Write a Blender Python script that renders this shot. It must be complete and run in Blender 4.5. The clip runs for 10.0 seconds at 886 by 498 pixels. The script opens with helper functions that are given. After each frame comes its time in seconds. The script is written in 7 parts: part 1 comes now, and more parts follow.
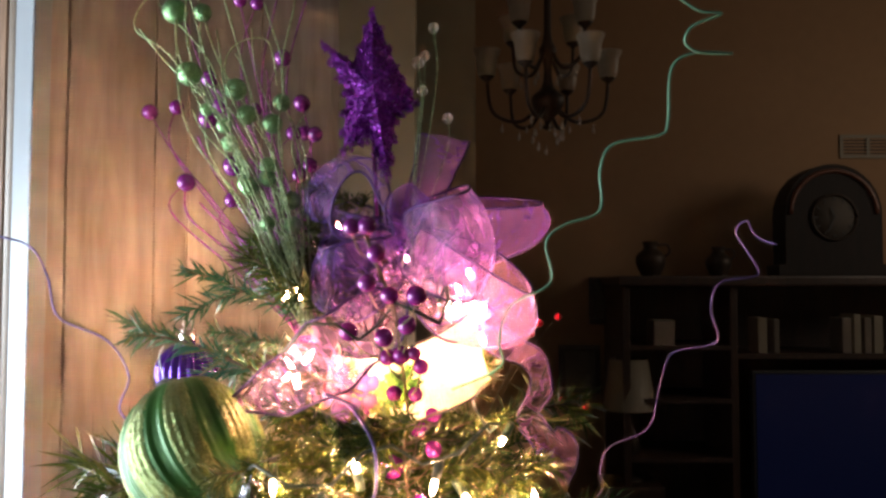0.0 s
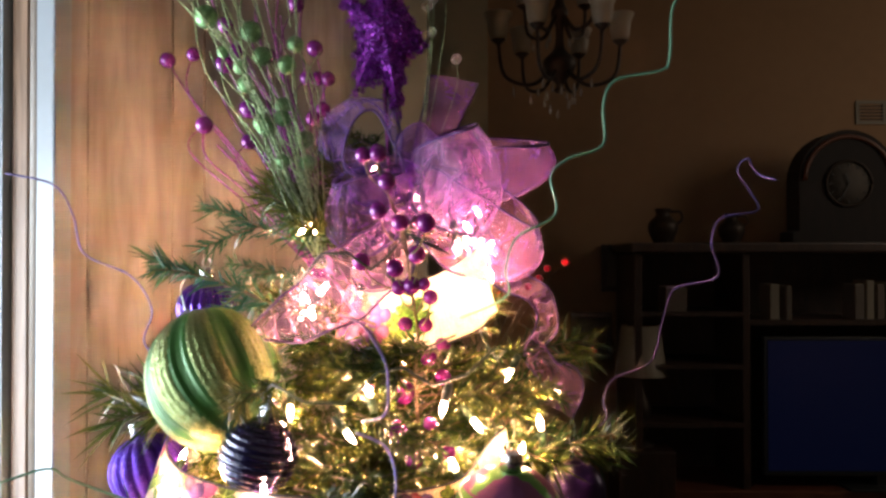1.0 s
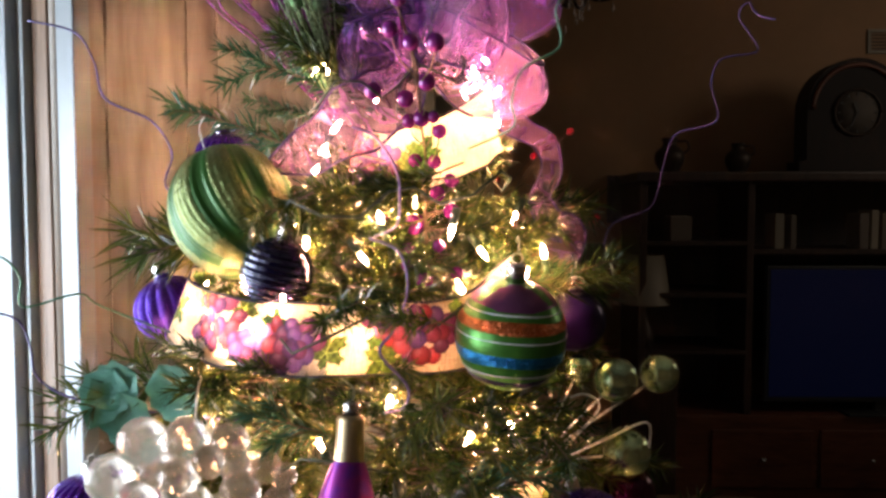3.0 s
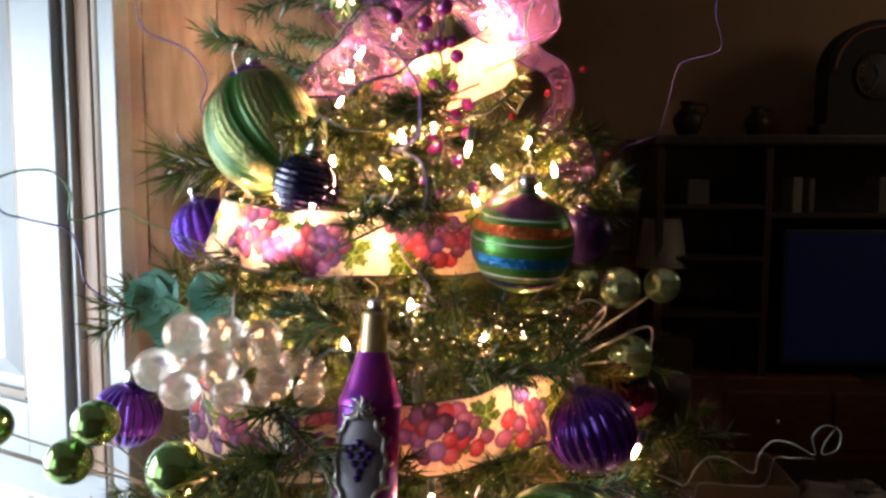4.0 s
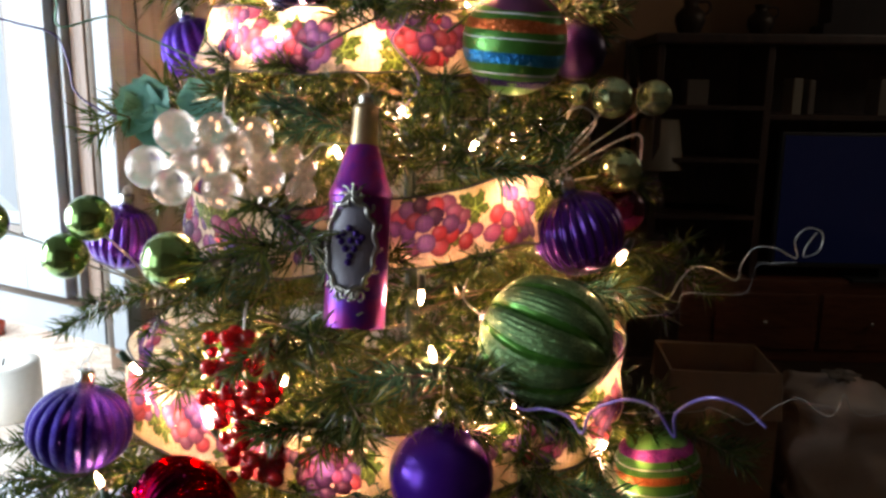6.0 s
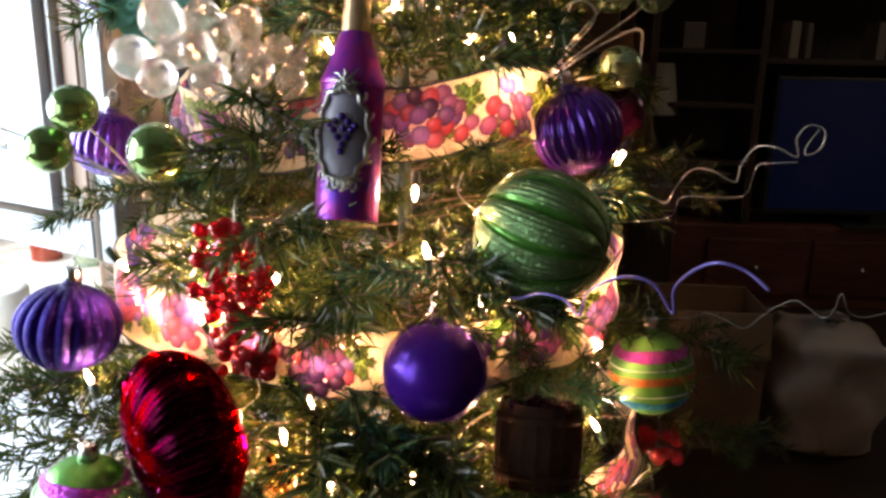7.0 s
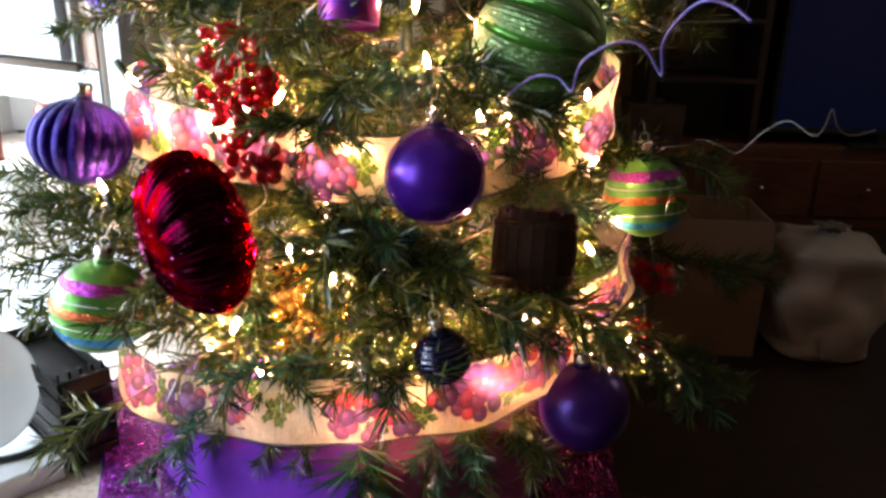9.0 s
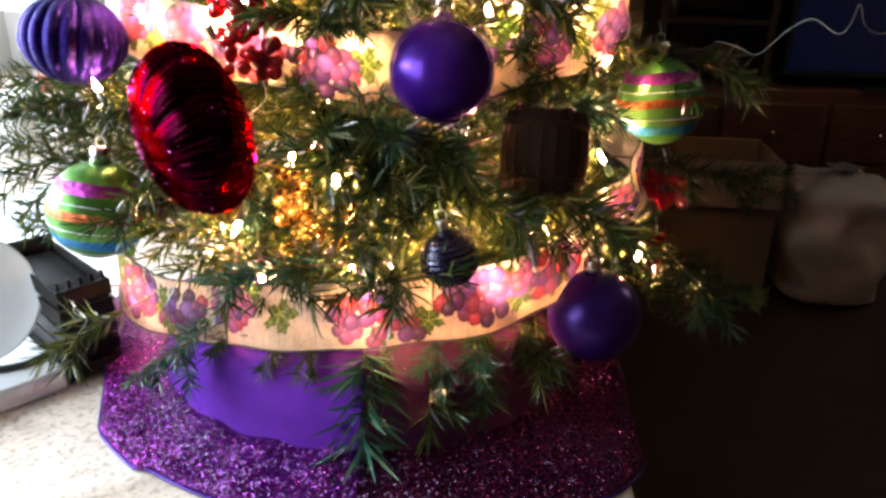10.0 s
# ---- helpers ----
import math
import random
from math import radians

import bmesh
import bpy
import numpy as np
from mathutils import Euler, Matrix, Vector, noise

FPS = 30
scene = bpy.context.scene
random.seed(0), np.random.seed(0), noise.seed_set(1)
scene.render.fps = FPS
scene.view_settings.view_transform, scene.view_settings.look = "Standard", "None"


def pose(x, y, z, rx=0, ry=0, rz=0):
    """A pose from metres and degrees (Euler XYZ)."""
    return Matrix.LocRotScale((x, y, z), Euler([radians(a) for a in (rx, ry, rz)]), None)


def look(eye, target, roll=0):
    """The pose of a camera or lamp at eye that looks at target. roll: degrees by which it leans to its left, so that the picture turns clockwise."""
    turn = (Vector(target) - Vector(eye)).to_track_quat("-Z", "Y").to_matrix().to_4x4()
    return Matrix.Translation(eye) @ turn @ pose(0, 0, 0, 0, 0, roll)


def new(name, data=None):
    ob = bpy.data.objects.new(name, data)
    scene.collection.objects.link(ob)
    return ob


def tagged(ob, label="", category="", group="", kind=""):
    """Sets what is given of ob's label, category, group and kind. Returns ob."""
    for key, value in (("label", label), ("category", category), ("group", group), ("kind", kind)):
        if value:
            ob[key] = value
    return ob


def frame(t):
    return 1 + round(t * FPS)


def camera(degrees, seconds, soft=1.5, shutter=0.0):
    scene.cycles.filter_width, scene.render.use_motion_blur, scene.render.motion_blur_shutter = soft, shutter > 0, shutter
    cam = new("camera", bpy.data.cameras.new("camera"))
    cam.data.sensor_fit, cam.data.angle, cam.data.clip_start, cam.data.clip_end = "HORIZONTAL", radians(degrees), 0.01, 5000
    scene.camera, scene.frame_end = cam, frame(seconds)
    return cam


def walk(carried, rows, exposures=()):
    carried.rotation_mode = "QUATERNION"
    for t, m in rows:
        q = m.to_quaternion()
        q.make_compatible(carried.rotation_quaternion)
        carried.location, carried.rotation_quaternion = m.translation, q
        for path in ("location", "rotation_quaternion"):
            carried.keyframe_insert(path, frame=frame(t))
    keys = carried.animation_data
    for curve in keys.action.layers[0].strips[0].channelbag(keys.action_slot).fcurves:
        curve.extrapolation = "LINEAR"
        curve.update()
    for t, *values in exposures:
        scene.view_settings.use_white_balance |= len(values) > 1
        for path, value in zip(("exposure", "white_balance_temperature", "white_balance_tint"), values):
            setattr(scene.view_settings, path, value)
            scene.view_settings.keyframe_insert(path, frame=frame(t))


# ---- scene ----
cam = camera(58.9, 10.0, 2.9)
PATH = [
    (0.0, (0.001, 0.004, 1.843), (0.000, 2.002, 1.937), 0.0),
    (0.5, (0.004, -0.004, 1.826), (-0.011, 1.995, 1.883), -0.1),
    (1.0, (0.005, -0.021, 1.808), (-0.030, 1.979, 1.834), -0.1),
    (1.5, (0.006, -0.029, 1.788), (-0.043, 1.970, 1.784), -0.2),
    (2.0, (0.004, -0.030, 1.763), (-0.047, 1.969, 1.730), -0.1),
    (2.5, (0.004, -0.034, 1.736), (-0.036, 1.964, 1.662), -0.1),
    (3.8, (0.002, -0.101, 1.662), (-0.086, 1.890, 1.498), 0.1),
    (4.0, (0.006, -0.111, 1.655), (-0.090, 1.878, 1.474), 0.1),
    (4.5, (0.012, -0.136, 1.631), (-0.096, 1.850, 1.415), 0.1),
    (5.0, (0.011, -0.136, 1.594), (-0.123, 1.841, 1.322), 0.1),
    (5.5, (0.013, -0.133, 1.572), (-0.097, 1.838, 1.247), 0.3),
    (7.0, (0.011, -0.127, 1.498), (-0.049, 1.808, 0.994), 1.1),
    (7.5, (0.019, -0.135, 1.471), (-0.044, 1.791, 0.936), 0.9),
    (8.0, (0.017, -0.152, 1.446), (-0.046, 1.764, 0.875), 1.0),
    (8.5, (0.018, -0.171, 1.420), (-0.055, 1.732, 0.809), 1.0),
    (9.0, (0.021, -0.182, 1.395), (-0.050, 1.706, 0.740), 1.2),
    (9.5, (0.022, -0.183, 1.364), (-0.053, 1.683, 0.646), 1.3),
    (10.0, (0.021, -0.177, 1.345), (-0.061, 1.669, 0.578), 1.2),
]
walk(cam, [(t, look(eye, target, roll)) for t, eye, target, roll in PATH], [(0.0, 0.2), (1.5, 0.05), (2.7, -0.24), (4.0, -0.4), (5.7, -0.36), (7.0, 0.06), (8.3, 0.22), (9.0, 0.33), (10.0, 0.46)])

# ---- light ----
scene.world = bpy.data.worlds.new("room_world")
scene.world.use_nodes = True
scene.world.node_tree.nodes["Background"].inputs[0].default_value = (0.55, 0.65, 0.8, 1)
scene.world.node_tree.nodes["Background"].inputs[1].default_value = 0.02

WINDOW_WATTS, BULB_GLOW = 54.0, 2350.0
lamp = bpy.data.lights.new("window_daylight", "AREA")
lamp.shape, lamp.size, lamp.size_y, lamp.energy, lamp.color = "RECTANGLE", 0.9, 0.95, WINDOW_WATTS, (0.76, 0.88, 1.0)
new("window_daylight", lamp).matrix_world = look((-1.50, 0.51, 1.50), (-0.50, 0.68, 1.15))
# added fill for the tree's front; no such window is known
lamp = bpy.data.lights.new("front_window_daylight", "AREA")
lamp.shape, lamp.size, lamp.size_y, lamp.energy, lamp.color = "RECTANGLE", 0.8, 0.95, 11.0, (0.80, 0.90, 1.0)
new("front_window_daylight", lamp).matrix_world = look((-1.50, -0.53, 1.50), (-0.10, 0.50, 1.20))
# added light for the counter below the cabinet, in an unseen opening
lamp = bpy.data.lights.new("side_window_daylight", "AREA")
lamp.shape, lamp.size, lamp.size_y, lamp.energy, lamp.color = "RECTANGLE", 1.0, 0.6, 30.0, (0.80, 0.90, 1.0)
new("side_window_daylight", lamp).matrix_world = look((-1.50, 1.55, 1.33), (-0.60, 1.10, 0.90))
# added light that lifts the dark far room; its source is unseen
lamp = bpy.data.lights.new("far_window_daylight", "AREA")
lamp.shape, lamp.size, lamp.size_y, lamp.energy, lamp.color = "RECTANGLE", 0.9, 0.9, 13.0, (1.0, 0.84, 0.66)
new("far_window_daylight", lamp).matrix_world = look((4.22, 3.0, 2.95), (1.0, 4.4, 1.3))


# ---- materials ----
def nodes_of(name):
    m = bpy.data.materials.new(name)
    m.use_nodes = True
    nt = m.node_tree
    return m, nt, nt.nodes["Principled BSDF"], nt.nodes["Material Output"]


def node(nt, kind, **values):
    n = nt.nodes.new("ShaderNode" + kind)
    for key, value in values.items():
        n.inputs[key].default_value = value
    return n


def ramp(nt, stops, source, constant=False):
    r = nt.nodes.new("ShaderNodeValToRGB")
    if constant:
        r.color_ramp.interpolation = "CONSTANT"
    while len(r.color_ramp.elements) < len(stops):
        r.color_ramp.elements.new(0.5)
    for e, (at, colour) in zip(r.color_ramp.elements, stops):
        e.position, e.color = at, (*colour, 1) if len(colour) == 3 else colour
    nt.links.new(source, r.inputs[0])
    return r.outputs[0]


def mix_rgb(nt, a, b, factor, mode="MIX"):
    m = nt.nodes.new("ShaderNodeMix")
    m.data_type, m.blend_type = "RGBA", mode
    for socket, value in ((m.inputs[0], factor), (m.inputs[6], a), (m.inputs[7], b)):
        if isinstance(value, bpy.types.NodeSocket):
            nt.links.new(value, socket)
        elif isinstance(value, (int, float)):
            socket.default_value = value
        else:
            socket.default_value = (*value, 1)
    return m.outputs[2]


def maths(nt, op, a, b=0.0, c=0.0):
    m = nt.nodes.new("ShaderNodeMath")
    m.operation = op
    for socket, value in zip(m.inputs, (a, b, c)):
        if isinstance(value, bpy.types.NodeSocket):
            nt.links.new(value, socket)
        else:
            socket.default_value = value
    return m.outputs[0]


def place_of(nt, kind="Object", stretch=(1, 1, 1)):
    c, m = nt.nodes.new("ShaderNodeTexCoord"), nt.nodes.new("ShaderNodeMapping")
    m.inputs["Scale"].default_value = stretch
    nt.links.new(c.outputs[kind], m.inputs["Vector"])
    return m.outputs[0]


def bump(nt, bsdf, height, strength=0.3, distance=0.002):
    b = node(nt, "Bump", Strength=strength, Distance=distance)
    nt.links.new(height, b.inputs["Height"])
    nt.links.new(b.outputs[0], bsdf.inputs["Normal"])


def surface(name, colour, rough=0.5, metal=0.0, vary=0.25, scale=40.0, relief=0.15, stretch=(1, 1, 1), coat=0.0, transmission=0.0, second=None):
    """A plain surface with blotches and fine grain."""
    m, nt, bsdf, out = nodes_of(name)
    at = place_of(nt, "Object", stretch)
    big, fine = node(nt, "TexNoise", Scale=scale * 0.2, Detail=4.0), node(nt, "TexNoise", Scale=scale * 3, Detail=3.0)
    nt.links.new(at, big.inputs["Vector"]), nt.links.new(at, fine.inputs["Vector"])
    other = second or [c * (1 - vary) for c in colour]
    both = maths(nt, "ADD", maths(nt, "MULTIPLY", big.outputs[0], 0.65), maths(nt, "MULTIPLY", fine.outputs[0], 0.35))
    nt.links.new(ramp(nt, [(0.35, other), (0.65, colour)], both), bsdf.inputs["Base Color"])
    bsdf.inputs["Roughness"].default_value, bsdf.inputs["Metallic"].default_value = rough, metal
    bsdf.inputs["Coat Weight"].default_value, bsdf.inputs["Transmission Weight"].default_value = coat, transmission
    if relief:
        bump(nt, bsdf, fine.outputs[0], relief, 0.001)
    return m


def glitter(name, colour, second, flake=1100.0, tilt=1.1, rough=0.28, dull=0.0):
    """Metal flakes, each at its own tilt."""
    m, nt, bsdf, out = nodes_of(name)
    v = node(nt, "TexVoronoi", Scale=flake)
    nt.links.new(place_of(nt), v.inputs["Vector"])
    g = nt.nodes.new("ShaderNodeNewGeometry")
    off = nt.nodes.new("ShaderNodeVectorMath")
    off.operation = "MULTIPLY_ADD"
    off.inputs[1].default_value, off.inputs[2].default_value = (tilt, tilt, tilt), (-tilt / 2, -tilt / 2, -tilt / 2)
    add, unit = nt.nodes.new("ShaderNodeVectorMath"), nt.nodes.new("ShaderNodeVectorMath")
    unit.operation = "NORMALIZE"
    nt.links.new(v.outputs["Color"], off.inputs[0])
    nt.links.new(off.outputs[0], add.inputs[0]), nt.links.new(g.outputs["Normal"], add.inputs[1])
    nt.links.new(add.outputs[0], unit.inputs[0]), nt.links.new(unit.outputs[0], bsdf.inputs["Normal"])
    s = nt.nodes.new("ShaderNodeSeparateColor")
    nt.links.new(v.outputs["Color"], s.inputs[0])
    nt.links.new(ramp(nt, [(dull, second), (0.8, colour), (1.0, [min(1, c * 1.5 + 0.12 * max(colour)) for c in colour])], s.outputs[0]), bsdf.inputs["Base Color"])
    bsdf.inputs["Metallic"].default_value, bsdf.inputs["Roughness"].default_value = 0.75, rough
    return m


def clear(name, colour, rough=0.02, ior=1.45):
    m, nt, bsdf, out = nodes_of(name)
    bsdf.inputs["Base Color"].default_value = (*colour, 1)
    bsdf.inputs["Roughness"].default_value, bsdf.inputs["IOR"].default_value = rough, ior
    bsdf.inputs["Transmission Weight"].default_value = 1.0
    return m


def crackle(name, colour, milky):
    """Clear acrylic with a crackled, slightly milky inside."""
    m, nt, bsdf, out = nodes_of(name)
    bsdf.inputs["Base Color"].default_value = (*colour, 1)
    bsdf.inputs["Roughness"].default_value, bsdf.inputs["Transmission Weight"].default_value = 0.05, 1.0
    v = node(nt, "TexVoronoi", Scale=260.0)
    v.feature = "DISTANCE_TO_EDGE"
    nt.links.new(place_of(nt), v.inputs["Vector"])
    bump(nt, bsdf, v.outputs["Distance"], 0.35, 0.0015)
    through_cloth(nt, bsdf, out, colour, milky)
    return m


def through_cloth(nt, bsdf, out, colour, factor):
    """Lets light shine through thin cloth from behind."""
    t, m = nt.nodes.new("ShaderNodeBsdfTranslucent"), nt.nodes.new("ShaderNodeMixShader")
    m.inputs[0].default_value = factor
    if isinstance(colour, bpy.types.NodeSocket):
        nt.links.new(colour, t.inputs[0])
    else:
        t.inputs[0].default_value = (*colour, 1)
    nt.links.new(bsdf.outputs[0], m.inputs[1]), nt.links.new(t.outputs[0], m.inputs[2])
    nt.links.new(m.outputs[0], out.inputs[0])
    return m


def needle_material(name, stops, shine):
    m, nt, bsdf, out = nodes_of(name)
    g, o = nt.nodes.new("ShaderNodeNewGeometry"), nt.nodes.new("ShaderNodeObjectInfo")
    per = maths(nt, "ADD", maths(nt, "MULTIPLY", g.outputs["Random Per Island"], 0.7), maths(nt, "MULTIPLY", o.outputs["Random"], 0.3))
    colour = ramp(nt, stops, per)
    nt.links.new(colour, bsdf.inputs["Base Color"])
    bsdf.inputs["Roughness"].default_value, bsdf.inputs["Specular IOR Level"].default_value = 0.26, 0.5
    through_cloth(nt, bsdf, out, colour, shine)
    return m


def grape_ribbon_material():
    """Woven cream ribbon; its printed colours come with the cloth, the weave from here."""
    m, nt, bsdf, out = nodes_of("grape_print_ribbon")
    ink = nt.nodes.new("ShaderNodeAttribute")
    ink.attribute_name = "print"
    thread, slub = node(nt, "TexNoise", Scale=1.0, Detail=4.0), node(nt, "TexNoise", Scale=1.0, Detail=2.0)
    nt.links.new(place_of(nt, "UV", (1100, 70, 1)), thread.inputs["Vector"])
    nt.links.new(place_of(nt, "UV", (90, 900, 1)), slub.inputs["Vector"])
    weave = mix_rgb(nt, ramp(nt, [(0.3, (0.74, 0.70, 0.66)), (0.6, (1.0, 1.0, 1.0))], thread.outputs[0]), ramp(nt, [(0.3, (0.84, 0.82, 0.80)), (0.6, (1.0, 1.0, 1.0))], slub.outputs[0]), 1.0, "MULTIPLY")
    c = mix_rgb(nt, ink.outputs["Color"], weave, 1.0, "MULTIPLY")
    nt.links.new(c, bsdf.inputs["Base Color"])
    bsdf.inputs["Roughness"].default_value = 0.75
    bump(nt, bsdf, thread.outputs[0], 0.25, 0.0006)
    through_cloth(nt, bsdf, out, mix_rgb(nt, c, mix_rgb(nt, mix_rgb(nt, c, c, 1.0, "MULTIPLY"), (1.6, 1.65, 1.8), 1.0, "MULTIPLY"), 0.6), 0.52)
    return m


def organza_material(name, colour, cover):
    m, nt, bsdf, out = nodes_of(name)
    at = place_of(nt, "UV", (1.6, 0.4, 1))
    crease = node(nt, "TexNoise", Scale=38.0, Detail=4.0, Distortion=1.2)
    nt.links.new(at, crease.inputs["Vector"])
    tone = ramp(nt, [(0.3, [c * 0.6 for c in colour]), (0.7, [min(1, c * 1.3) for c in colour])], crease.outputs[0])
    nt.links.new(tone, bsdf.inputs["Base Color"])
    bsdf.inputs["Roughness"].default_value, bsdf.inputs["Sheen Weight"].default_value = 0.45, 0.4
    bump(nt, bsdf, crease.outputs[0], 0.5, 0.004)
    fold = node(nt, "TexVoronoi", Scale=24.0)
    fold.feature = "DISTANCE_TO_EDGE"
    nt.links.new(mix_rgb(nt, place_of(nt, "UV"), crease.outputs[1], 0.04), fold.inputs["Vector"])
    line = nt.nodes.new("ShaderNodeMapRange")
    line.inputs["From Min"].default_value, line.inputs["From Max"].default_value = 0.045, 0.0
    nt.links.new(fold.outputs["Distance"], line.inputs["Value"])
    cloth = through_cloth(nt, bsdf, out, tone, 0.5)
    clear_part, final = nt.nodes.new("ShaderNodeBsdfTransparent"), nt.nodes.new("ShaderNodeMixShader")
    clear_part.inputs[0].default_value = (0.86, 0.78, 0.95, 1)
    weave = maths(nt, "ADD", maths(nt, "MULTIPLY", crease.outputs[0], 0.5), maths(nt, "ADD", maths(nt, "MULTIPLY", line.outputs[0], 0.22), cover - 0.27))
    nt.links.new(weave, final.inputs[0])
    nt.links.new(clear_part.outputs[0], final.inputs[1]), nt.links.new(cloth.outputs[0], final.inputs[2])
    nt.links.new(final.outputs[0], out.inputs[0])
    return m


def wood_material(name, dark, light, stretch, rough=0.45, coat=0.0):
    m, nt, bsdf, out = nodes_of(name)
    at = place_of(nt, "Object", stretch)
    grain, flow = node(nt, "TexNoise", Scale=6.0, Detail=8.0, Distortion=0.8), node(nt, "TexNoise", Scale=1.6, Detail=3.0, Distortion=1.5)
    nt.links.new(at, grain.inputs["Vector"]), nt.links.new(at, flow.inputs["Vector"])
    both = maths(nt, "ADD", maths(nt, "MULTIPLY", grain.outputs[0], 0.5), maths(nt, "MULTIPLY", flow.outputs[0], 0.5))
    nt.links.new(ramp(nt, [(0.3, dark), (0.5, [(a + b) / 2 for a, b in zip(dark, light)]), (0.68, light)], both), bsdf.inputs["Base Color"])
    bsdf.inputs["Roughness"].default_value, bsdf.inputs["Coat Weight"].default_value = rough, coat
    bump(nt, bsdf, grain.outputs[0], 0.2, 0.001)
    return m


def granite_material():
    m, nt, bsdf, out = nodes_of("beige_granite")
    at = place_of(nt)
    spots, cloud, grit = node(nt, "TexVoronoi", Scale=55.0), node(nt, "TexNoise", Scale=9.0, Detail=6.0, Distortion=1.5), node(nt, "TexNoise", Scale=160.0, Detail=3.0)
    for n in (spots, cloud, grit):
        nt.links.new(at, n.inputs["Vector"])
    base = ramp(nt, [(0.35, (0.42, 0.29, 0.20)), (0.5, (0.74, 0.59, 0.46)), (0.65, (0.84, 0.72, 0.60))], cloud.outputs[0])
    speck = ramp(nt, [(0.36, (0.12, 0.08, 0.06)), (0.44, (0.6, 0.55, 0.5)), (0.62, (0.8, 0.77, 0.72))], grit.outputs[0])
    nt.links.new(mix_rgb(nt, base, speck, 0.35), bsdf.inputs["Base Color"])
    bsdf.inputs["Roughness"].default_value = 0.22
    return m


def bulb_glass(name, colour, strength):
    """A lit mini bulb: brightest about its filament, amber towards base and tip."""
    m, nt, bsdf, out = nodes_of(name)
    parts = nt.nodes.new("ShaderNodeSeparateXYZ")
    nt.links.new(place_of(nt), parts.inputs[0])
    heat = ramp(nt, [(0.0, (0.004,) * 3), (0.24, (0.02,) * 3), (0.40, (1.0,) * 3), (0.62, (1.0,) * 3), (0.80, (0.02,) * 3), (1.0, (0.005,) * 3)], maths(nt, "DIVIDE", parts.outputs[2], 0.0160))
    bsdf.inputs["Base Color"].default_value = bsdf.inputs["Emission Color"].default_value = (*colour, 1)
    nt.links.new(maths(nt, "MULTIPLY", heat, strength), bsdf.inputs["Emission Strength"])
    return m


NEEDLE = needle_material("olive_needles", [(0.0, (0.015, 0.040, 0.013)), (0.45, (0.046, 0.069, 0.016)), (0.8, (0.085, 0.094, 0.018)), (1.0, (0.17, 0.14, 0.035))], 0.24)
NEEDLE_TEAL = needle_material("blue_green_needles", [(0.0, (0.016, 0.075, 0.048)), (0.5, (0.040, 0.112, 0.068)), (0.8, (0.080, 0.138, 0.064)), (1.0, (0.17, 0.16, 0.05))], 0.2)
GRAPE = grape_ribbon_material()
ORGANZA = organza_material("purple_organza", (0.35, 0.16, 0.58), 0.30)
# pinker copy of the bow cloth, warm bulb light put into its colour
ORGANZA_LIT = organza_material("purple_organza_bulb_lit", (0.54, 0.25, 0.55), 0.31)
TWIG = surface("branch_wire", (0.10, 0.065, 0.03), 0.7, scale=90)
BULB = bulb_glass("lit_bulb_glass", (1.0, 0.495, 0.275), BULB_GLOW)
SOCKET = surface("green_plastic", (0.02, 0.05, 0.025), 0.4)
CABLE = surface("dark_green_cable", (0.012, 0.03, 0.015), 0.5)
SILVER = surface("silver_cap", (0.75, 0.75, 0.74), 0.25, 1.0, 0.15, 300, 0.1)
STEEL = surface("hook_wire", (0.5, 0.5, 0.48), 0.35, 1.0, 0.1)
PURPLE_GLOSS = surface("purple_gloss", (0.085, 0.012, 0.30), 0.13, 0.65, 0.15, 60, 0.03, coat=0.6)
PURPLE_SATIN = surface("purple_satin_paint", (0.085, 0.012, 0.36), 0.27, 0.55, 0.15, 80, 0.05)
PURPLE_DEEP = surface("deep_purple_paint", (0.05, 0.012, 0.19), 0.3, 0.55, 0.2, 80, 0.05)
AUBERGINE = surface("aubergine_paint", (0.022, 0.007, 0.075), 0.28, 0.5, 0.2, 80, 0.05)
PURPLE_GLIT = glitter("purple_glitter", (0.020, 0.008, 0.125), (0.009, 0.003, 0.065), 1300, 0.8, 0.5)
PURPLE_GLIT.node_tree.nodes["Principled BSDF"].inputs["Metallic"].default_value = 1.0
# brighter copy of the purple glitter: light on the rear ball as colour
PURPLE_GLIT_LIT = glitter("purple_glitter_lit", (0.09, 0.02, 0.36), (0.035, 0.008, 0.16), 1300, 0.8, 0.42)
STAR_GLIT = glitter("star_glitter", (0.32, 0.03, 0.42), (0.05, 0.005, 0.10), 700, 1.4)
SKIRT_GLIT = glitter("skirt_glitter", (0.36, 0.022, 0.42), (0.030, 0.002, 0.05), 760, 1.8, 0.2, 0.2)
MAUVE = surface("mauve_satin_paint", (0.20, 0.055, 0.15), 0.3, 0.4, 0.2, 80, 0.05)
NAVY = surface("navy_gloss", (0.012, 0.010, 0.05), 0.15, 0.6, 0.2, 60, 0.02, coat=0.8)
MAROON = surface("maroon_gloss", (0.06, 0.005, 0.03), 0.18, 0.6, 0.2, 60, 0.02)
RED_CHROME = surface("red_chrome", (0.030, 0.0016, 0.0085), 0.20, 1.0, 0.35, 90, 0.10)
RED_CHROME.node_tree.nodes["Principled BSDF"].inputs["Specular Tint"].default_value = (0.85, 0.06, 0.30, 1)
RED_DUST = surface("red_glitter_flakes", (0.42, 0.06, 0.26), 0.25, 0.9, 0.3, 900, 0.0)
RED_GLASS = surface("red_acrylic", (0.74, 0.008, 0.020), 0.08, 0.0, 0.15, 60, 0.0, transmission=0.72)
GREEN_SATIN = surface("green_satin_paint", (0.10, 0.30, 0.05), 0.3, 0.5, 0.2, 70, 0.05)
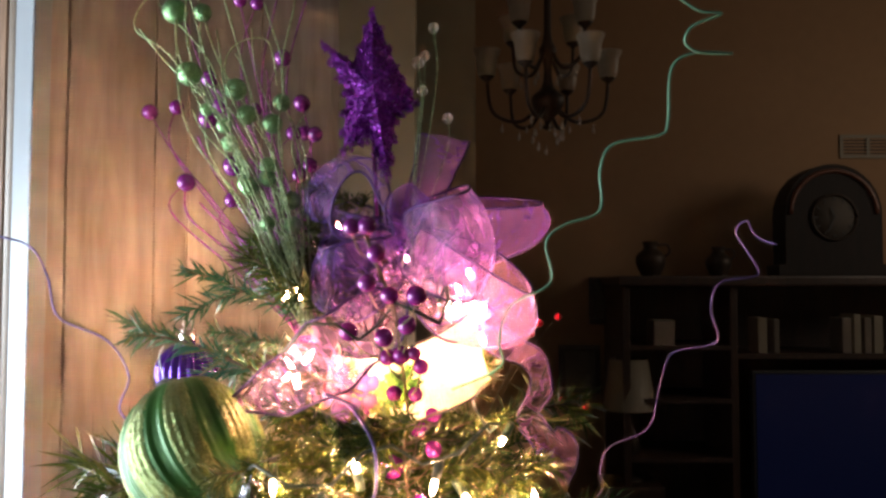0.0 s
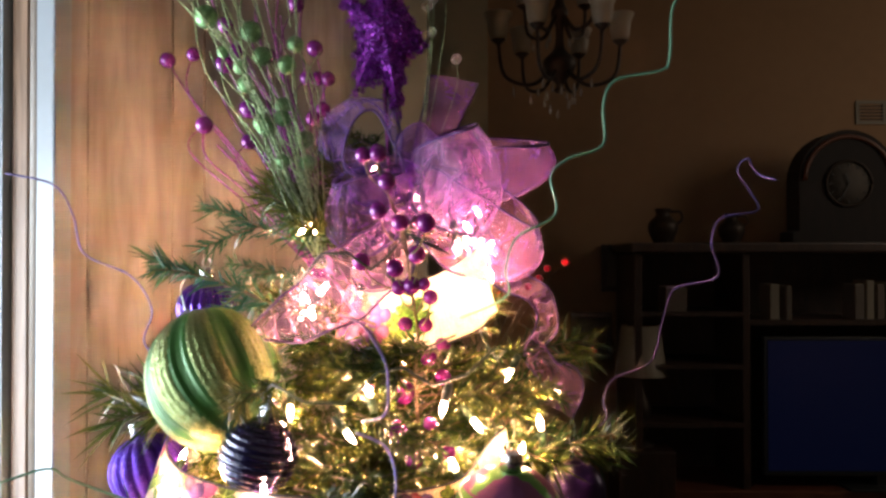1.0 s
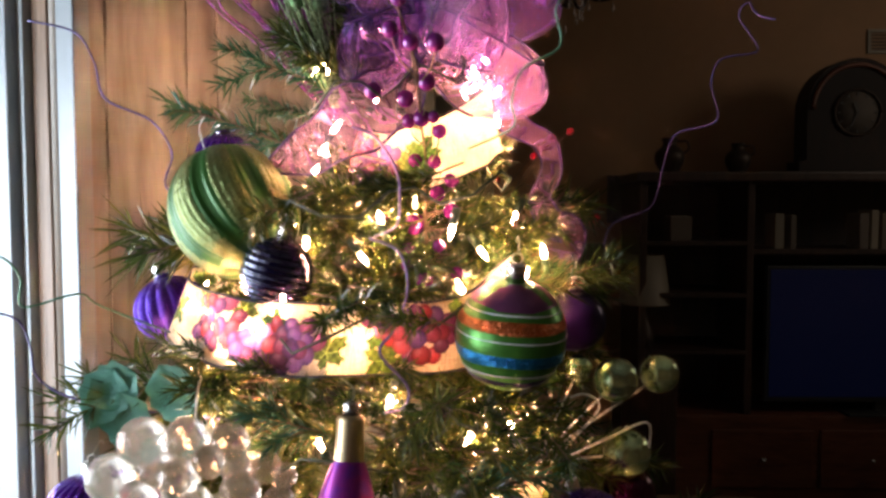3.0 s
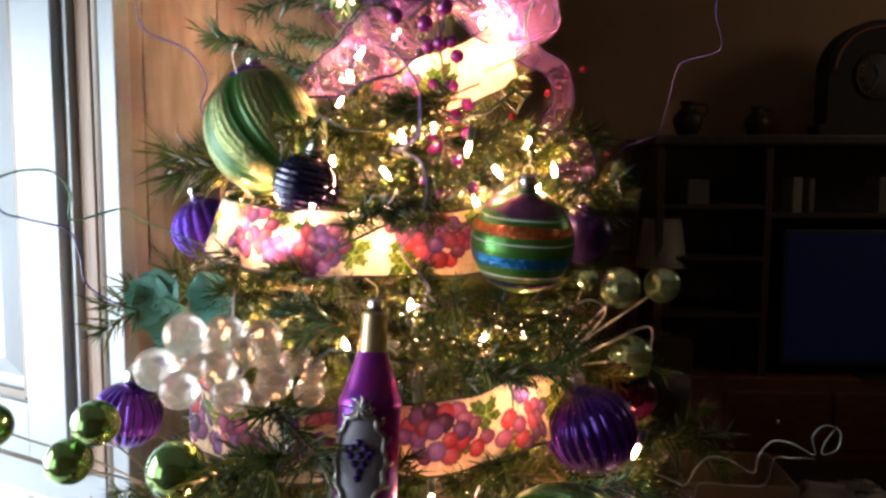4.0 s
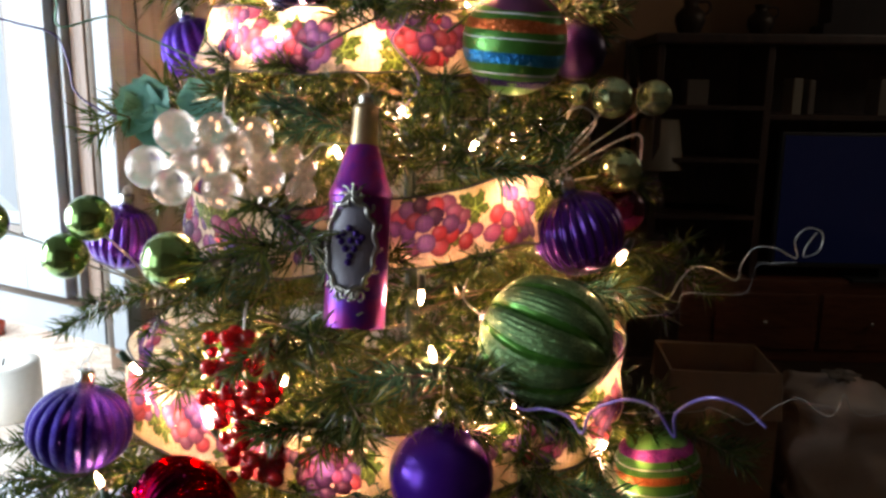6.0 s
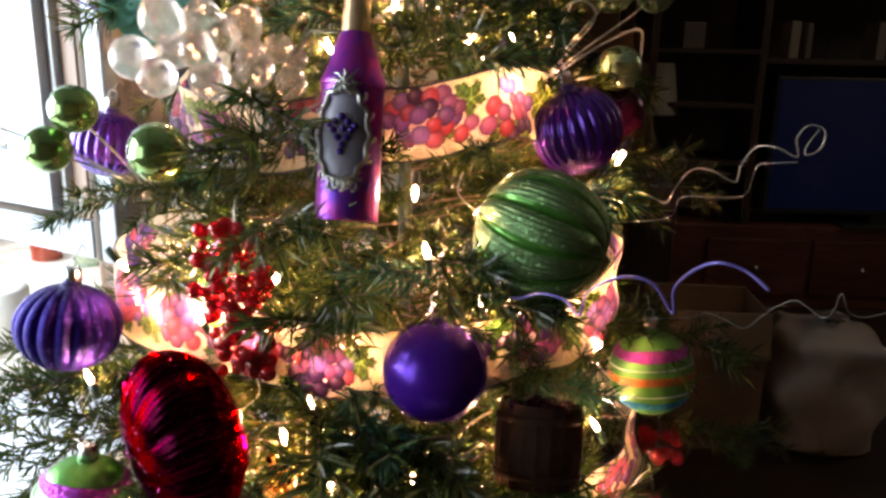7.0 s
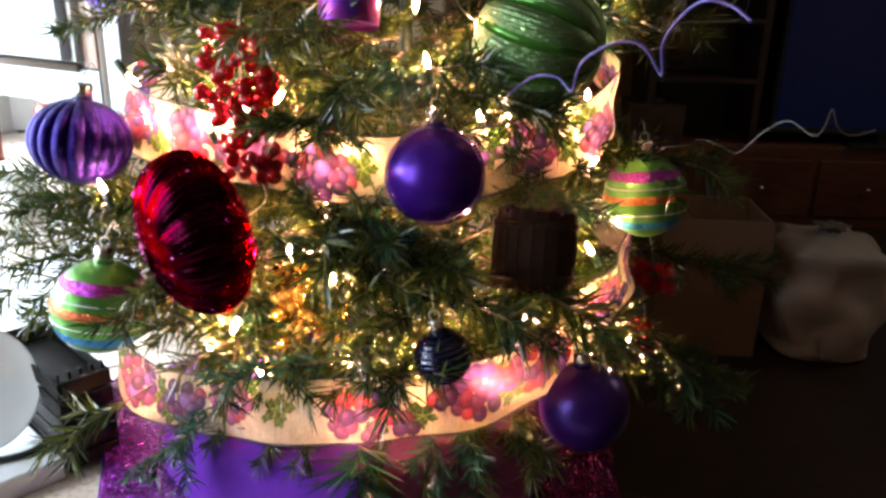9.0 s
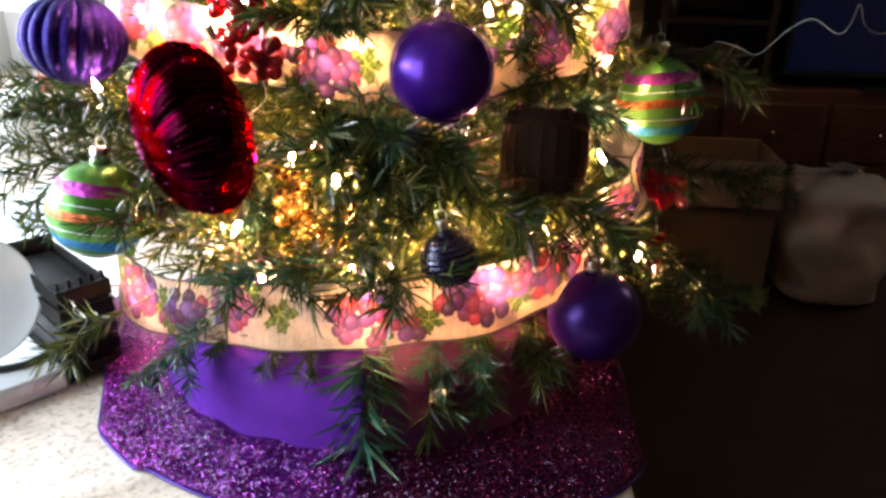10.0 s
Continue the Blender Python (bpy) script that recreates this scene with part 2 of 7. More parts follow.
GREEN_RIB = surface("green_pearl", (0.034, 0.125, 0.016), 0.40, 0.3, 0.4, 120, 0.15)
GREEN_DARK = surface("green_chrome", (0.085, 0.25, 0.035), 0.18, 0.6, 0.3, 90, 0.05)
GREEN_GLIT = glitter("frosted_green_glitter", (0.25, 0.38, 0.17), (0.08, 0.17, 0.05), 1300, 1.0)
GOLD_GLIT = glitter("green_gold_glitter", (0.27, 0.29, 0.11), (0.09, 0.13, 0.035), 1300, 0.9)
GREEN_GLOSS = surface("green_gloss_bead", (0.22, 0.36, 0.11), 0.12, 0.85, 0.2, 60, 0.0, coat=0.5)
GREEN_BEAD = glitter("green_frost_bead", (0.25, 0.42, 0.19), (0.10, 0.22, 0.09), 1500, 0.7)
PURPLE_BEAD = surface("purple_bead", (0.21, 0.018, 0.20), 0.2, 0.3, 0.25, 200, 0.03, coat=0.5)
RED_BEAD = surface("red_bead", (0.35, 0.006, 0.02), 0.15, 0.3, 0.2, 200, 0.0)
ORANGE_GLIT = glitter("orange_glitter", (0.75, 0.20, 0.05), (0.35, 0.07, 0.02))
BLUE_GLIT = glitter("blue_glitter", (0.03, 0.33, 0.65), (0.01, 0.12, 0.35))
MAGENTA_GLIT = glitter("magenta_glitter", (0.45, 0.04, 0.42), (0.18, 0.01, 0.2))
WHITE_LINE = surface("white_enamel", (0.8, 0.85, 0.82), 0.4, 0.0, 0.1)
CLEAR, GREEN_CLEAR = crackle("crackled_clear_acrylic", (1.0, 0.93, 0.84), 0.16), surface("green_mirror_glass", (0.42, 0.56, 0.32), 0.10, 0.8, 0.5, 120, 0.3)
TEAL = surface("teal_velvet_leaf", (0.09, 0.30, 0.22), 0.55, 0.0, 0.45, 70, 0.4)
GOLD = surface("gold_acrylic", (0.82, 0.54, 0.14), 0.12, 0.75, 0.35, 80, 0.1)
FOIL = surface("gold_foil", (0.62, 0.46, 0.27), 0.35, 0.9, 0.2, 150, 0.3)
GREEN_TINSEL = glitter("green_tinsel_wire", (0.34, 0.42, 0.22), (0.10, 0.15, 0.06), 700, 1.1)
PURPLE_TINSEL = glitter("purple_tinsel_wire", (0.30, 0.05, 0.24), (0.07, 0.012, 0.07), 700, 1.1)
WIRE_PURPLE, WIRE_GREEN = surface("purple_curl_wire", (0.10, 0.07, 0.20), 0.35, 0.4, 0.4, 700, 0.2), surface("green_curl_wire", (0.12, 0.26, 0.16), 0.35, 0.4, 0.4, 700, 0.2)
WIRE_VIOLET = surface("violet_curl_wire", (0.10, 0.07, 0.24), 0.35, 0.4, 0.4, 700, 0.2)
WIRE_SILVER = surface("silver_curl_wire", (0.55, 0.55, 0.52), 0.3, 0.8, 0.3, 700, 0.1)
WIRE_WHITE = surface("pale_stem", (0.62, 0.55, 0.48), 0.4, 0.1, 0.2, 300, 0.1)
EDGE_BLACK, EDGE_PURPLE = surface("black_ribbon_edge", (0.02, 0.013, 0.02), 0.6, 0.0, 0.3, 900, 0.4), surface("purple_ribbon_edge", (0.055, 0.018, 0.11), 0.5, 0.1, 0.3, 900, 0.4)
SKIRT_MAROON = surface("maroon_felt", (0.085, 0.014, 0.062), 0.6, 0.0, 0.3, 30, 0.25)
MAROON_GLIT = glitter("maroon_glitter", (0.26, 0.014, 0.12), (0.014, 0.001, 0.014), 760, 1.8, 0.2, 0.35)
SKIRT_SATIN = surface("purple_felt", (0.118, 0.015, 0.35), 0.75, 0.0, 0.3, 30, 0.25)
for felt in (SKIRT_SATIN, SKIRT_MAROON):
    felt.node_tree.nodes["Principled BSDF"].inputs["Specular IOR Level"].default_value = 0.12
PEWTER = surface("pewter", (0.42, 0.40, 0.36), 0.3, 0.95, 0.45, 200, 0.3)
PORCELAIN = surface("white_enamel_plate", (0.25, 0.23, 0.28), 0.4, 0.0, 0.2, 60, 0.1)
BARREL_WOOD = wood_material("barrel_wood", (0.020, 0.009, 0.005), (0.048, 0.022, 0.012), (60, 60, 6), 0.85)
BARREL_WOOD.node_tree.nodes["Principled BSDF"].inputs["Specular IOR Level"].default_value = 0.15
PANEL_WOOD = wood_material("cabinet_end_veneer", (0.17, 0.128, 0.105), (0.45, 0.375, 0.33), (6, 6, 1.0), 0.5)
TRIM_WOOD = wood_material("brown_trim_wood", (0.12, 0.065, 0.035), (0.30, 0.18, 0.11), (30, 30, 2), 0.5)
DARK_WOOD = wood_material("dark_furniture_wood", (0.012, 0.006, 0.004), (0.045, 0.02, 0.012), (8, 8, 1.5), 0.45)
REDDISH_WOOD = wood_material("red_brown_wood", (0.05, 0.014, 0.007), (0.13, 0.042, 0.02), (2, 12, 12), 0.4)
WHITE_PAINT = surface("white_cabinet_paint", (0.30, 0.317, 0.33), 0.38, 0.0, 0.08, 6, 0.05)
# brown that colours in the shade on the cabinet's bead and grooves
SHADOW_BROWN = surface("shadow_brown", (0.20, 0.15, 0.11), 0.5, 0.0, 0.3, 40, 0.1)
GRANITE = granite_material()


# ---- building helpers ----
def thing(name, m, label, category, group="", kind=""):
    ob = new(name)
    ob.matrix_basis, ob.empty_display_size = m, 0.02
    return tagged(ob, label, category, group, kind)


def mesh_of(name, verts, faces, materials, smooth=True, uv=None, slots=None):
    me = bpy.data.meshes.new(name)
    me.from_pydata([tuple(v) for v in verts], [], faces)
    for m in materials if isinstance(materials, (list, tuple)) else [materials]:
        me.materials.append(m)
    if smooth:
        me.polygons.foreach_set("use_smooth", [True] * len(me.polygons))
    if slots is not None:
        me.polygons.foreach_set("material_index", slots)
    if uv is not None:
        layer = me.uv_layers.new(name="along")
        loops = np.zeros(len(me.loops), dtype=np.int32)
        me.loops.foreach_get("vertex_index", loops)
        layer.data.foreach_set("uv", np.asarray(uv, dtype=np.float32)[loops].ravel())
    me.update()
    return me


def link(name, me, parent=None, m=None, label=""):
    ob = new(name, me)
    if parent is not None:
        ob.parent = parent
    if m is not None:
        ob.matrix_basis = m
    return tagged(ob, label) if label else ob


def part(name, shape, material, parent, label="", smooth=True, m=None):
    """One mesh object under a thing or a part; shape is (verts, faces)."""
    return link(name, mesh_of(name, shape[0], shape[1], material, smooth), parent, m, label)


def joined(shapes):
    verts, faces = [], []
    for v, f in shapes:
        n = len(verts)
        verts += [tuple(p) for p in v]
        faces += [tuple(i + n for i in q) for q in f]
    return verts, faces


def moved(shape, m):
    return [tuple(m @ Vector(v)) for v in shape[0]], shape[1]


def box(x0, y0, z0, x1, y1, z1, bevel=0.0):
    bm = bmesh.new()
    bmesh.ops.create_cube(bm, size=1)
    for v in bm.verts:
        v.co = Vector((x0 + (v.co.x + 0.5) * (x1 - x0), y0 + (v.co.y + 0.5) * (y1 - y0), z0 + (v.co.z + 0.5) * (z1 - z0)))
    if bevel:
        bmesh.ops.bevel(bm, geom=list(bm.edges), offset=bevel, segments=2, affect="EDGES", profile=0.6)
    bm.verts.index_update()
    shape = [tuple(v.co) for v in bm.verts], [tuple(v.index for v in f.verts) for f in bm.faces]
    bm.free()
    return shape


def lathe(profile, seg=40, shape=None):
    """Turns (radius, height) pairs round z; shape(angle, step) scales the radius and shifts the height."""
    verts, faces, n = [], [], len(profile)
    for i, (r, z) in enumerate(profile):
        for k in range(seg):
            a = 2 * math.pi * k / seg
            s, dz = shape(a, i / (n - 1)) if shape else (1.0, 0.0)
            verts.append((r * s * math.cos(a), r * s * math.sin(a), z + dz))
    for i in range(n - 1):
        for k in range(seg):
            j = (k + 1) % seg
            faces.append((i * seg + k, i * seg + j, (i + 1) * seg + j, (i + 1) * seg + k))
    return verts, faces


def round_profile(r, squash=1.0, steps=22):
    return [(max(r * math.sin(math.pi * i / steps), 1e-5), -r * squash * math.cos(math.pi * i / steps)) for i in range(steps + 1)]


def ball(r, seg=24, steps=14, at=(0, 0, 0)):
    v, f = lathe(round_profile(r, 1.0, steps), seg)
    return [(x + at[0], y + at[1], z + at[2]) for x, y, z in v], f


def glide(points, sub=6, closed=False):
    """A smooth line through the points."""
    p = [Vector(q) for q in points]
    n, out = len(p), []
    for i in range(n if closed else n - 1):
        a, b, c, d = (p[(i - 1) % n], p[i], p[(i + 1) % n], p[(i + 2) % n]) if closed else (p[max(i - 1, 0)], p[i], p[i + 1], p[min(i + 2, n - 1)])
        for k in range(sub):
            t = k / sub
            out.append(0.5 * ((2 * b) + (c - a) * t + (2 * a - 5 * b + 4 * c - d) * t * t + (3 * b - a - 3 * c + d) * t ** 3))
    if not closed:
        out.append(p[-1])
    return out


def tube(points, r, sides=6, taper=1.0, bumpy=0.0):
    verts, faces, n = [], [], len(points)
    side = Vector((0, 0, 1))
    for i, p in enumerate(points):
        p = Vector(p)
        way = (Vector(points[min(i + 1, n - 1)]) - Vector(points[max(i - 1, 0)])).normalized()
        side = side - way * side.dot(way)
        if side.length < 1e-4:
            side = way.orthogonal()
        side.normalize()
        up = way.cross(side)
        rr = r * (1 + (taper - 1) * i / (n - 1)) * (1 + bumpy * random.uniform(-1, 1))
        for k in range(sides):
            a = 2 * math.pi * k / sides
            verts.append(p + rr * (math.cos(a) * side + math.sin(a) * up))
    for i in range(n - 1):
        for k in range(sides):
            j = (k + 1) % sides
            faces.append((i * sides + k, i * sides + j, (i + 1) * sides + j, (i + 1) * sides + k))
    faces.append(tuple(range(sides))[::-1])
    faces.append(tuple((n - 1) * sides + k for k in range(sides)))
    return verts, faces


def strip(points, across, width, steps=8, wave=0.0):
    """A band of cloth along points, spread along the vectors across; returns verts, faces, uv in metres, and both edges."""
    verts, faces, uv, far, lows, highs = [], [], [], 0.0, [], []
    n = len(points)
    for i, p in enumerate(points):
        p, w = Vector(p), Vector(across[i]).normalized()
        wide = width[i] if isinstance(width, (list, tuple)) else width
        if i:
            far += (p - Vector(points[i - 1])).length
        way = (Vector(points[min(i + 1, n - 1)]) - Vector(points[max(i - 1, 0)])).normalized()
        normal = way.cross(w)
        for k in range(steps + 1):
            s = k / steps - 0.5
            q = p + w * (s * wide) + normal * (wave * math.sin(far * 70 + s * 5) * math.cos(s * 2.2))
            verts.append(q), uv.append((far, s * wide))
            if k == 0:
                lows.append(q)
            if k == steps:
                highs.append(q)
    for i in range(n - 1):
        for k in range(steps):
            a = i * (steps + 1) + k
            faces.append((a, a + 1, a + steps + 2, a + steps + 1))
    return verts, faces, uv, lows, highs


def aim(at, axis, spin=0.0):
    """A pose at a place whose own z points along axis."""
    return Matrix.Translation(at) @ Vector(axis).to_track_quat("Z", "Y").to_matrix().to_4x4() @ Matrix.Rotation(radians(spin), 4, "Z")


# ---- structure ----
def structure(name, shape, material, label, parent=None, smooth=False):
    ob = link(name, mesh_of(name, shape[0], shape[1], material, smooth), parent)
    return tagged(ob, label, name.split("_")[0], "", "structure")


WALL_BROWN = surface("brown_wall_paint", (0.265, 0.148, 0.072), 0.8, 0.0, 0.12, 5, 0.1)
WALL_OLIVE = surface("olive_wall_paint", (0.26, 0.23, 0.15), 0.8, 0.0, 0.1, 5, 0.1)
WALL_WHITE = surface("white_wall_paint", (0.74, 0.73, 0.70), 0.7, 0.0, 0.06, 5, 0.08)
CEILING_WHITE = surface("ceiling_paint", (0.62, 0.58, 0.52), 0.85, 0.0, 0.06, 8, 0.3)
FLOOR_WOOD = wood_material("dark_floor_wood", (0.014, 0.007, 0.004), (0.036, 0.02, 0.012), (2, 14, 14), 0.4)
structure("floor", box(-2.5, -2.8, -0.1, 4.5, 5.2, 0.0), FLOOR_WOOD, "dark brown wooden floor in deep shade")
structure("ceiling", box(-2.5, -2.8, 4.0, 4.5, 5.2, 4.1), CEILING_WHITE, "off-white painted ceiling above the dim room")
structure("wall_north", box(-2.4, 5.0, 0.0, 4.4, 5.2, 4.0), WALL_BROWN, "dim brown painted living room wall")
# the high opening is made up to let the far room's fill in
structure("wall_east", joined([box(4.2, -2.6, 0.0, 4.4, 2.5, 4.0), box(4.2, 3.5, 0.0, 4.4, 5.0, 4.0), box(4.2, 2.5, 0.0, 4.4, 3.5, 2.45), box(4.2, 2.5, 3.45, 4.4, 3.5, 4.0)]), WALL_BROWN, "brown painted side wall with an added high light opening")
structure("wall_south", box(-2.4, -2.8, 0.0, 4.4, -2.6, 4.0), WALL_BROWN, "plain brown painted kitchen wall")
# two of the three openings only hold added fill lights
structure("wall_west", joined([box(-1.65, -2.6, 0.0, -1.47, 5.0, 1.00), box(-1.65, -2.6, 2.02, -1.47, 5.0, 4.0), box(-1.65, -2.6, 1.00, -1.47, -0.98, 2.02), box(-1.65, -0.08, 1.00, -1.47, 0.05, 2.02), box(-1.65, 0.97, 1.00, -1.47, 1.0, 2.02), box(-1.65, 2.1, 1.00, -1.47, 5.0, 2.02), box(-1.65, 1.0, 1.68, -1.47, 2.1, 2.02)]),
          WALL_WHITE, "white painted kitchen wall with a window and two added light openings")
structure("window_1", joined([box(-1.62, 0.05, 1.00, -1.56, 0.09, 2.02), box(-1.62, 0.93, 1.00, -1.56, 0.97, 2.02), box(-1.62, 0.09, 1.00, -1.56, 0.93, 1.05), box(-1.62, 0.09, 1.97, -1.56, 0.93, 2.02)]),
          WHITE_PAINT, "white painted kitchen window casing")
# casing round the front fill light's opening, added with it
structure("window_3", joined([box(-1.62, -0.98, 1.00, -1.56, -0.94, 2.02), box(-1.62, -0.12, 1.00, -1.56, -0.08, 2.02), box(-1.62, -0.94, 1.00, -1.56, -0.12, 1.05), box(-1.62, -0.94, 1.97, -1.56, -0.12, 2.02)]),
          WHITE_PAINT, "white casing of an added opening for the front fill light")
# casing round the counter's fill light, an invented opening
structure("window_2", joined([box(-1.62, 1.0, 1.00, -1.56, 1.05, 1.68), box(-1.62, 2.05, 1.00, -1.56, 2.1, 1.68), box(-1.62, 1.05, 1.00, -1.56, 2.05, 1.04), box(-1.62, 1.05, 1.64, -1.56, 2.05, 1.68)]),
          WHITE_PAINT, "white casing of an added low opening that lights the counter")
structure("wall_partition", box(-1.47, 2.3, 0.0, -0.083, 2.42, 4.0), WALL_OLIVE, "olive painted partition wall beside the opening")
structure("wall_hall", box(-0.6, 3.6, 0.0, 0.150, 3.72, 4.0), WALL_OLIVE, "olive painted hall wall in shade")
structure("wall_backsplash", box(-1.469, 2.28, 0.9, -0.62, 2.296, 1.5), WALL_WHITE, "white backsplash panel behind the counter")

# kitchen counter on its base
counter = thing("kitchen_counter", pose(-0.75, 0.8, 0.9), "beige granite kitchen counter carrying the tree", "counter")
part("countertop", box(-0.71, -0.62, -0.04, 0.915, 1.44, 0.0, 0.006), GRANITE, counter, "mottled beige granite slab", smooth=False)
part("base_cabinet", box(-0.70, -0.55, -0.9, 0.89, 1.42, -0.042), TRIM_WOOD, counter, "brown wooden base", smooth=False)


# wall cabinet: white door, brown trim, wooden end panel
def wall_cabinet():
    turn = pose(-0.442, 0.825, 1.22, 0, 0, -27)
    cab = thing("wall_cabinet", turn, "white painted wall cabinet with a bare wooden end panel", "cabinet")
    high = 2.08
    part("carcass", box(-0.95, 0.02, 0.0, -0.012, 0.58, high), WHITE_PAINT, cab, smooth=False)
    part("face_frame", box(-0.012, -0.004, 0.0, 0.018, 0.018, high, 0.0025), WHITE_PAINT, cab, "white face frame stile", smooth=False)
    # the bead's shaded side is put into its colour
    part("round_bead", moved(lathe([(0.0001, 0.0), (0.010, 0.0), (0.010, high), (0.0001, high)], 20), pose(-0.0225, 0.008, 0.0)), SHADOW_BROWN, cab, "white round bead coloured brown as its shaded side")
    part("bottom_rail", box(-0.95, 0.0, 0.0, -0.0335, 0.0195, 0.05, 0.0015), WHITE_PAINT, cab, smooth=False)
    part("trim", box(-0.0605, 0.000, 0.052, -0.0335, 0.018, high, 0.002), TRIM_WOOD, cab, "brown wooden trim strip", smooth=False)
    part("white_lip", box(-0.0685, -0.010, 0.060, -0.0625, 0.016, high, 0.002), WHITE_PAINT, cab, "thin white door lip", smooth=False)
    part("shadow_groove", box(-0.0785, -0.006, 0.060, -0.0690, 0.014, high), SHADOW_BROWN, cab, "groove with its shade coloured brown", smooth=False)
    part("rail_bead", tube([(-0.95, -0.003, 0.052), (-0.070, -0.003, 0.052)], 0.006, 8), SHADOW_BROWN, cab, "brown bead along the rail")
    door = part("door", joined([box(-0.160, -0.020, 0.062, -0.079, 0.0, high, 0.002), box(-0.62, -0.020, 0.062, -0.555, 0.0, high, 0.002),
                                box(-0.555, -0.0198, 0.062, -0.160, 0.0, 0.135, 0.002), box(-0.555, -0.0198, high - 0.08, -0.160, 0.0, high)]), WHITE_PAINT, cab, "white raised-panel door", smooth=False)
    raised = []
    ring = [(-0.555, 0.135), (-0.160, 0.135), (-0.160, high - 0.08), (-0.555, high - 0.08)]
    for inset, y in ((0.0, -0.012), (0.008, -0.004), (0.03, -0.004), (0.055, -0.014)):
        cx, cz = -0.36, (0.135 + high - 0.08) / 2
        raised.append([(x + inset * (1 if x < cx else -1), y, z + inset * (1 if z < cz else -1)) for x, z in ring])
    verts = [p for r in raised for p in r]
    faces = [(i * 4 + k, i * 4 + (k + 1) % 4, i * 4 + 4 + (k + 1) % 4, i * 4 + 4 + k) for i in range(3) for k in range(4)] + [(12, 13, 14, 15)]
    part("raised_panel", (verts, faces), WHITE_PAINT, door, smooth=False)
    # shade round the raised panel, laid in as brown strips
    for x in (-0.169, -0.546):
        part("glaze_line", box(x - 0.009, -0.0125, 0.14, x + 0.009, -0.0045, high - 0.085), SHADOW_BROWN, door, "brown strip that colours shade into the groove", smooth=False)
    part("glaze_line", box(-0.545, -0.0125, 0.136, -0.175, -0.0045, 0.148), SHADOW_BROWN, door, smooth=False)
    end = part("end_panel", box(-0.0118, 0.0201, 0.0, -0.001, 0.58, high), TRIM_WOOD, cab, "bare brown wooden end panel", smooth=False)
    x, widths = 0.0202, (0.030, 0.125, 0.055, 0.145, 0.200)
    for w in widths:
        part("plank", box(-0.002, x, 0.0, 0.004, x + w - 0.0022, high, 0.0012), PANEL_WOOD, end, smooth=False)
        x += w
    return cab


wall_cabinet()
structure("wall_soffit", moved(box(-0.95, 0.0, 2.081, 0.0, 0.58, 2.78), pose(-0.442, 0.825, 1.22, 0, 0, -27)), WALL_WHITE, "white soffit above the wall cabinet")


# ---- tree ----
AXIS = Vector((-0.06, 0.70, 0.9))


def cone(z):
    return float(np.interp(z, (0.96, 1.10, 1.45, 1.69, 1.80, 1.93), (0.315, 0.300, 0.240, 0.190, 0.130, 0.050)))


# hanging things: where no branch may stick out in front
KEEP = [((-0.319, 0.755, 1.595), 0.05)]
KEEP += [((-0.213, 0.68, 1.70), 0.066), ((-0.158, 0.61, 1.647), 0.056), ((-0.08, 0.625, 1.675), 0.05), ((0.03, 0.635, 1.67), 0.05), ((0.044, 0.60, 1.597), 0.052), ((-0.086, 0.55, 1.53), 0.028), ((-0.088, 0.53, 1.45), 0.05), ((-0.09, 0.53, 1.38), 0.05), ((0.109, 0.59, 1.424), 0.048), ((0.074, 0.50, 1.35), 0.066), ((-0.216, 0.44, 1.187), 0.068), ((-0.182, 0.50, 1.30), 0.035)]
KEEP += [((-0.182, 0.50, 1.26), 0.03), ((-0.354, 0.54, 1.240), 0.052), ((-0.013, 0.495, 1.229), 0.055), ((-0.013, 0.50, 1.285), 0.042), ((-0.32, 0.47, 1.10), 0.045), ((0.198, 0.60, 1.187), 0.045), ((0.079, 0.50, 1.162), 0.045), ((-0.13, 0.49, 1.10), 0.035), ((0.0, 0.43, 1.09), 0.03), ((0.14, 0.65, 1.52), 0.04)]
KEEP += [((0.135, 0.48, 1.007), 0.046), ((-0.26, 0.59, 1.485), 0.05), ((-0.19, 0.59, 1.485), 0.05), ((-0.285, 0.62, 1.55), 0.04), ((-0.253, 0.53, 1.405), 0.03), ((-0.04, 0.6, 1.78), 0.06), ((-0.03, 0.63, 1.88), 0.10), ((-0.02, 0.69, 1.73), 0.045), ((-0.03, 0.66, 1.69), 0.035), ((0.085, 0.765, 1.775), 0.03), ((0.098, 0.78, 1.743), 0.03), ((0.087, 0.79, 1.712), 0.03), ((0.110, 0.80, 1.682), 0.035)]


# ribbon bands: stations of degrees from the front, lower edge, distance from the trunk; then width, place, lean
BANDS = []
BANDS.append(([(-112, 1.02, 0.26), (-85, 0.995, 0.31), (-66, 0.965, 0.325), (-52, 0.955, 0.30), (-26, 0.978, 0.276), (-3, 0.997, 0.272), (11, 1.004, 0.272), (25, 1.013, 0.271), (36, 1.025, 0.268), (47, 1.052, 0.262), (63, 1.062, 0.262), (85, 1.08, 0.26), (120, 1.10, 0.25)], 0.062, "lowest band", 0.12))
BANDS.append(([(-110, 1.2665, 0.24), (-85, 1.245, 0.285), (-67, 1.225, 0.285), (-47, 1.213, 0.246), (-20, 1.210, 0.222), (-9, 1.200, 0.205), (5, 1.200, 0.200), (23, 1.205, 0.205), (37, 1.218, 0.222), (55, 1.230, 0.238), (75, 1.26, 0.232), (110, 1.29, 0.22)], 0.062, "lit from behind", 0.12))
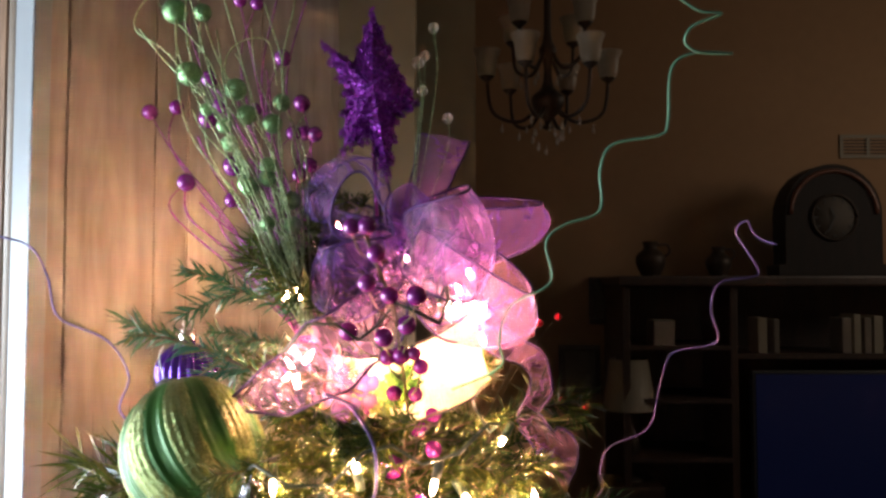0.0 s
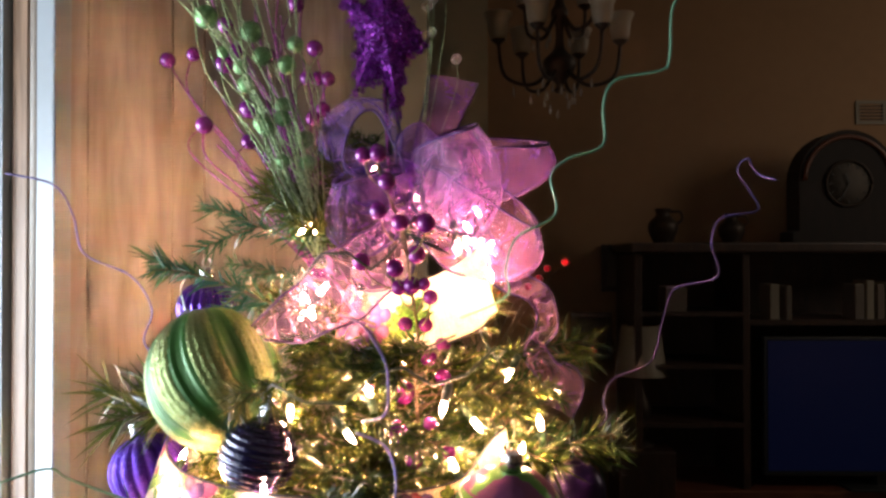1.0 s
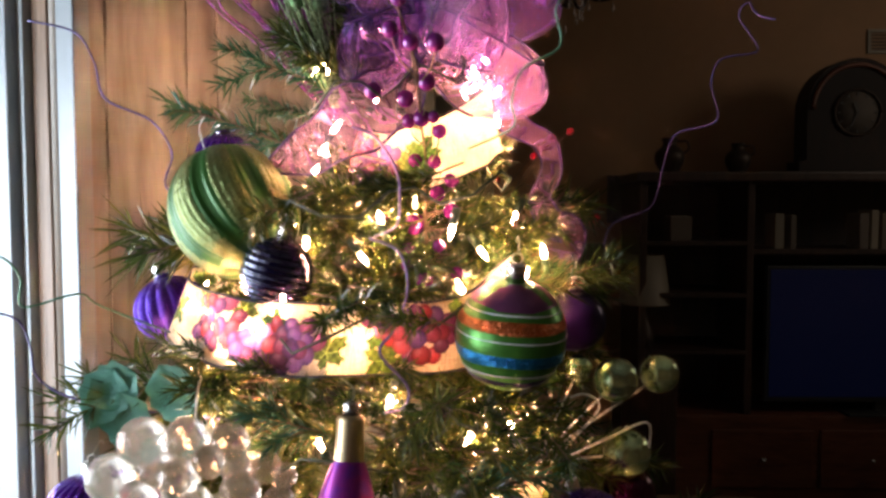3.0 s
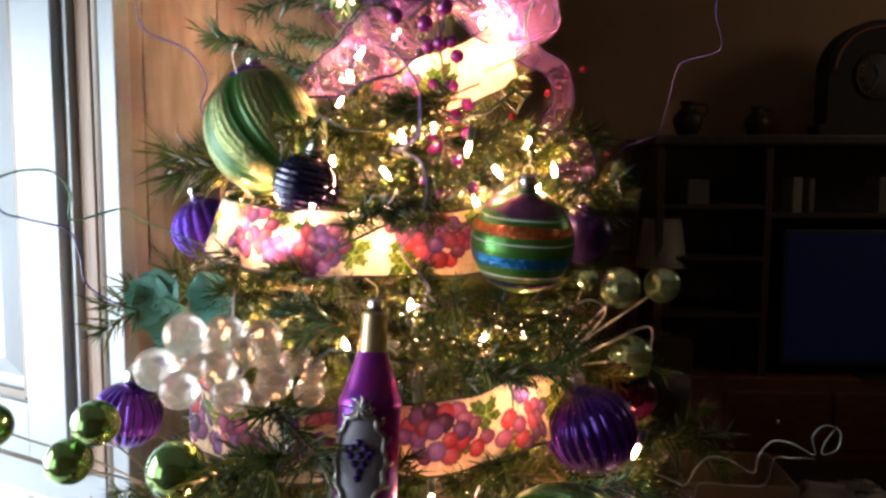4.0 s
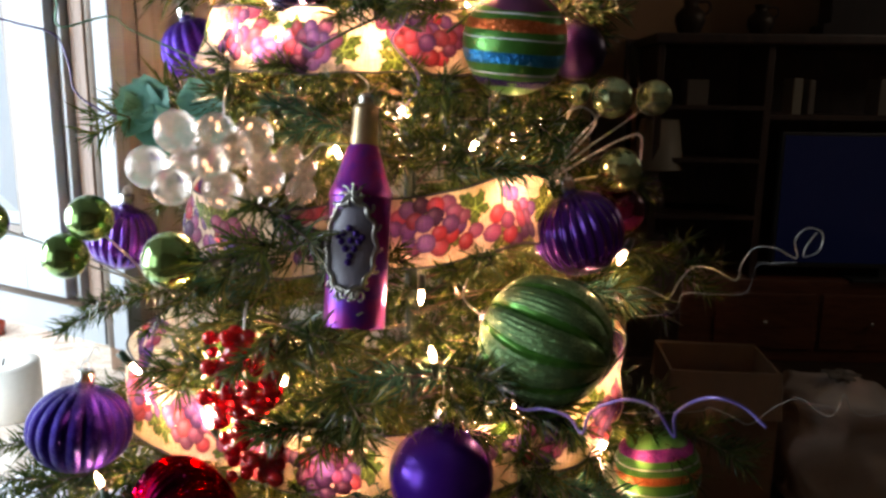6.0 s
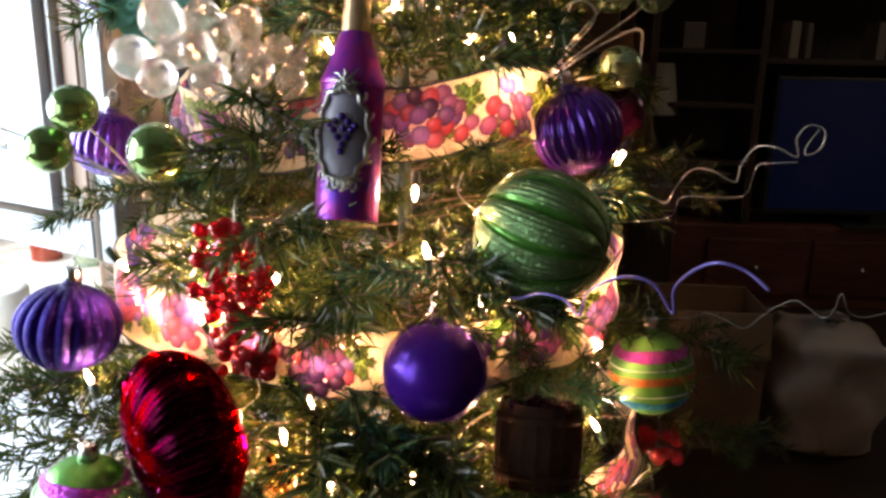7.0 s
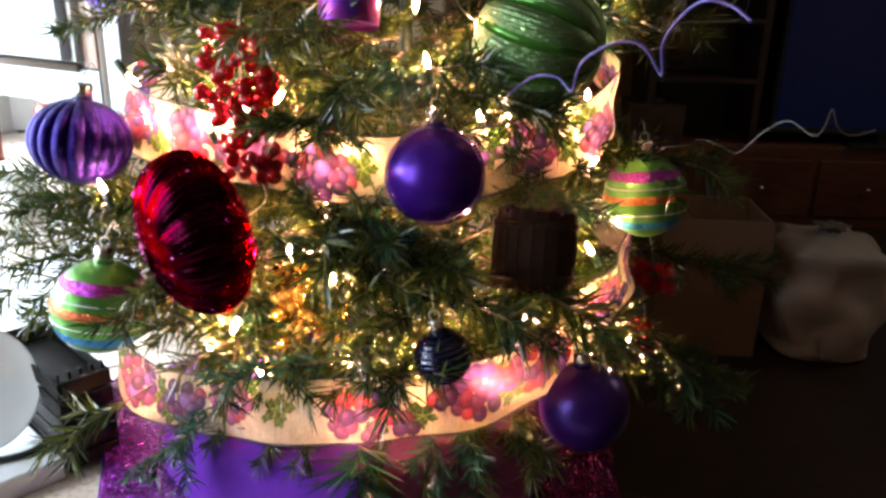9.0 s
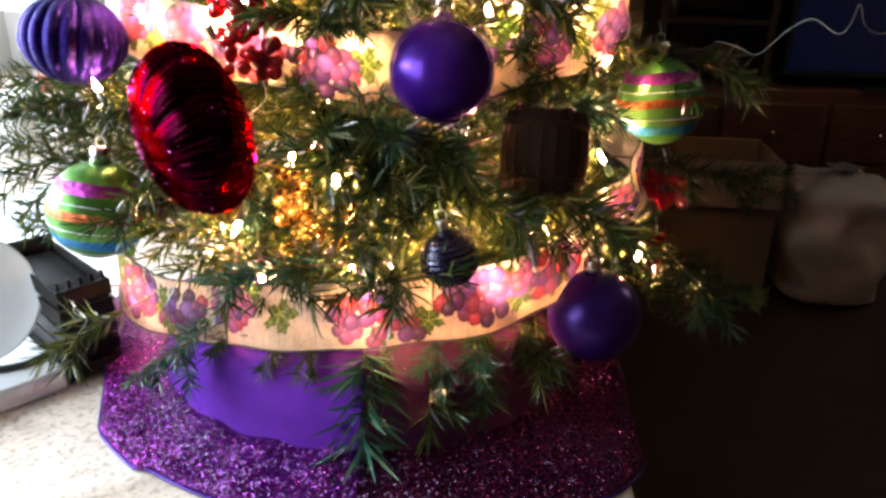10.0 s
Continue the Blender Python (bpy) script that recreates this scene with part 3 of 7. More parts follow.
BANDS.append(([(-105, 1.4365, 0.20), (-72, 1.40, 0.225), (-39, 1.385, 0.180), (-13, 1.398, 0.160), (4, 1.400, 0.160), (16, 1.406, 0.168), (26, 1.414, 0.175), (40, 1.420, 0.172), (60, 1.412, 0.165), (100, 1.42, 0.15)], 0.062, "tucked between branches", 0.12))
BANDS.append(([(-128, 1.586, 0.245), (-111, 1.582, 0.240), (-97, 1.579, 0.222), (-80, 1.574, 0.200), (-60, 1.569, 0.172), (-45, 1.566, 0.152), (-28, 1.566, 0.138), (-15, 1.567, 0.128), (0, 1.568, 0.118), (23, 1.566, 0.110), (43, 1.573, 0.112), (80, 1.60, 0.12)], 0.060, "beside a ball", 0.3))
BANDS.append(([(-75, 1.725, 0.05), (-50, 1.715, 0.056), (-28, 1.714, 0.058), (5, 1.716, 0.054), (38, 1.727, 0.072), (55, 1.742, 0.094), (64, 1.758, 0.105)], 0.066, "under the bow", 0.35))
for stations, wide, _, _ in BANDS:
    for (a0, z0, r0), (a1, z1, r1) in zip(stations, stations[1:]):
        for s in (0.25, 0.75):
            a, r = radians(a0 + (a1 - a0) * s), r0 + (r1 - r0) * s
            if abs(a) < 1.5 and random.random() < (0.35 if 1.38 < z0 < 1.5 else 1.0 if 1.15 < z0 < 1.3 and a < -0.4 else 0.8):
                KEEP.append(((AXIS.x + r * math.sin(a), AXIS.y - r * math.cos(a), z0 + (z1 - z0) * s + wide / 2), 0.028))


def clear_of(points, slack):
    for c, r in KEEP:
        c = Vector(c)
        out = (Vector((c.x - AXIS.x, c.y - AXIS.y, 0)).normalized() * 0.5 + Vector((0, -0.8, 0))).normalized()
        for p in points:
            d = Vector(p) - c
            along = d.dot(out)
            if along > -r and (d - out * max(along, 0)).length < r * slack:
                return False
    return True


def needle_shapes(line, rng, density, length, spread=55, fat=1.0):
    """Needles all round a line: slim three-sided spikes."""
    verts, faces = [], []
    total = 0.0
    for a, b in zip(line, line[1:]):
        seg = b - a
        total += seg.length
        way = seg.normalized()
        side = way.orthogonal().normalized()
        up = way.cross(side)
        for _ in range(max(1, int(seg.length * density))):
            t, phi, ang = rng.random(), rng.uniform(0, 2 * math.pi), radians(rng.gauss(spread, 12))
            radial = math.cos(phi) * side + math.sin(phi) * up
            d = (way * math.cos(ang) + radial * math.sin(ang)).normalized()
            long = length * rng.uniform(0.4, 1.2)
            base = a + seg * t
            tip = base + d * long + Vector((0, 0, -0.10 * long * rng.random()))
            mid = base + d * long * 0.6
            o = d.orthogonal().normalized()
            o.rotate(Matrix.Rotation(rng.uniform(0, 6.28), 3, d))
            q = d.cross(o)
            w = rng.uniform(0.0009, 0.0014) * fat
            n = len(verts)
            verts += [base + o * w, base - o * w * 0.5 + q * w * 0.5, mid + o * w * 0.9, mid - o * w * 0.9 + q * w * 0.5, tip]
            faces += [(n, n + 1, n + 3, n + 2), (n + 2, n + 3, n + 4)]
    return verts, faces


def branch_mesh(length, seed, twigs, density=1050, needle=0.028, droop=0.16, material=NEEDLE, fat=0.85, spread=50):
    """One wired branch along +x with side twigs, its brown wire and its needles."""
    rng = random.Random(seed)
    spine = [Vector((length * t, rng.uniform(-0.02, 0.02) * length * t, -droop * length * t * t + 0.10 * length * t)) for t in np.linspace(0, 1, 9)]
    lines = [spine[2:]]
    for k in range(twigs):
        t = 0.28 + 0.58 * (k + rng.random() * 0.6) / twigs
        a = spine[0].lerp(spine[-1], t)
        a.z = spine[min(8, int(t * 8))].z
        yaw = radians(rng.uniform(28, 52)) * (1 if k % 2 else -1)
        reach = length * rng.uniform(0.26, 0.42) * (1.15 - t * 0.5)
        d = Vector((math.cos(yaw), math.sin(yaw), rng.uniform(-0.25, 0.35)))
        lines.append([a + d * reach * s + Vector((0, 0, -0.2 * reach * s * s)) for s in (0, 0.33, 0.66, 1.0)])
    wood = joined([tube(spine, 0.0016, 5, 0.6)] + [tube(l, 0.0011, 4, 0.6) for l in lines[1:]])
    green = joined([needle_shapes(l, rng, density, needle, spread, fat) for l in lines] + [needle_shapes([l[-1] - (l[-1] - l[-2]) * 0.4, l[-1]], rng, density * 0.7, needle * 0.85, 26, fat) for l in lines])
    verts, faces = joined([wood, green])
    return mesh_of("branch", verts, faces, [TWIG, material], False, None, [0] * len(wood[1]) + [1] * len(green[1]))


LONG = [branch_mesh(0.27, 11 + i, 6) for i in range(5)]
MEDIUM = [branch_mesh(0.19, 31 + i, 5) for i in range(5)]
SHORT = [branch_mesh(0.11, 51 + i, 3, 1400, 0.029) for i in range(4)]
SPRIG = [branch_mesh(0.15, 71 + i, 2, 950, 0.040, 0.05, (NEEDLE, NEEDLE, NEEDLE, NEEDLE, NEEDLE_TEAL, NEEDLE)[i], 1.15, 42) for i in range(6)]
MASS = [branch_mesh(0.11, 61 + i, 3, 1250, 0.030, 0.1, NEEDLE, 0.95, 48) for i in range(3)]
TWIGS = [branch_mesh(0.15, 81 + i, 2, 1150, 0.023, 0.05, NEEDLE_TEAL, 0.95, 48) for i in range(3)]
FROND = [branch_mesh(0.15, 91 + i, 0, 2300, 0.062, 0.10, NEEDLE_TEAL, 1.5, 60) for i in range(2)]


def christmas_tree():
    rng = random.Random(5)
    tree = thing("christmas_tree", pose(*AXIS), "green artificial tabletop Christmas tree with bushy needles", "tree")
    part("trunk", tube([(0, 0, 0.02), (0.004, 0, 0.4), (-0.003, 0.003, 0.76), (0.0, 0.045, 0.83), (0.0, 0.05, 0.95), (0, 0.02, 1.03)], 0.008, 10, 0.4), CABLE, tree, "dark green pole")

    def put(meshes, scale, z, yaw, lift, roll=0.0, r0=0.012):
        m = Matrix.Translation((r0 * math.sin(yaw), -r0 * math.cos(yaw), z - 0.9)) @ Matrix.Rotation(yaw - math.pi / 2, 4, "Z") @ Matrix.Rotation(-radians(lift), 4, "Y") @ Matrix.Rotation(roll, 4, "X") @ Matrix.Scale(scale, 4)
        return m, rng.choice(meshes)

    z, level = 0.985, 0
    while z < 1.93:
        r = cone(z)
        count = int(8 + r * 24) + (6 if 1.56 < z < 1.80 else 0)
        for k in range(count):
            yaw = 2 * math.pi * (k + 0.5 * (level % 2) + rng.uniform(-0.3, 0.3)) / count
            reach = r * rng.uniform(0.80, 1.06)
            lift = rng.uniform(2, 16) if z < 1.75 else rng.uniform(20, 50)
            zz = z + rng.uniform(-0.02, 0.02)
            group, size = (LONG, 0.27) if reach > 0.225 else (MEDIUM, 0.19) if reach > 0.145 else (SHORT, 0.11)
            for cut in (1.0, 0.82, 0.66, 0.5, 0.38, 0.3):
                m, me = put(group, reach * cut / size, zz, yaw, lift, rng.uniform(-0.5, 0.5))
                tip = [AXIS + (m @ Vector((size * s, w * size, 0))) for s, w in ((0.45, 0), (0.6, 0.1), (0.6, -0.1), (0.75, 0), (0.8, 0.12), (0.8, -0.12), (0.9, 0), (1.0, 0))]
                if clear_of(tip, 1.12):
                    link("branch", me, tree, m)
                    break
        z += 0.052 + 0.012 * (level % 2)
        level += 1
    # branches that stand out from the outline
    def free(start, end, meshes, size, roll=0.0):
        a, b = Vector(start) - AXIS, Vector(end) - AXIS
        x = (b - a).normalized()
        y = Vector((0, 0, 1)).cross(x).normalized()
        m = Matrix((x, y, x.cross(y))).transposed().to_4x4()
        link("branch", rng.choice(meshes), tree, Matrix.Translation(a) @ m @ Matrix.Rotation(roll, 4, "X") @ Matrix.Scale((b - a).length / size, 4))

    outliers = []
    outliers += [
        ((-0.12, 0.72, 1.745), (-0.295, 0.735, 1.800), TWIGS, 0.15), ((-0.09, 0.72, 1.80), (-0.228, 0.70, 1.852), TWIGS, 0.15), ((-0.10, 0.70, 1.78), (-0.20, 0.68, 1.80), TWIGS, 0.15),
        ((-0.14, 0.72, 1.63), (-0.335, 0.74, 1.69), SHORT, 0.11), ((-0.15, 0.66, 1.545), (-0.38, 0.66, 1.532), MEDIUM, 0.19), ((0.03, 0.84, 1.70), (0.165, 0.91, 1.715), SHORT, 0.11),
        ((0.10, 0.72, 1.36), (0.30, 0.79, 1.365), MEDIUM, 0.19), ((-0.18, 0.60, 1.38), (-0.36, 0.54, 1.352), LONG, 0.27), ((-0.20, 0.60, 1.10), (-0.47, 0.56, 1.15), LONG, 0.27),
    ]
    outliers += [
        ((-0.29, 0.50, 1.005), (-0.372, 0.435, 0.965), SPRIG, 0.15), ((0.13, 0.58, 1.06), (0.32, 0.56, 1.0), LONG, 0.27), ((0.16, 0.64, 1.12), (0.37, 0.68, 1.08), LONG, 0.27),
        ((0.12, 0.60, 1.24), (0.30, 0.62, 1.21), MEDIUM, 0.19), ((-0.13, 0.46, 1.375), (-0.175, 0.435, 1.335), SPRIG, 0.15), ((0.0, 0.52, 1.12), (0.02, 0.405, 1.115), SPRIG, 0.15),
        ((-0.077, 0.465, 1.01), (-0.071, 0.375, 0.900), FROND, 0.15), ((-0.02, 0.49, 1.0), (-0.008, 0.40, 0.93), SPRIG[0:1], 0.15), ((-0.21, 0.46, 1.0), (-0.275, 0.395, 0.965), TWIGS, 0.15),
    ]
    outliers += [
        ((0.21, 0.56, 1.05), (0.28, 0.545, 0.965), SPRIG, 0.15), ((-0.20, 0.52, 1.01), (-0.265, 0.42, 0.950), TWIGS, 0.15), ((0.03, 0.52, 1.00), (0.03, 0.42, 0.945), SPRIG, 0.15),
        ((0.08, 0.54, 1.0), (0.085, 0.44, 0.955), SPRIG[2:3], 0.15), ((-0.19, 0.52, 1.04), (-0.11, 0.415, 1.045), SPRIG, 0.15),
        ((-0.02, 0.52, 1.04), (-0.06, 0.40, 1.065), SPRIG, 0.15), ((-0.13, 0.60, 1.60), (-0.075, 0.54, 1.628), SPRIG, 0.15), ((-0.20, 0.62, 1.17), (-0.46, 0.56, 1.175), LONG, 0.27),
    ]
    outliers += [
        ((-0.20, 0.60, 1.13), (-0.44, 0.50, 1.13), LONG, 0.27), ((-0.22, 0.72, 1.20), (-0.43, 0.74, 1.215), MEDIUM, 0.19), ((-0.24, 0.56, 1.08), (-0.42, 0.52, 1.07), MEDIUM, 0.19),
        ((-0.26, 0.62, 1.16), (-0.42, 0.62, 1.16), SHORT, 0.11), ((-0.24, 0.66, 1.12), (-0.45, 0.68, 1.12), LONG, 0.27), ((-0.22, 0.72, 1.23), (-0.42, 0.74, 1.19), LONG, 0.27),
        ((-0.2, 0.68, 1.15), (-0.47, 0.64, 1.19), LONG, 0.27), ((-0.20, 0.60, 1.45), (-0.125, 0.49, 1.425), SPRIG, 0.15), ((-0.12, 0.60, 1.39), (-0.185, 0.495, 1.425), SPRIG, 0.15),
    ]
    outliers += [
        ((-0.16, 0.60, 1.40), (-0.215, 0.50, 1.405), SPRIG, 0.15), ((0.05, 0.60, 1.29), (0.09, 0.495, 1.270), SPRIG, 0.15), ((0.06, 0.58, 1.23), (0.055, 0.48, 1.245), SPRIG, 0.15),
        ((-0.06, 0.58, 1.19), (-0.085, 0.47, 1.205), SPRIG, 0.15), ((-0.10, 0.54, 1.185), (-0.135, 0.405, 1.178), SPRIG, 0.15), ((-0.08, 0.54, 1.165), (-0.075, 0.40, 1.158), SPRIG, 0.15),
        ((-0.03, 0.53, 1.175), (-0.005, 0.405, 1.145), SPRIG, 0.15), ((-0.05, 0.52, 1.13), (-0.025, 0.395, 1.115), SPRIG, 0.15), ((0.03, 0.54, 1.14), (0.06, 0.41, 1.10), SPRIG, 0.15),
    ]
    outliers += [
        ((0.0, 0.50, 1.165), (0.016, 0.395, 1.188), SPRIG[1:2], 0.15), ((-0.01, 0.50, 1.16), (-0.035, 0.395, 1.172), SPRIG[3:4], 0.15), ((-0.13, 0.53, 1.19), (-0.17, 0.44, 1.19), SPRIG[1:2], 0.15),
        ((-0.12, 0.52, 1.18), (-0.10, 0.395, 1.192), SPRIG[5:6], 0.15), ((-0.20, 0.58, 1.29), (-0.262, 0.49, 1.315), SPRIG[1:2], 0.15), ((-0.06, 0.52, 1.10), (-0.075, 0.40, 1.085), SPRIG, 0.15),
        ((0.10, 0.57, 1.21), (0.135, 0.49, 1.205), SPRIG, 0.15), ((0.12, 0.56, 1.12), (0.145, 0.47, 1.11), SPRIG, 0.15),
    ]
    outliers += [
        ((0.02, 0.56, 1.30), (0.0, 0.47, 1.305), SPRIG, 0.15), ((-0.05, 0.57, 1.34), (-0.06, 0.48, 1.335), SPRIG, 0.15), ((-0.19, 0.56, 1.345), (-0.095, 0.475, 1.345), SPRIG[1:2], 0.15),
    ]
    for start, end, meshes, size in outliers:
        a, b = Vector(start), Vector(end)
        if meshes[0] in SPRIG and b.y - a.y < -0.07 and abs(b.x - a.x) < 0.06 and b.z > 1.06:
            swung = [b + Vector((side * 0.085, 0.02, 0.0)) for side in rng.sample((-1, 1), 2)]
            b = next((e for e in swung if clear_of([e, a.lerp(e, 0.8)], 1.1)), b)
        free(a, b, meshes, size, rng.uniform(-1, 1))
    # tips that stand forward between the ornaments
    made = 0
    while made < 170:
        a, z = rng.uniform(-1.5, 1.5), rng.uniform(0.99, 1.58)
        r = cone(z) * rng.uniform(0.80, 0.96)
        end = AXIS + Vector((r * math.sin(a), -r * math.cos(a), z - 0.9))
        b = a + rng.choice((-1, 1)) * rng.uniform(0.25, 0.6)
        start = AXIS + Vector((r * 0.66 * math.sin(b), -r * 0.66 * math.cos(b), z - 0.9 + rng.uniform(-0.03, 0.04)))
        made += 1
        if clear_of([end, start.lerp(end, 0.7), start.lerp(end, 0.85), start.lerp(end, 0.5)], 1.8 if z < 1.09 else 1.25):
            free(start, end, SPRIG, 0.15, rng.uniform(-1, 1))
    # short tips filling the tree between the highest ribbon and the bow
    made = 0
    while made < 120:
        a, z = rng.uniform(-1.7, 1.7), rng.uniform(1.60, 1.725)
        r = rng.uniform(0.035, max(0.06, cone(z) * 0.85))
        end = AXIS + Vector((r * math.sin(a), -r * math.cos(a), z - 0.9))
        b = a + rng.choice((-1, 1)) * rng.uniform(0.5, 1.3)
        start = end + Vector((math.sin(b), -0.3 * math.cos(b), rng.uniform(-0.5, 0.4))) * -0.075
        made += 1
        if clear_of([end, start.lerp(end, 0.5), start.lerp(end, 0.8)], 1.3 if end.x > 0.04 else 0.75):
            free(start, end, MASS, 0.11, rng.uniform(-1, 1))
    # tips that lie across the edges of the ribbon
    for band, a, up, yaw in ((3, -62, 0.0, 1), (3, -44, 0.1, -1), (3, -22, -0.1, 1), (3, -6, 0.95, -1), (3, 8, 0.0, 1), (2, -20, 0.2, -1), (2, -8, 0.9, 1), (2, 5, 0.1, 1), (2, 13, 0.0, -1), (2, 22, 0.1, -1), (2, 31, 0.95, 1),
                             (1, -36, 0.0, 1), (1, -26, 0.9, -1), (1, -17, 0.15, 1), (1, -8, 0.95, 1), (1, 12, 0.05, -1), (1, 22, 0.9, 1), (1, 33, 0.1, -1), (1, 44, 0.0, -1)):
        stations, wide = BANDS[band][:2]
        r, z = (float(np.interp(a, [q[0] for q in stations], [q[k] for q in stations])) for k in (2, 1))
        z += up * wide
        t, u = radians(a), radians(a - yaw * 22)
        free(AXIS + Vector(((r - 0.03) * math.sin(u), -(r - 0.03) * math.cos(u), z - 0.9 + (0.01 if up > 0.5 else -0.012))),
             AXIS + Vector(((r + 0.022) * math.sin(t), -(r + 0.022) * math.cos(t), z - 0.9 + rng.uniform(-0.006, 0.012))), SPRIG[0:1] + SPRIG[2:4], 0.15, rng.uniform(-1, 1))
    # short tips hanging below the lowest ribbon
    for a in (-47, -31, -22, -13, 4, 12, 21, 30):
        t, u = radians(a), radians(a + rng.uniform(-5, 5))
        free(AXIS + Vector((0.23 * math.sin(t), -0.23 * math.cos(t), 0.105)), AXIS + Vector((0.292 * math.sin(u), -0.292 * math.cos(u), rng.uniform(0.055, 0.072))), SPRIG, 0.15, rng.uniform(-1, 1))
    free((-0.06, 0.45, 1.070), (-0.200, 0.400, 1.066), TWIGS, 0.15)
    # tips over the low side of the frosted ornament
    for x, z in ((0.03, 1.300), (0.055, 1.290), (0.02, 1.325), (0.085, 1.288)):
        free((x - 0.05, 0.55, z - 0.01), (x + 0.012, 0.462, z), SPRIG[0:1] + SPRIG[2:4], 0.15, rng.uniform(-1, 1))
    # tips over the striped ball
    free((-0.245, 0.50, 1.110), (-0.292, 0.412, 1.104), SPRIG[0:1], 0.15)
    free((-0.245, 0.50, 1.130), (-0.268, 0.420, 1.128), SPRIG[2:3], 0.15)
    # low drooping ring
    for k in range(22):
        a = 2 * math.pi * (k + rng.uniform(-0.2, 0.2)) / 22
        free(AXIS + Vector((0.03 * math.sin(a), -0.03 * math.cos(a), 0.125)), AXIS + Vector((0.235 * math.sin(a), -0.235 * math.cos(a), 0.062 + rng.uniform(-0.006, 0.012))), LONG, 0.27, rng.uniform(-0.4, 0.4))
    return tree


christmas_tree()


# lights in the tree
def string_lights():
    rng = random.Random(8)
    lights = thing("string_lights", pose(*AXIS), "warm white mini lights on a dark green cable", "lights")
    profile = [(0.0002, 0.0160), (0.0007, 0.0150), (0.0014, 0.0124), (0.0019, 0.0090), (0.0022, 0.0055), (0.0022, 0.0015), (0.0020, 0.0)]
    bulb = mesh_of("bulb", *lathe(profile, 10), BULB)
    holder = mesh_of("socket", *lathe([(0.0001, -0.014), (0.0034, -0.014), (0.0038, -0.006), (0.0036, 0.001), (0.0027, 0.001)], 10), SOCKET)
    spots = []
    spots += [(0.004, 0.752, 1.826), (-0.070, 0.66, 1.688), (0.018, 0.68, 1.667), (-0.146, 0.69, 1.676), (-0.047, 0.67, 1.715), (0.005, 0.66, 1.624), (0.058, 0.66, 1.635), (-0.238, 0.70, 1.520), (0.013, 0.62, 1.509), (-0.061, 0.63, 1.526), (0.071, 0.62, 1.452), (-0.121, 0.63, 1.488), (-0.036, 0.56, 1.376), (-0.022, 0.53, 1.317)]
    spots += [(0.026, 0.55, 1.270), (0.052, 0.53, 1.274), (-0.161, 0.56, 1.291), (-0.301, 0.54, 1.306), (-0.094, 0.45, 1.137), (0.149, 0.60, 1.123), (-0.217, 0.51, 1.260), (0.130, 0.56, 1.225), (-0.035, 0.56, 1.092), (-0.187, 0.46, 1.100), (0.186, 0.57, 1.03), (-0.320, 0.51, 1.198), (-0.099, 0.50, 1.05), (-0.005, 0.50, 1.05)]
    spots += [(-0.235, 0.635, 1.478), (-0.195, 0.63, 1.50), (-0.25, 0.64, 1.51), (0.022, 0.748, 1.812), (-0.02, 0.735, 1.745), (-0.135, 0.715, 1.842), (-0.09, 0.70, 1.77), (-0.125, 0.70, 1.83), (0.036, 0.752, 1.800), (-0.27, 0.71, 1.535), (-0.22, 0.66, 1.60), (0.157, 0.62, 1.404), (0.078, 0.53, 1.082), (-0.24, 0.56, 1.06)]
    spots += [(-0.085, 0.715, 1.742), (-0.015, 0.72, 1.752), (-0.13, 0.52, 1.19), (0.030, 0.756, 1.828), (0.012, 0.758, 1.819), (0.018, 0.752, 1.834), (0.034, 0.758, 1.816), (-0.05, 0.75, 1.748), (0.02, 0.75, 1.772)]
    # round the back, beside the wooden panel
    spots += [(-0.15, 0.80, 1.76), (-0.11, 0.87, 1.90), (-0.06, 0.55, 1.125), (0.05, 0.55, 1.13), (-0.16, 0.55, 1.14), (0.11, 0.57, 1.09), (-0.02, 0.53, 1.085), (-0.20, 0.56, 1.06), (0.05, 0.64, 1.50), (0.03, 0.63, 1.41), (0.10, 0.65, 1.335), (0.06, 0.66, 1.70), (-0.005, 0.64, 1.69), (0.08, 0.68, 1.655), (-0.09, 0.64, 1.665), (0.03, 0.765, 1.850), (-0.03, 0.768, 1.862), (-0.09, 0.84, 1.90), (-0.17, 0.85, 1.74), (-0.13, 0.88, 1.68), (-0.10, 0.85, 1.82), (-0.19, 0.82, 1.63), (-0.15, 0.90, 1.56), (-0.187, 0.530, 1.275), (-0.205, 0.54, 1.31), (-0.178, 0.53, 1.245)]
    for band, a in ((0, -58), (0, -42), (0, -30), (0, 24), (0, -4), (0, 9), (0, 48), (1, -72), (1, -63), (1, -55), (1, -47), (1, -38), (1, -29), (1, -20), (1, -8), (1, 48), (1, 64), (2, 36), (3, -92), (3, -80), (3, -70), (3, -58), (3, -50), (3, -40), (3, -12)):
        stations, wide = BANDS[band][:2]
        r, z = (float(np.interp(a, [q[0] for q in stations], [q[k] for q in stations])) for k in (2, 1))
        r, low = (r - 0.018, 0.45) if band == 0 and a in (-4, 24, -58) else (r - 0.036, 0.95) if band == 0 else (r - 0.013, 0.5) if band == 1 and a < -15 or band == 3 and -85 < a < -38 else (r - 0.022, 0.55)
        spots.append((AXIS.x + r * math.sin(radians(a)), AXIS.y - r * math.cos(radians(a)), z + wide * rng.uniform(low, low + 0.3)))
    # behind the bow's left tail
    spots += [(-0.128, 0.705, 1.752), (-0.122, 0.70, 1.775)]
    for x, y, z in spots:
        if 1.69 < z < 1.87 and y < 0.745 and x > -0.12:
            y = 0.748 + 0.15 * (0.745 - y)
        way = Vector((rng.uniform(-0.7, 0.7), rng.uniform(-0.7, 0.3), rng.choice((-0.8, 0.9))))
        b = link("bulb", bulb, lights, aim(Vector((x, y, z)) - AXIS, way))
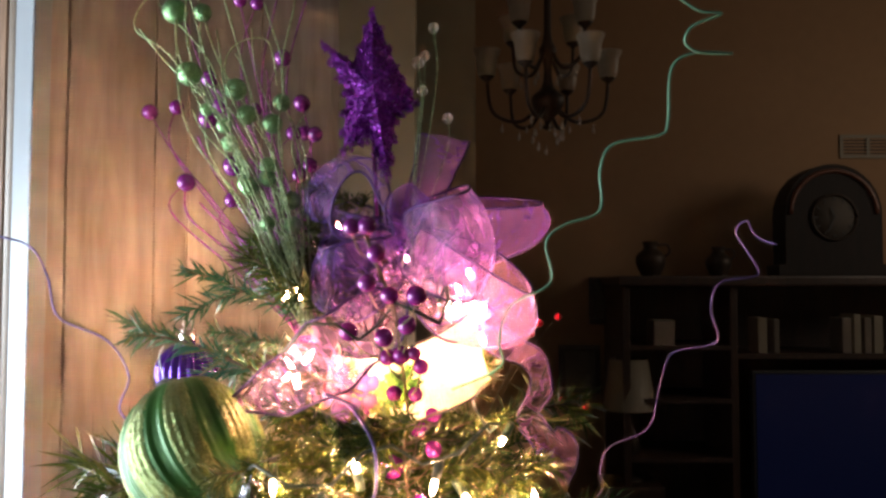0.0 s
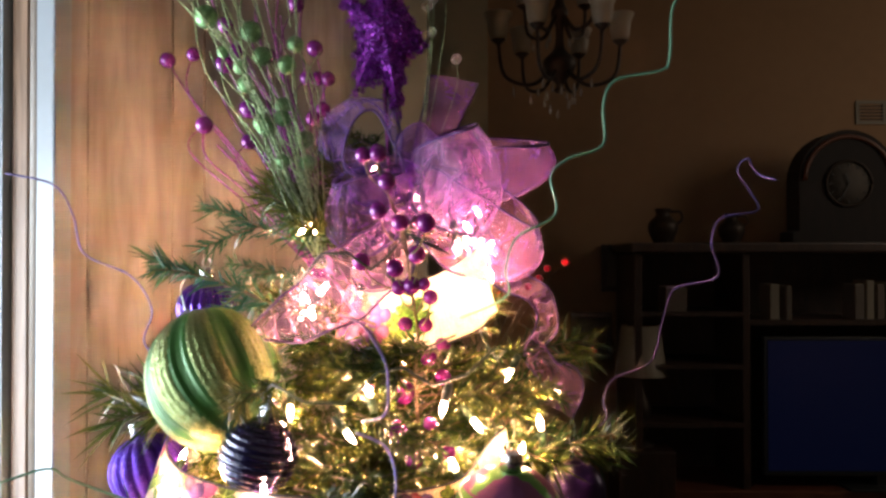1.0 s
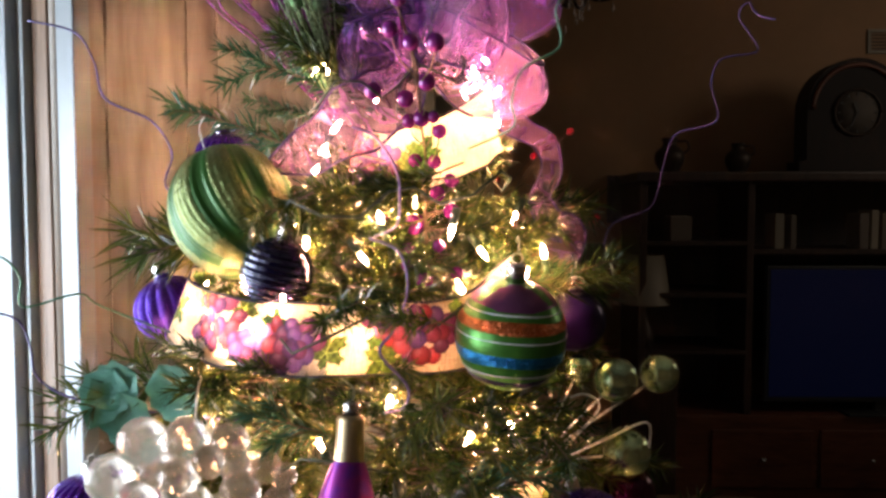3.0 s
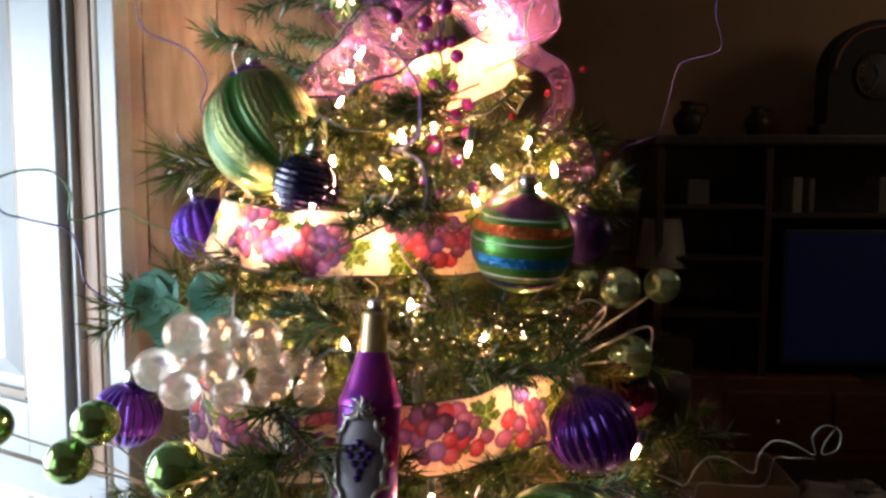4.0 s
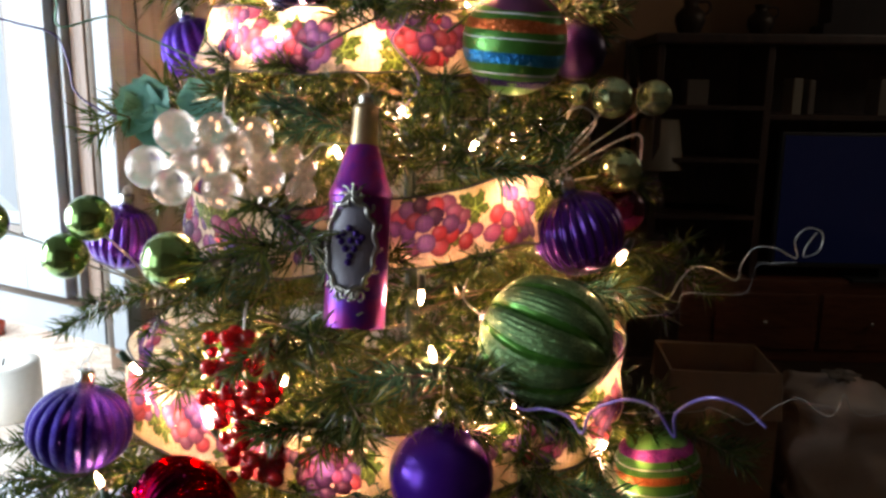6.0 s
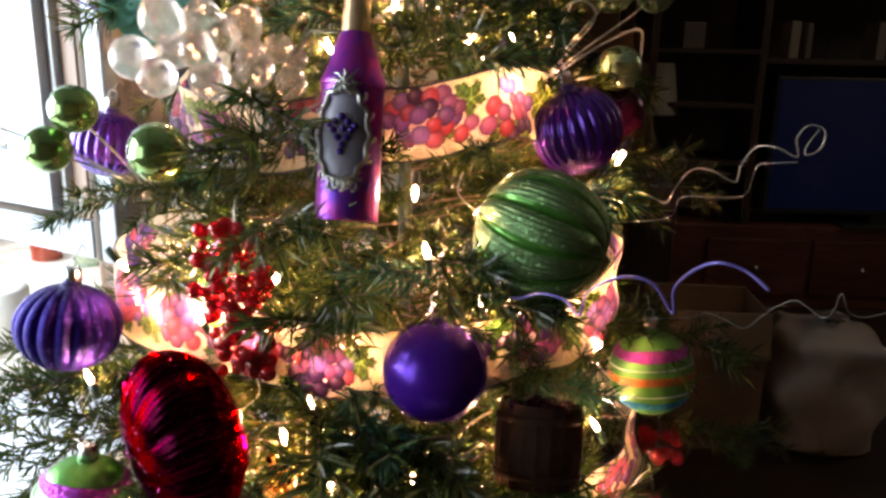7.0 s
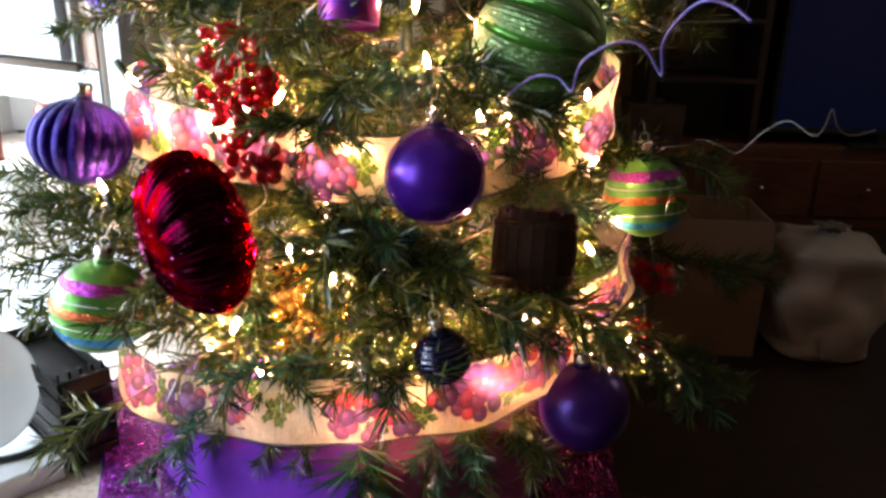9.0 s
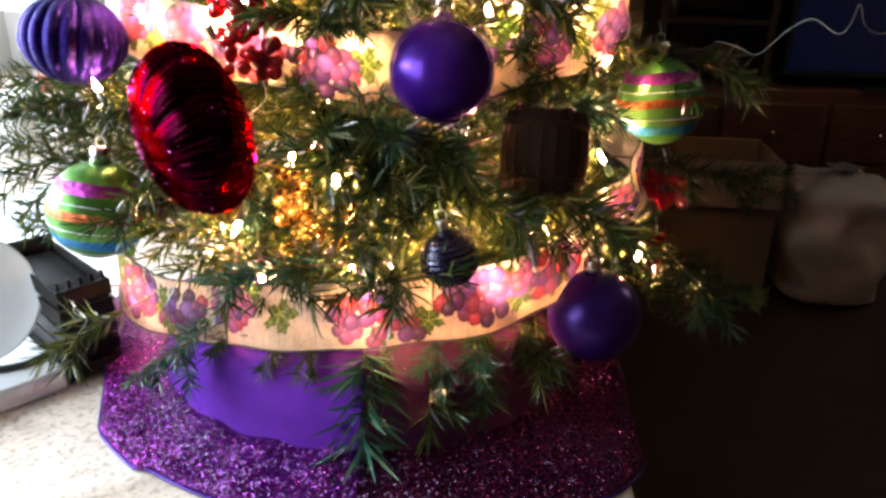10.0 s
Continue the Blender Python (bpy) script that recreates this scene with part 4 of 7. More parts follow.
        link("socket", holder, b)
    line = []
    for i in range(240):
        z = 0.99 + 0.86 * i / 239
        a, r = i * 0.22, cone(z) * (0.62 + 0.1 * math.sin(i * 0.9))
        line.append((r * math.sin(a), -r * math.cos(a), z - 0.9 + 0.012 * math.sin(i * 1.7)))
    part("cable", tube(line, 0.0014, 5), CABLE, lights, "dark green cable")


string_lights()


# ---- grape ribbon round the tree ----
GRAPE_INKS = np.array([(0.085, 0.026, 0.13), (0.13, 0.050, 0.21), (0.17, 0.085, 0.26), (0.15, 0.032, 0.10), (0.055, 0.012, 0.06), (0.33, 0.028, 0.045), (0.28, 0.045, 0.08), (0.22, 0.050, 0.14)]) * 1.15 + 0.018


def grape_print(u, w, wide, bunches, leaves, seed):
    """The colours of the printed cloth at u metres along and w metres across: bunches of round grapes and lobed vine leaves on cream."""
    rng = random.Random(seed)
    tone = 0.5 + 0.25 * np.sin(u * 61 + 3 * np.sin(w * 90)) * np.sin(w * 130 + u * 23) + 0.12 * np.sin(u * 410 + w * 77)
    ink = np.outer(1 - tone, (0.60, 0.48, 0.34)) + np.outer(tone, (0.76, 0.65, 0.50))

    def stroke(mask, colour):
        ink[mask] = colour

    def leaf(cu, cw, size):
        turn, green = rng.uniform(0, 6.28), rng.uniform(0, 1)
        du, dw = u - cu, w - cw
        r, a = np.hypot(du, dw), np.arctan2(dw, du) - turn
        reach = size * (0.50 + 0.42 * np.abs(np.cos(2.5 * a)) ** 1.3 + 0.07 * np.cos(17 * a)) * (1 - 0.18 * np.cos(a))
        inside = r < reach
        vein = np.abs(np.sin(2.5 * a + 1.5708)) * r < 0.0011
        base = np.array((0.05, 0.11, 0.02)) * (1 - green) + np.array((0.16, 0.20, 0.04)) * green
        mottle = 0.8 + 0.5 * np.sin(du * 900 + 2) * np.sin(dw * 700) + 0.5 * (r / size)
        stroke(inside, (base * mottle[:, None])[inside])
        stroke(inside & vein, base * 2.6 + 0.04)
        stroke(inside & (r > reach - 0.0011), base * 0.45)

    def cluster(cu, cw, count, across, high):
        spots, tries = [], 0
        while len(spots) < count and tries < 600:
            tries += 1
            a, q = rng.uniform(0, 6.28), math.sqrt(rng.random())
            x, y = q * math.cos(a), q * math.sin(a)
            x *= 1.0 - 0.35 * max(0.0, -y)
            if all((x * across - i) ** 2 + (y * high - j) ** 2 > 0.0086 ** 2 for i, j in spots):
                spots.append((x * across, y * high))
        drift = rng.random()
        for x, y in sorted(spots, key=lambda q: -abs(q[0]) - abs(q[1])):
            r = rng.uniform(0.0066, 0.0086)
            du, dw = (u - cu - x) / r, (w - cw - y) / r
            d = np.hypot(du, dw)
            near = d < 1.0
            colour = GRAPE_INKS[rng.choice((0, 1, 2, 3, 4, 1, 7) if rng.random() < 0.45 + 0.3 * drift else (5, 6, 7, 3, 5))] * rng.uniform(0.8, 1.25)
            body = colour * (1.15 - 0.62 * d[near, None] ** 2.4)
            bloom = 0.26 * np.exp(-((du[near] + 0.28) ** 2 + (dw[near] - 0.32) ** 2) / 0.16)[:, None]
            ink[near] = body * (1 - bloom) + np.array((0.56, 0.44, 0.55)) * bloom

    for at in leaves:
        leaf(at, rng.uniform(-0.012, 0.014), rng.uniform(0.017, 0.022))
    for at in bunches:
        up = rng.uniform(-0.007, 0.007)
        for _ in range(2):
            leaf(at + rng.uniform(-0.034, 0.034), up + rng.choice((-1, 1)) * rng.uniform(0.012, 0.022), rng.uniform(0.012, 0.018))
        cluster(at, up, rng.randint(14, 20), rng.uniform(0.028, 0.034), rng.uniform(0.020, 0.025))
        if rng.random() < 0.6:
            cluster(at + rng.choice((-1, 1)) * 0.040, rng.uniform(-0.02, 0.02), rng.randint(2, 4), 0.009, 0.009)
    return np.clip(ink, 0.004, 0.85)


def around(turns, wide, label, lean=0.12, wave=0.004, bunches=(), leaves=(), seed=1, back=0.0):
    """A wired ribbon through stations of (degrees from the front, height of its lower edge, distance from the trunk); bunches and leaves of its print lie at these degrees."""
    stations = [Vector((AXIS.x + r * math.sin(radians(a)), AXIS.y - r * math.cos(radians(a)), z + wide / 2)) for a, z, r in turns]
    line = np.array([tuple(p) for p in glide(stations, 40)])
    count = len(line)
    out = line[:, :2] - np.array((AXIS.x, AXIS.y))
    out /= np.linalg.norm(out, axis=1)[:, None]
    slope = lean + 0.12 * np.sin(np.arange(count) / 4 * 0.31)
    across = np.column_stack((-out[:, 0] * slope, -out[:, 1] * slope, np.ones(count)))
    far = np.concatenate(([0.0], np.cumsum(np.linalg.norm(np.diff(line, axis=0), axis=1))))
    degrees = np.degrees(np.arctan2(out[:, 0], -out[:, 1]))
    u = np.linspace(0, far[-1], int(far[-1] / 0.0009))
    p, q = (np.column_stack([np.interp(u, far, a[:, k]) for k in range(3)]) for a in (line, across))
    q /= np.linalg.norm(q, axis=1)[:, None]
    normal = np.cross(np.gradient(p, axis=0), q)
    normal /= np.linalg.norm(normal, axis=1)[:, None]
    s = np.linspace(-0.5, 0.5, 69)
    ripple = wave * np.sin(u[:, None] * 70 + s[None] * 5) * np.cos(s[None] * 2.2)
    p[:, 1] += back
    base = p[len(p) // 2].copy()
    verts = (p - base)[:, None] + q[:, None] * (s * wide)[None, :, None] + normal[:, None] * ripple[..., None]
    rows, cols = len(u), len(s)
    corner = (np.arange(rows - 1)[:, None] * cols + np.arange(cols - 1)[None]).ravel()
    faces = np.column_stack((corner, corner + 1, corner + cols + 1, corner + cols))
    uu, ww = np.repeat(u, cols), np.tile(s * wide, rows)
    ribbon = thing("ribbon", Matrix.Translation(Vector(base)), label, "ribbon", "grape ribbon bands on the tree")
    me = mesh_of("cloth", verts.reshape(-1, 3).tolist(), faces.tolist(), GRAPE, True, np.column_stack((uu, ww)))
    ink = grape_print(uu, ww, wide, *([float(np.interp(a, degrees, far)) for a in marks] for marks in (bunches, leaves)), seed)
    layer = me.color_attributes.new("print", "FLOAT_COLOR", "POINT")
    layer.data.foreach_set("color", np.column_stack((ink, np.ones(len(ink)))).astype(np.float32).ravel())
    link("cloth", me, ribbon)
    for edge in (verts[::6, 0], verts[::6, -1]):
        part("wired_edge", tube([Vector(v) for v in edge], 0.0011, 5), EDGE_BLACK, ribbon, "black wired edge")


PRINTS = [((-95, -72, -57, -44, -31, -2.5, 21, 33, 57, 80), (-64, -50, -20, 9, 27, 46)), ((-85, -64, -48, -31, -14, 18, 36, 58, 85), (-56, -39, -5, 27, 47)),
          ((-88, -70, -50, -28, 11, 38, 70), (-58, -10, 24, 52)), ((-100, -62, -34, 14, 50), (-112, -82, -48, -20, 1, 33)), ((-60, -30), (-44, -6, 10, 26))]
for k, (stations, wide, where, lean) in enumerate(BANDS):
    around(stations, wide, "cream ribbon printed with grapes and vine leaves, " + where, lean, 0.004, *PRINTS[k], 20 + k, 0.062 if k == 4 else 0.0)


# ---- bow ----
def bow():
    knot = Vector((-0.036, 0.715, 1.888))
    ob = thing("bow", Matrix.Translation(knot) @ Matrix.Scale(1.08, 4), "large sheer purple organza bow with wired edges", "bow")

    def cloth(name, line, across, wide, material, wave=0.002, label="", bend=None):
        v, f, uv, low, high = strip(line, across, wide, 8, wave)
        if bend:
            v, low, high = [bend(p) for p in v], [bend(p) for p in low], [bend(p) for p in high]
        piece = link(name, mesh_of(name, v, f, material, True, [(u + len(line), w) for u, w in uv]), ob, None, label)
        for edge in (low, high):
            part("wired_edge", tube(edge, 0.0012, 5), EDGE_PURPLE, piece, "dark purple wired edge")

    def loop(d, u, w, long, high, wide, material, start=(0, 0, 0), pinch=0.35, flare=0.0):
        """One loop of cloth out along d and back, spread across w; flare widens its far rim."""
        d, u, w = Vector(d).normalized(), Vector(u).normalized(), Vector(w).normalized()
        start, line, widths = Vector(start), [], []
        for i in range(41):
            s = i / 40
            phi = 2 * math.pi * s
            along = long * (1 - math.cos(phi)) / 2
            line.append(start + d * along + u * (high * math.sin(phi) * (0.35 + 0.65 * along / long)))
            widths.append(wide * (pinch + (1 - pinch) * math.sin(math.pi * s) ** 0.7))

        def puff(p):
            """Rounds the loop's far end and ripples the cloth."""
            p = Vector(p) - start
            a, s = max(p.dot(d), 0.0), p.dot(w) / (wide / 2)
            p += u * (0.0035 * math.sin(s * 4 + a * 60)) * min(1, a / 0.03)
            p += (p - w * p.dot(w)) * (flare * s)
            return start + p - d * (0.24 * a * s * s * (1 - abs(flare)))

        cloth("loop", line, [w] * 41, widths, material, bend=puff)

    loop((-0.76, 0.05, 0.62), (0.62, 0.0, 0.76), (0.12, 1.0, 0.05), 0.088, 0.040, 0.062, ORGANZA, (-0.006, -0.004, 0.0), 0.45, 0.16)
    loop((-0.98, 0.12, -0.03), (0.0, 0.95, 0.3), (-0.05, -0.3, 0.95), 0.072, 0.030, 0.056, ORGANZA, (0, 0.008, 0))
    loop((0.97, -0.22, -0.06), (0.10, 0.95, 0.25), (0.10, -0.28, 0.95), 0.080, 0.038, 0.090, ORGANZA_LIT, (0.0, -0.014, -0.004), 0.3)
    loop((0.98, 0.18, -0.04), (0.0, 0.95, 0.3), (-0.12, 0.05, 0.97), 0.134, 0.030, 0.068, ORGANZA, (0, 0.016, 0.004))
    loop((0.78, -0.06, -0.62), (0.2, 0.93, 0.3), (0.55, -0.20, 0.80), 0.126, 0.036, 0.074, ORGANZA_LIT, (0.004, -0.002, -0.008))
    loop((-0.80, -0.10, -0.50), (-0.1, 0.95, 0.3), (-0.55, -0.22, 0.80), 0.086, 0.030, 0.068, ORGANZA, (0, -0.004, -0.006))
    loop((0.22, -0.35, 0.90), (0.2, 0.9, 0.35), (0.95, 0.15, -0.22), 0.044, 0.014, 0.034, ORGANZA, (0, -0.008, 0.0), 0.5)
    # upright tail
    line = [Vector((0.012, 0.01, 0.015)) + Vector((0.024, 0.02, 0.075)) * s for s in np.linspace(0, 1, 9)]
    cloth("tail", line, [(1, 0.3 * math.sin(i), -0.12) for i in range(9)], [0.028 + 0.018 * i / 8 for i in range(9)], ORGANZA)
    # long tails
    for stations, widths in ((((-0.005, 0.0, -0.03), (-0.02, -0.03, -0.068), (-0.055, -0.045, -0.096), (-0.095, -0.045, -0.122), (-0.135, -0.03, -0.136)), (0.030, 0.054, 0.062, 0.044, 0.006)),
                             (((0.055, 0.02, -0.060), (0.084, 0.035, -0.090), (0.114, 0.05, -0.107), (0.124, 0.065, -0.134), (0.114, 0.08, -0.163), (0.130, 0.09, -0.187), (0.146, 0.095, -0.196), (0.134, 0.10, -0.222)), (0.032, 0.026, 0.022, 0.021, 0.023, 0.028, 0.036, 0.042))):
        line = glide(stations, 6)
        wide = [float(np.interp(i / (len(line) - 1) * (len(widths) - 1), range(len(widths)), widths)) for i in range(len(line))]
        way = [(line[min(i + 1, len(line) - 1)] - line[max(i - 1, 0)]).normalized() for i in range(len(line))]
        cloth("tail", line, [Vector((0, 1, 0)).cross(q) + Vector((0, 0.5 * math.sin(i * 0.5), 0)) for i, q in enumerate(way)], wide, ORGANZA_LIT, 0.003)
    part("knot", lathe([(0.001, -0.012), (0.009, -0.011), (0.012, -0.004), (0.010, 0.004), (0.012, 0.010), (0.001, 0.012)], 16, lambda a, t: (1 + 0.1 * math.sin(5 * a), 0)), ORGANZA, ob, "gathered knot", m=pose(0, -0.004, -0.002, 60, 20, 0))


bow()


# ---- star ----
def star():
    at = Vector((-0.062, 0.715, 2.026))
    ob = thing("star_pick", Matrix.Translation(at) @ Matrix.Rotation(radians(2), 4, "Y"), "purple glittered star pick above the bow", "star")
    rng = random.Random(3)
    tips = [(-0.005, 0.074), (0.040, -0.012), (0.017, -0.086), (-0.028, -0.062), (-0.050, 0.040)]
    dents = [(0.020, 0.022), (0.022, -0.030), (-0.004, -0.050), (-0.028, -0.006), (-0.022, 0.022)]
    ring = [p for pair in zip(tips, dents) for p in pair]
    verts, faces = [(0, -0.014, -0.006), (0, 0.014, -0.006)], []
    fine = []
    for i in range(10):
        (x0, z0), (x1, z1) = ring[i], ring[(i + 1) % 10]
        for s in (0, 0.33, 0.67):
            fine.append((x0 + (x1 - x0) * s, z0 + (z1 - z0) * s))
    for x, z in fine:
        x, z = x * 0.93, z * 0.93
        verts += [(x * 0.55, -0.009, z * 0.55 - 0.003), (x, 0.0, z), (x * 0.55, 0.009, z * 0.55 - 0.003)]
    n = len(fine)
    for i in range(n):
        a, b = 2 + 3 * i, 2 + 3 * ((i + 1) % n)
        faces += [(0, b, a), (a, b, b + 1, a + 1), (a + 1, b + 1, b + 2, a + 2), (1, a + 2, b + 2)]
    part("star_body", (verts, faces), STAR_GLIT, ob, "purple glitter star", smooth=False)
    curls = []
    for _ in range(1300):
        i = rng.randrange(n)
        (x0, z0), s = fine[i], rng.random() ** 0.5
        c = Vector((x0 * s, rng.uniform(-0.015, 0.015) * (1.1 - s * 0.8), z0 * s - 0.003))
        d = Vector((rng.uniform(-1, 1), rng.uniform(-0.6, 0.6), rng.uniform(-1, 1))).normalized() * rng.uniform(0.002, 0.005)
        o = Vector((rng.uniform(-1, 1), rng.uniform(-1, 1), rng.uniform(-1, 1))) * 0.003
        curls.append(tube([c - d, c + o, c + d], 0.0007, 3))
    part("tinsel", joined(curls), STAR_GLIT, ob, "loose purple tinsel strands", smooth=False)
    part("stem", tube([(0.0, 0.0, -0.04), (0.012, -0.01, -0.17)], 0.0018, 6), PURPLE_TINSEL, ob)


star()


# ---- bead sprays ----
def bead_stem_spray(name, label, base, beads, bead_material, stem_material, stem_r, group, sway=0.02, seed=1, extra=(), spine=()):
    """Beads of (x, y, z, diameter) on thin stems that rise from one base."""
    rng = random.Random(seed)
    base = Vector(base)
    ob = thing(name, Matrix.Translation(base), label, "floral pick", group)
    shapes = {}
    for x, y, z, d in beads:
        end = Vector((x, y, z)) - base
        key = round(d * 500)
        if key not in shapes:
            shapes[key] = mesh_of("bead", *ball(key / 1000, 18, 12), bead_material)
        link("bead", shapes[key], ob, Matrix.Translation(end))
        bend = Vector((rng.uniform(-1, 1), rng.uniform(-1, 1), 0)) * sway
        if spine:
            low = z - rng.uniform(0.018, 0.034)
            root = Vector([float(np.interp(low, [p[2] for p in spine], [p[k] for p in spine])) for k in range(3)]) - base
            part("stem", tube(glide([root, root.lerp(end, 0.5) + Vector((0.25 * (end.x - root.x), 0, -0.002)), end], 5), stem_r, 5, 0.8), stem_material, ob)
            continue
        part("stem", tube(glide([(rng.uniform(-0.006, 0.006), rng.uniform(-0.006, 0.006), 0), end * 0.4 + bend * 0.6 + Vector((0, 0, 0.03 * end.length)), end * 0.8 + bend, end], 6), stem_r, 5, 0.7), stem_material, ob)
    if spine:
        part("stem", tube(glide([Vector(p) - base for p in spine], 6), stem_r * 2, 6, 0.5), stem_material, ob, "main stem")
    for stations in extra:
        part("stem", tube(glide([Vector(p) - base for p in stations], 8), stem_r, 5, 0.8), stem_material, ob, "curling tinsel strand")
    return ob


bead_stem_spray("green_bead_spray", "spray of frosted green beads on glittering wire stems", (-0.118, 0.705, 1.80),
                [(-0.241, 0.70, 2.090, 0.022), (-0.216, 0.70, 2.089, 0.016), (-0.227, 0.70, 2.033, 0.022), (-0.185, 0.70, 2.019, 0.020), (-0.144, 0.70, 2.007, 0.016), (-0.152, 0.70, 1.988, 0.018),
                 (-0.175, 0.70, 1.996, 0.018), (-0.195, 0.70, 1.986, 0.014), (-0.175, 0.70, 1.934, 0.016), (-0.156, 0.70, 1.939, 0.016), (-0.133, 0.70, 1.897, 0.016), (-0.214, 0.71, 2.003, 0.012), (-0.228, 0.69, 2.105, 0.016), (-0.155, 0.70, 1.950, 0.017), (-0.172, 0.70, 1.930, 0.016), (-0.134, 0.70, 1.919, 0.017), (-0.156, 0.70, 1.898, 0.014), (-0.193, 0.71, 1.972, 0.016)],
                GREEN_BEAD, GREEN_TINSEL, 0.0009, "top sprays", 0.02, 4,
                [((-0.12, 0.70, 1.81), (-0.16, 0.69, 1.93), (-0.235, 0.69, 2.04), (-0.272, 0.69, 2.07), (-0.262, 0.69, 2.098), (-0.236, 0.69, 2.10)),
                 ((-0.12, 0.70, 1.81), (-0.15, 0.69, 1.93), (-0.19, 0.69, 2.02), (-0.185, 0.69, 2.055), (-0.155, 0.69, 2.06), (-0.146, 0.69, 2.02)),
                 ((-0.12, 0.71, 1.81), (-0.175, 0.69, 1.95), (-0.205, 0.69, 2.03), (-0.23, 0.69, 2.12)), ((-0.12, 0.71, 1.81), (-0.17, 0.68, 1.91), (-0.225, 0.68, 1.99), (-0.24, 0.70, 2.12)),
                 ((-0.11, 0.71, 1.81), (-0.14, 0.69, 1.93), (-0.165, 0.69, 2.0), (-0.20, 0.69, 2.12)), ((-0.12, 0.70, 1.80), (-0.15, 0.685, 1.86), (-0.18, 0.68, 1.96), (-0.20, 0.69, 2.07))]
                + [[(-0.118 + (0.035 - 0.0165 * k) * 1.0 * s * s - 0.04 * s + 0.006 * math.sin(13 * s + 2 * k), 0.70 + 0.008 * math.cos(11 * s + k), 1.80 + (0.20 + 0.025 * (k * 5 % 6)) * s) for s in np.linspace(0, 1, 12)] for k in range(10)])
bead_stem_spray("purple_bead_spray", "spray of dark purple beads on thin stems", (-0.125, 0.735, 1.79),
                [(-0.322, 0.86, 2.034, 0.018), (-0.286, 0.84, 2.035, 0.016), (-0.240, 0.80, 2.014, 0.020), (-0.239, 0.80, 2.055, 0.018), (-0.164, 0.80, 2.077, 0.018), (-0.144, 0.80, 2.030, 0.018), (-0.152, 0.80, 1.999, 0.016),
                 (-0.144, 0.82, 2.003, 0.016), (-0.130, 0.80, 1.998, 0.016), (-0.135, 0.80, 1.966, 0.016), (-0.146, 0.80, 1.956, 0.016), (-0.203, 0.76, 1.959, 0.020), (-0.203, 0.76, 1.926, 0.016), (-0.248, 0.76, 1.943, 0.018),
                 (-0.183, 0.76, 1.912, 0.014), (-0.209, 0.80, 2.137, 0.014), (-0.191, 0.80, 2.134, 0.014), (-0.193, 0.80, 2.023, 0.016), (-0.225, 0.79, 2.025, 0.016)],
                PURPLE_BEAD, PURPLE_TINSEL, 0.0011, "top sprays", 0.03, 9,
                [((-0.125, 0.735, 1.79), (-0.20, 0.76, 1.87), (-0.245, 0.76, 1.91), (-0.248, 0.76, 1.943)), ((-0.125, 0.74, 1.80), (-0.18, 0.78, 1.95), (-0.24, 0.80, 2.05), (-0.27, 0.82, 2.12)),
                 ((-0.12, 0.74, 1.80), (-0.14, 0.78, 1.95), (-0.16, 0.80, 2.05), (-0.14, 0.80, 2.14)), ((-0.12, 0.74, 1.80), (-0.17, 0.78, 1.97), (-0.185, 0.80, 2.06), (-0.17, 0.80, 2.14))]
                + [[(-0.118 - (0.02 + 0.011 * k) * s - 0.02 * s * s + 0.005 * math.sin(10 * s + 2 * k), 0.725 + 0.05 * s, 1.795 + (0.13 + 0.022 * (k * 3 % 7)) * s) for s in np.linspace(0, 1, 10)] for k in range(9)])
bead_stem_spray("gold_bead_strand", "thin gold tinsel strand with small clear beads", (-0.03, 0.70, 1.86),
                [(-0.008, 0.71, 2.078, 0.010), (-0.022, 0.71, 2.046, 0.012), (-0.016, 0.71, 2.052, 0.010), (-0.018, 0.71, 2.020, 0.010), (0.005, 0.71, 1.995, 0.010)],
                CLEAR, GREEN_TINSEL, 0.0006, "top sprays", 0.008, 2)
def deeper(x, y, z, d):
    """Leans the pick back towards the tree below the bow, seen from the first place of the walk."""
    k = float(np.interp(z, (1.69, 1.715, 1.75, 1.80, 1.837, 1.885), (0.662, 0.698, 0.704, 0.655, 0.578, 0.546))) / y
    return x * k, y * k, 1.843 + (z - 1.843) * k, d * k


bead_stem_spray("berry_pick", "upright pick of glossy dark purple berries in front of the bow", (-0.024, 0.70, 1.60),
                [deeper(*berry) for berry in ((-0.063, 0.547, 1.884, 0.012), (-0.052, 0.546, 1.885, 0.014), (-0.047, 0.562, 1.866, 0.014), (-0.055, 0.580, 1.845, 0.014), (-0.039, 0.587, 1.836, 0.015), (-0.019, 0.587, 1.836, 0.016),
                 (-0.027, 0.605, 1.813, 0.016), (-0.045, 0.612, 1.803, 0.016), (-0.072, 0.608, 1.808, 0.015), (-0.043, 0.623, 1.787, 0.013), (-0.032, 0.622, 1.789, 0.015), (-0.022, 0.621, 1.790, 0.012), (-0.017, 0.629, 1.779, 0.013),
                 (-0.039, 0.644, 1.756, 0.013), (-0.022, 0.645, 1.755, 0.013), (-0.007, 0.630, 1.742, 0.015), (-0.019, 0.630, 1.730, 0.015), (-0.007, 0.625, 1.715, 0.014), (-0.066, 0.61, 1.714, 0.014), (-0.038, 0.61, 1.705, 0.019))],
                PURPLE_BEAD, TWIG, 0.0008, "berry picks", 0.006, 6, (), [(-0.024, 0.70, 1.60)] + [deeper(*p, 0.01)[:3] for p in ((-0.030, 0.64, 1.70), (-0.028, 0.64, 1.745), (-0.033, 0.622, 1.790), (-0.036, 0.60, 1.825), (-0.050, 0.57, 1.865), (-0.056, 0.547, 1.886))])
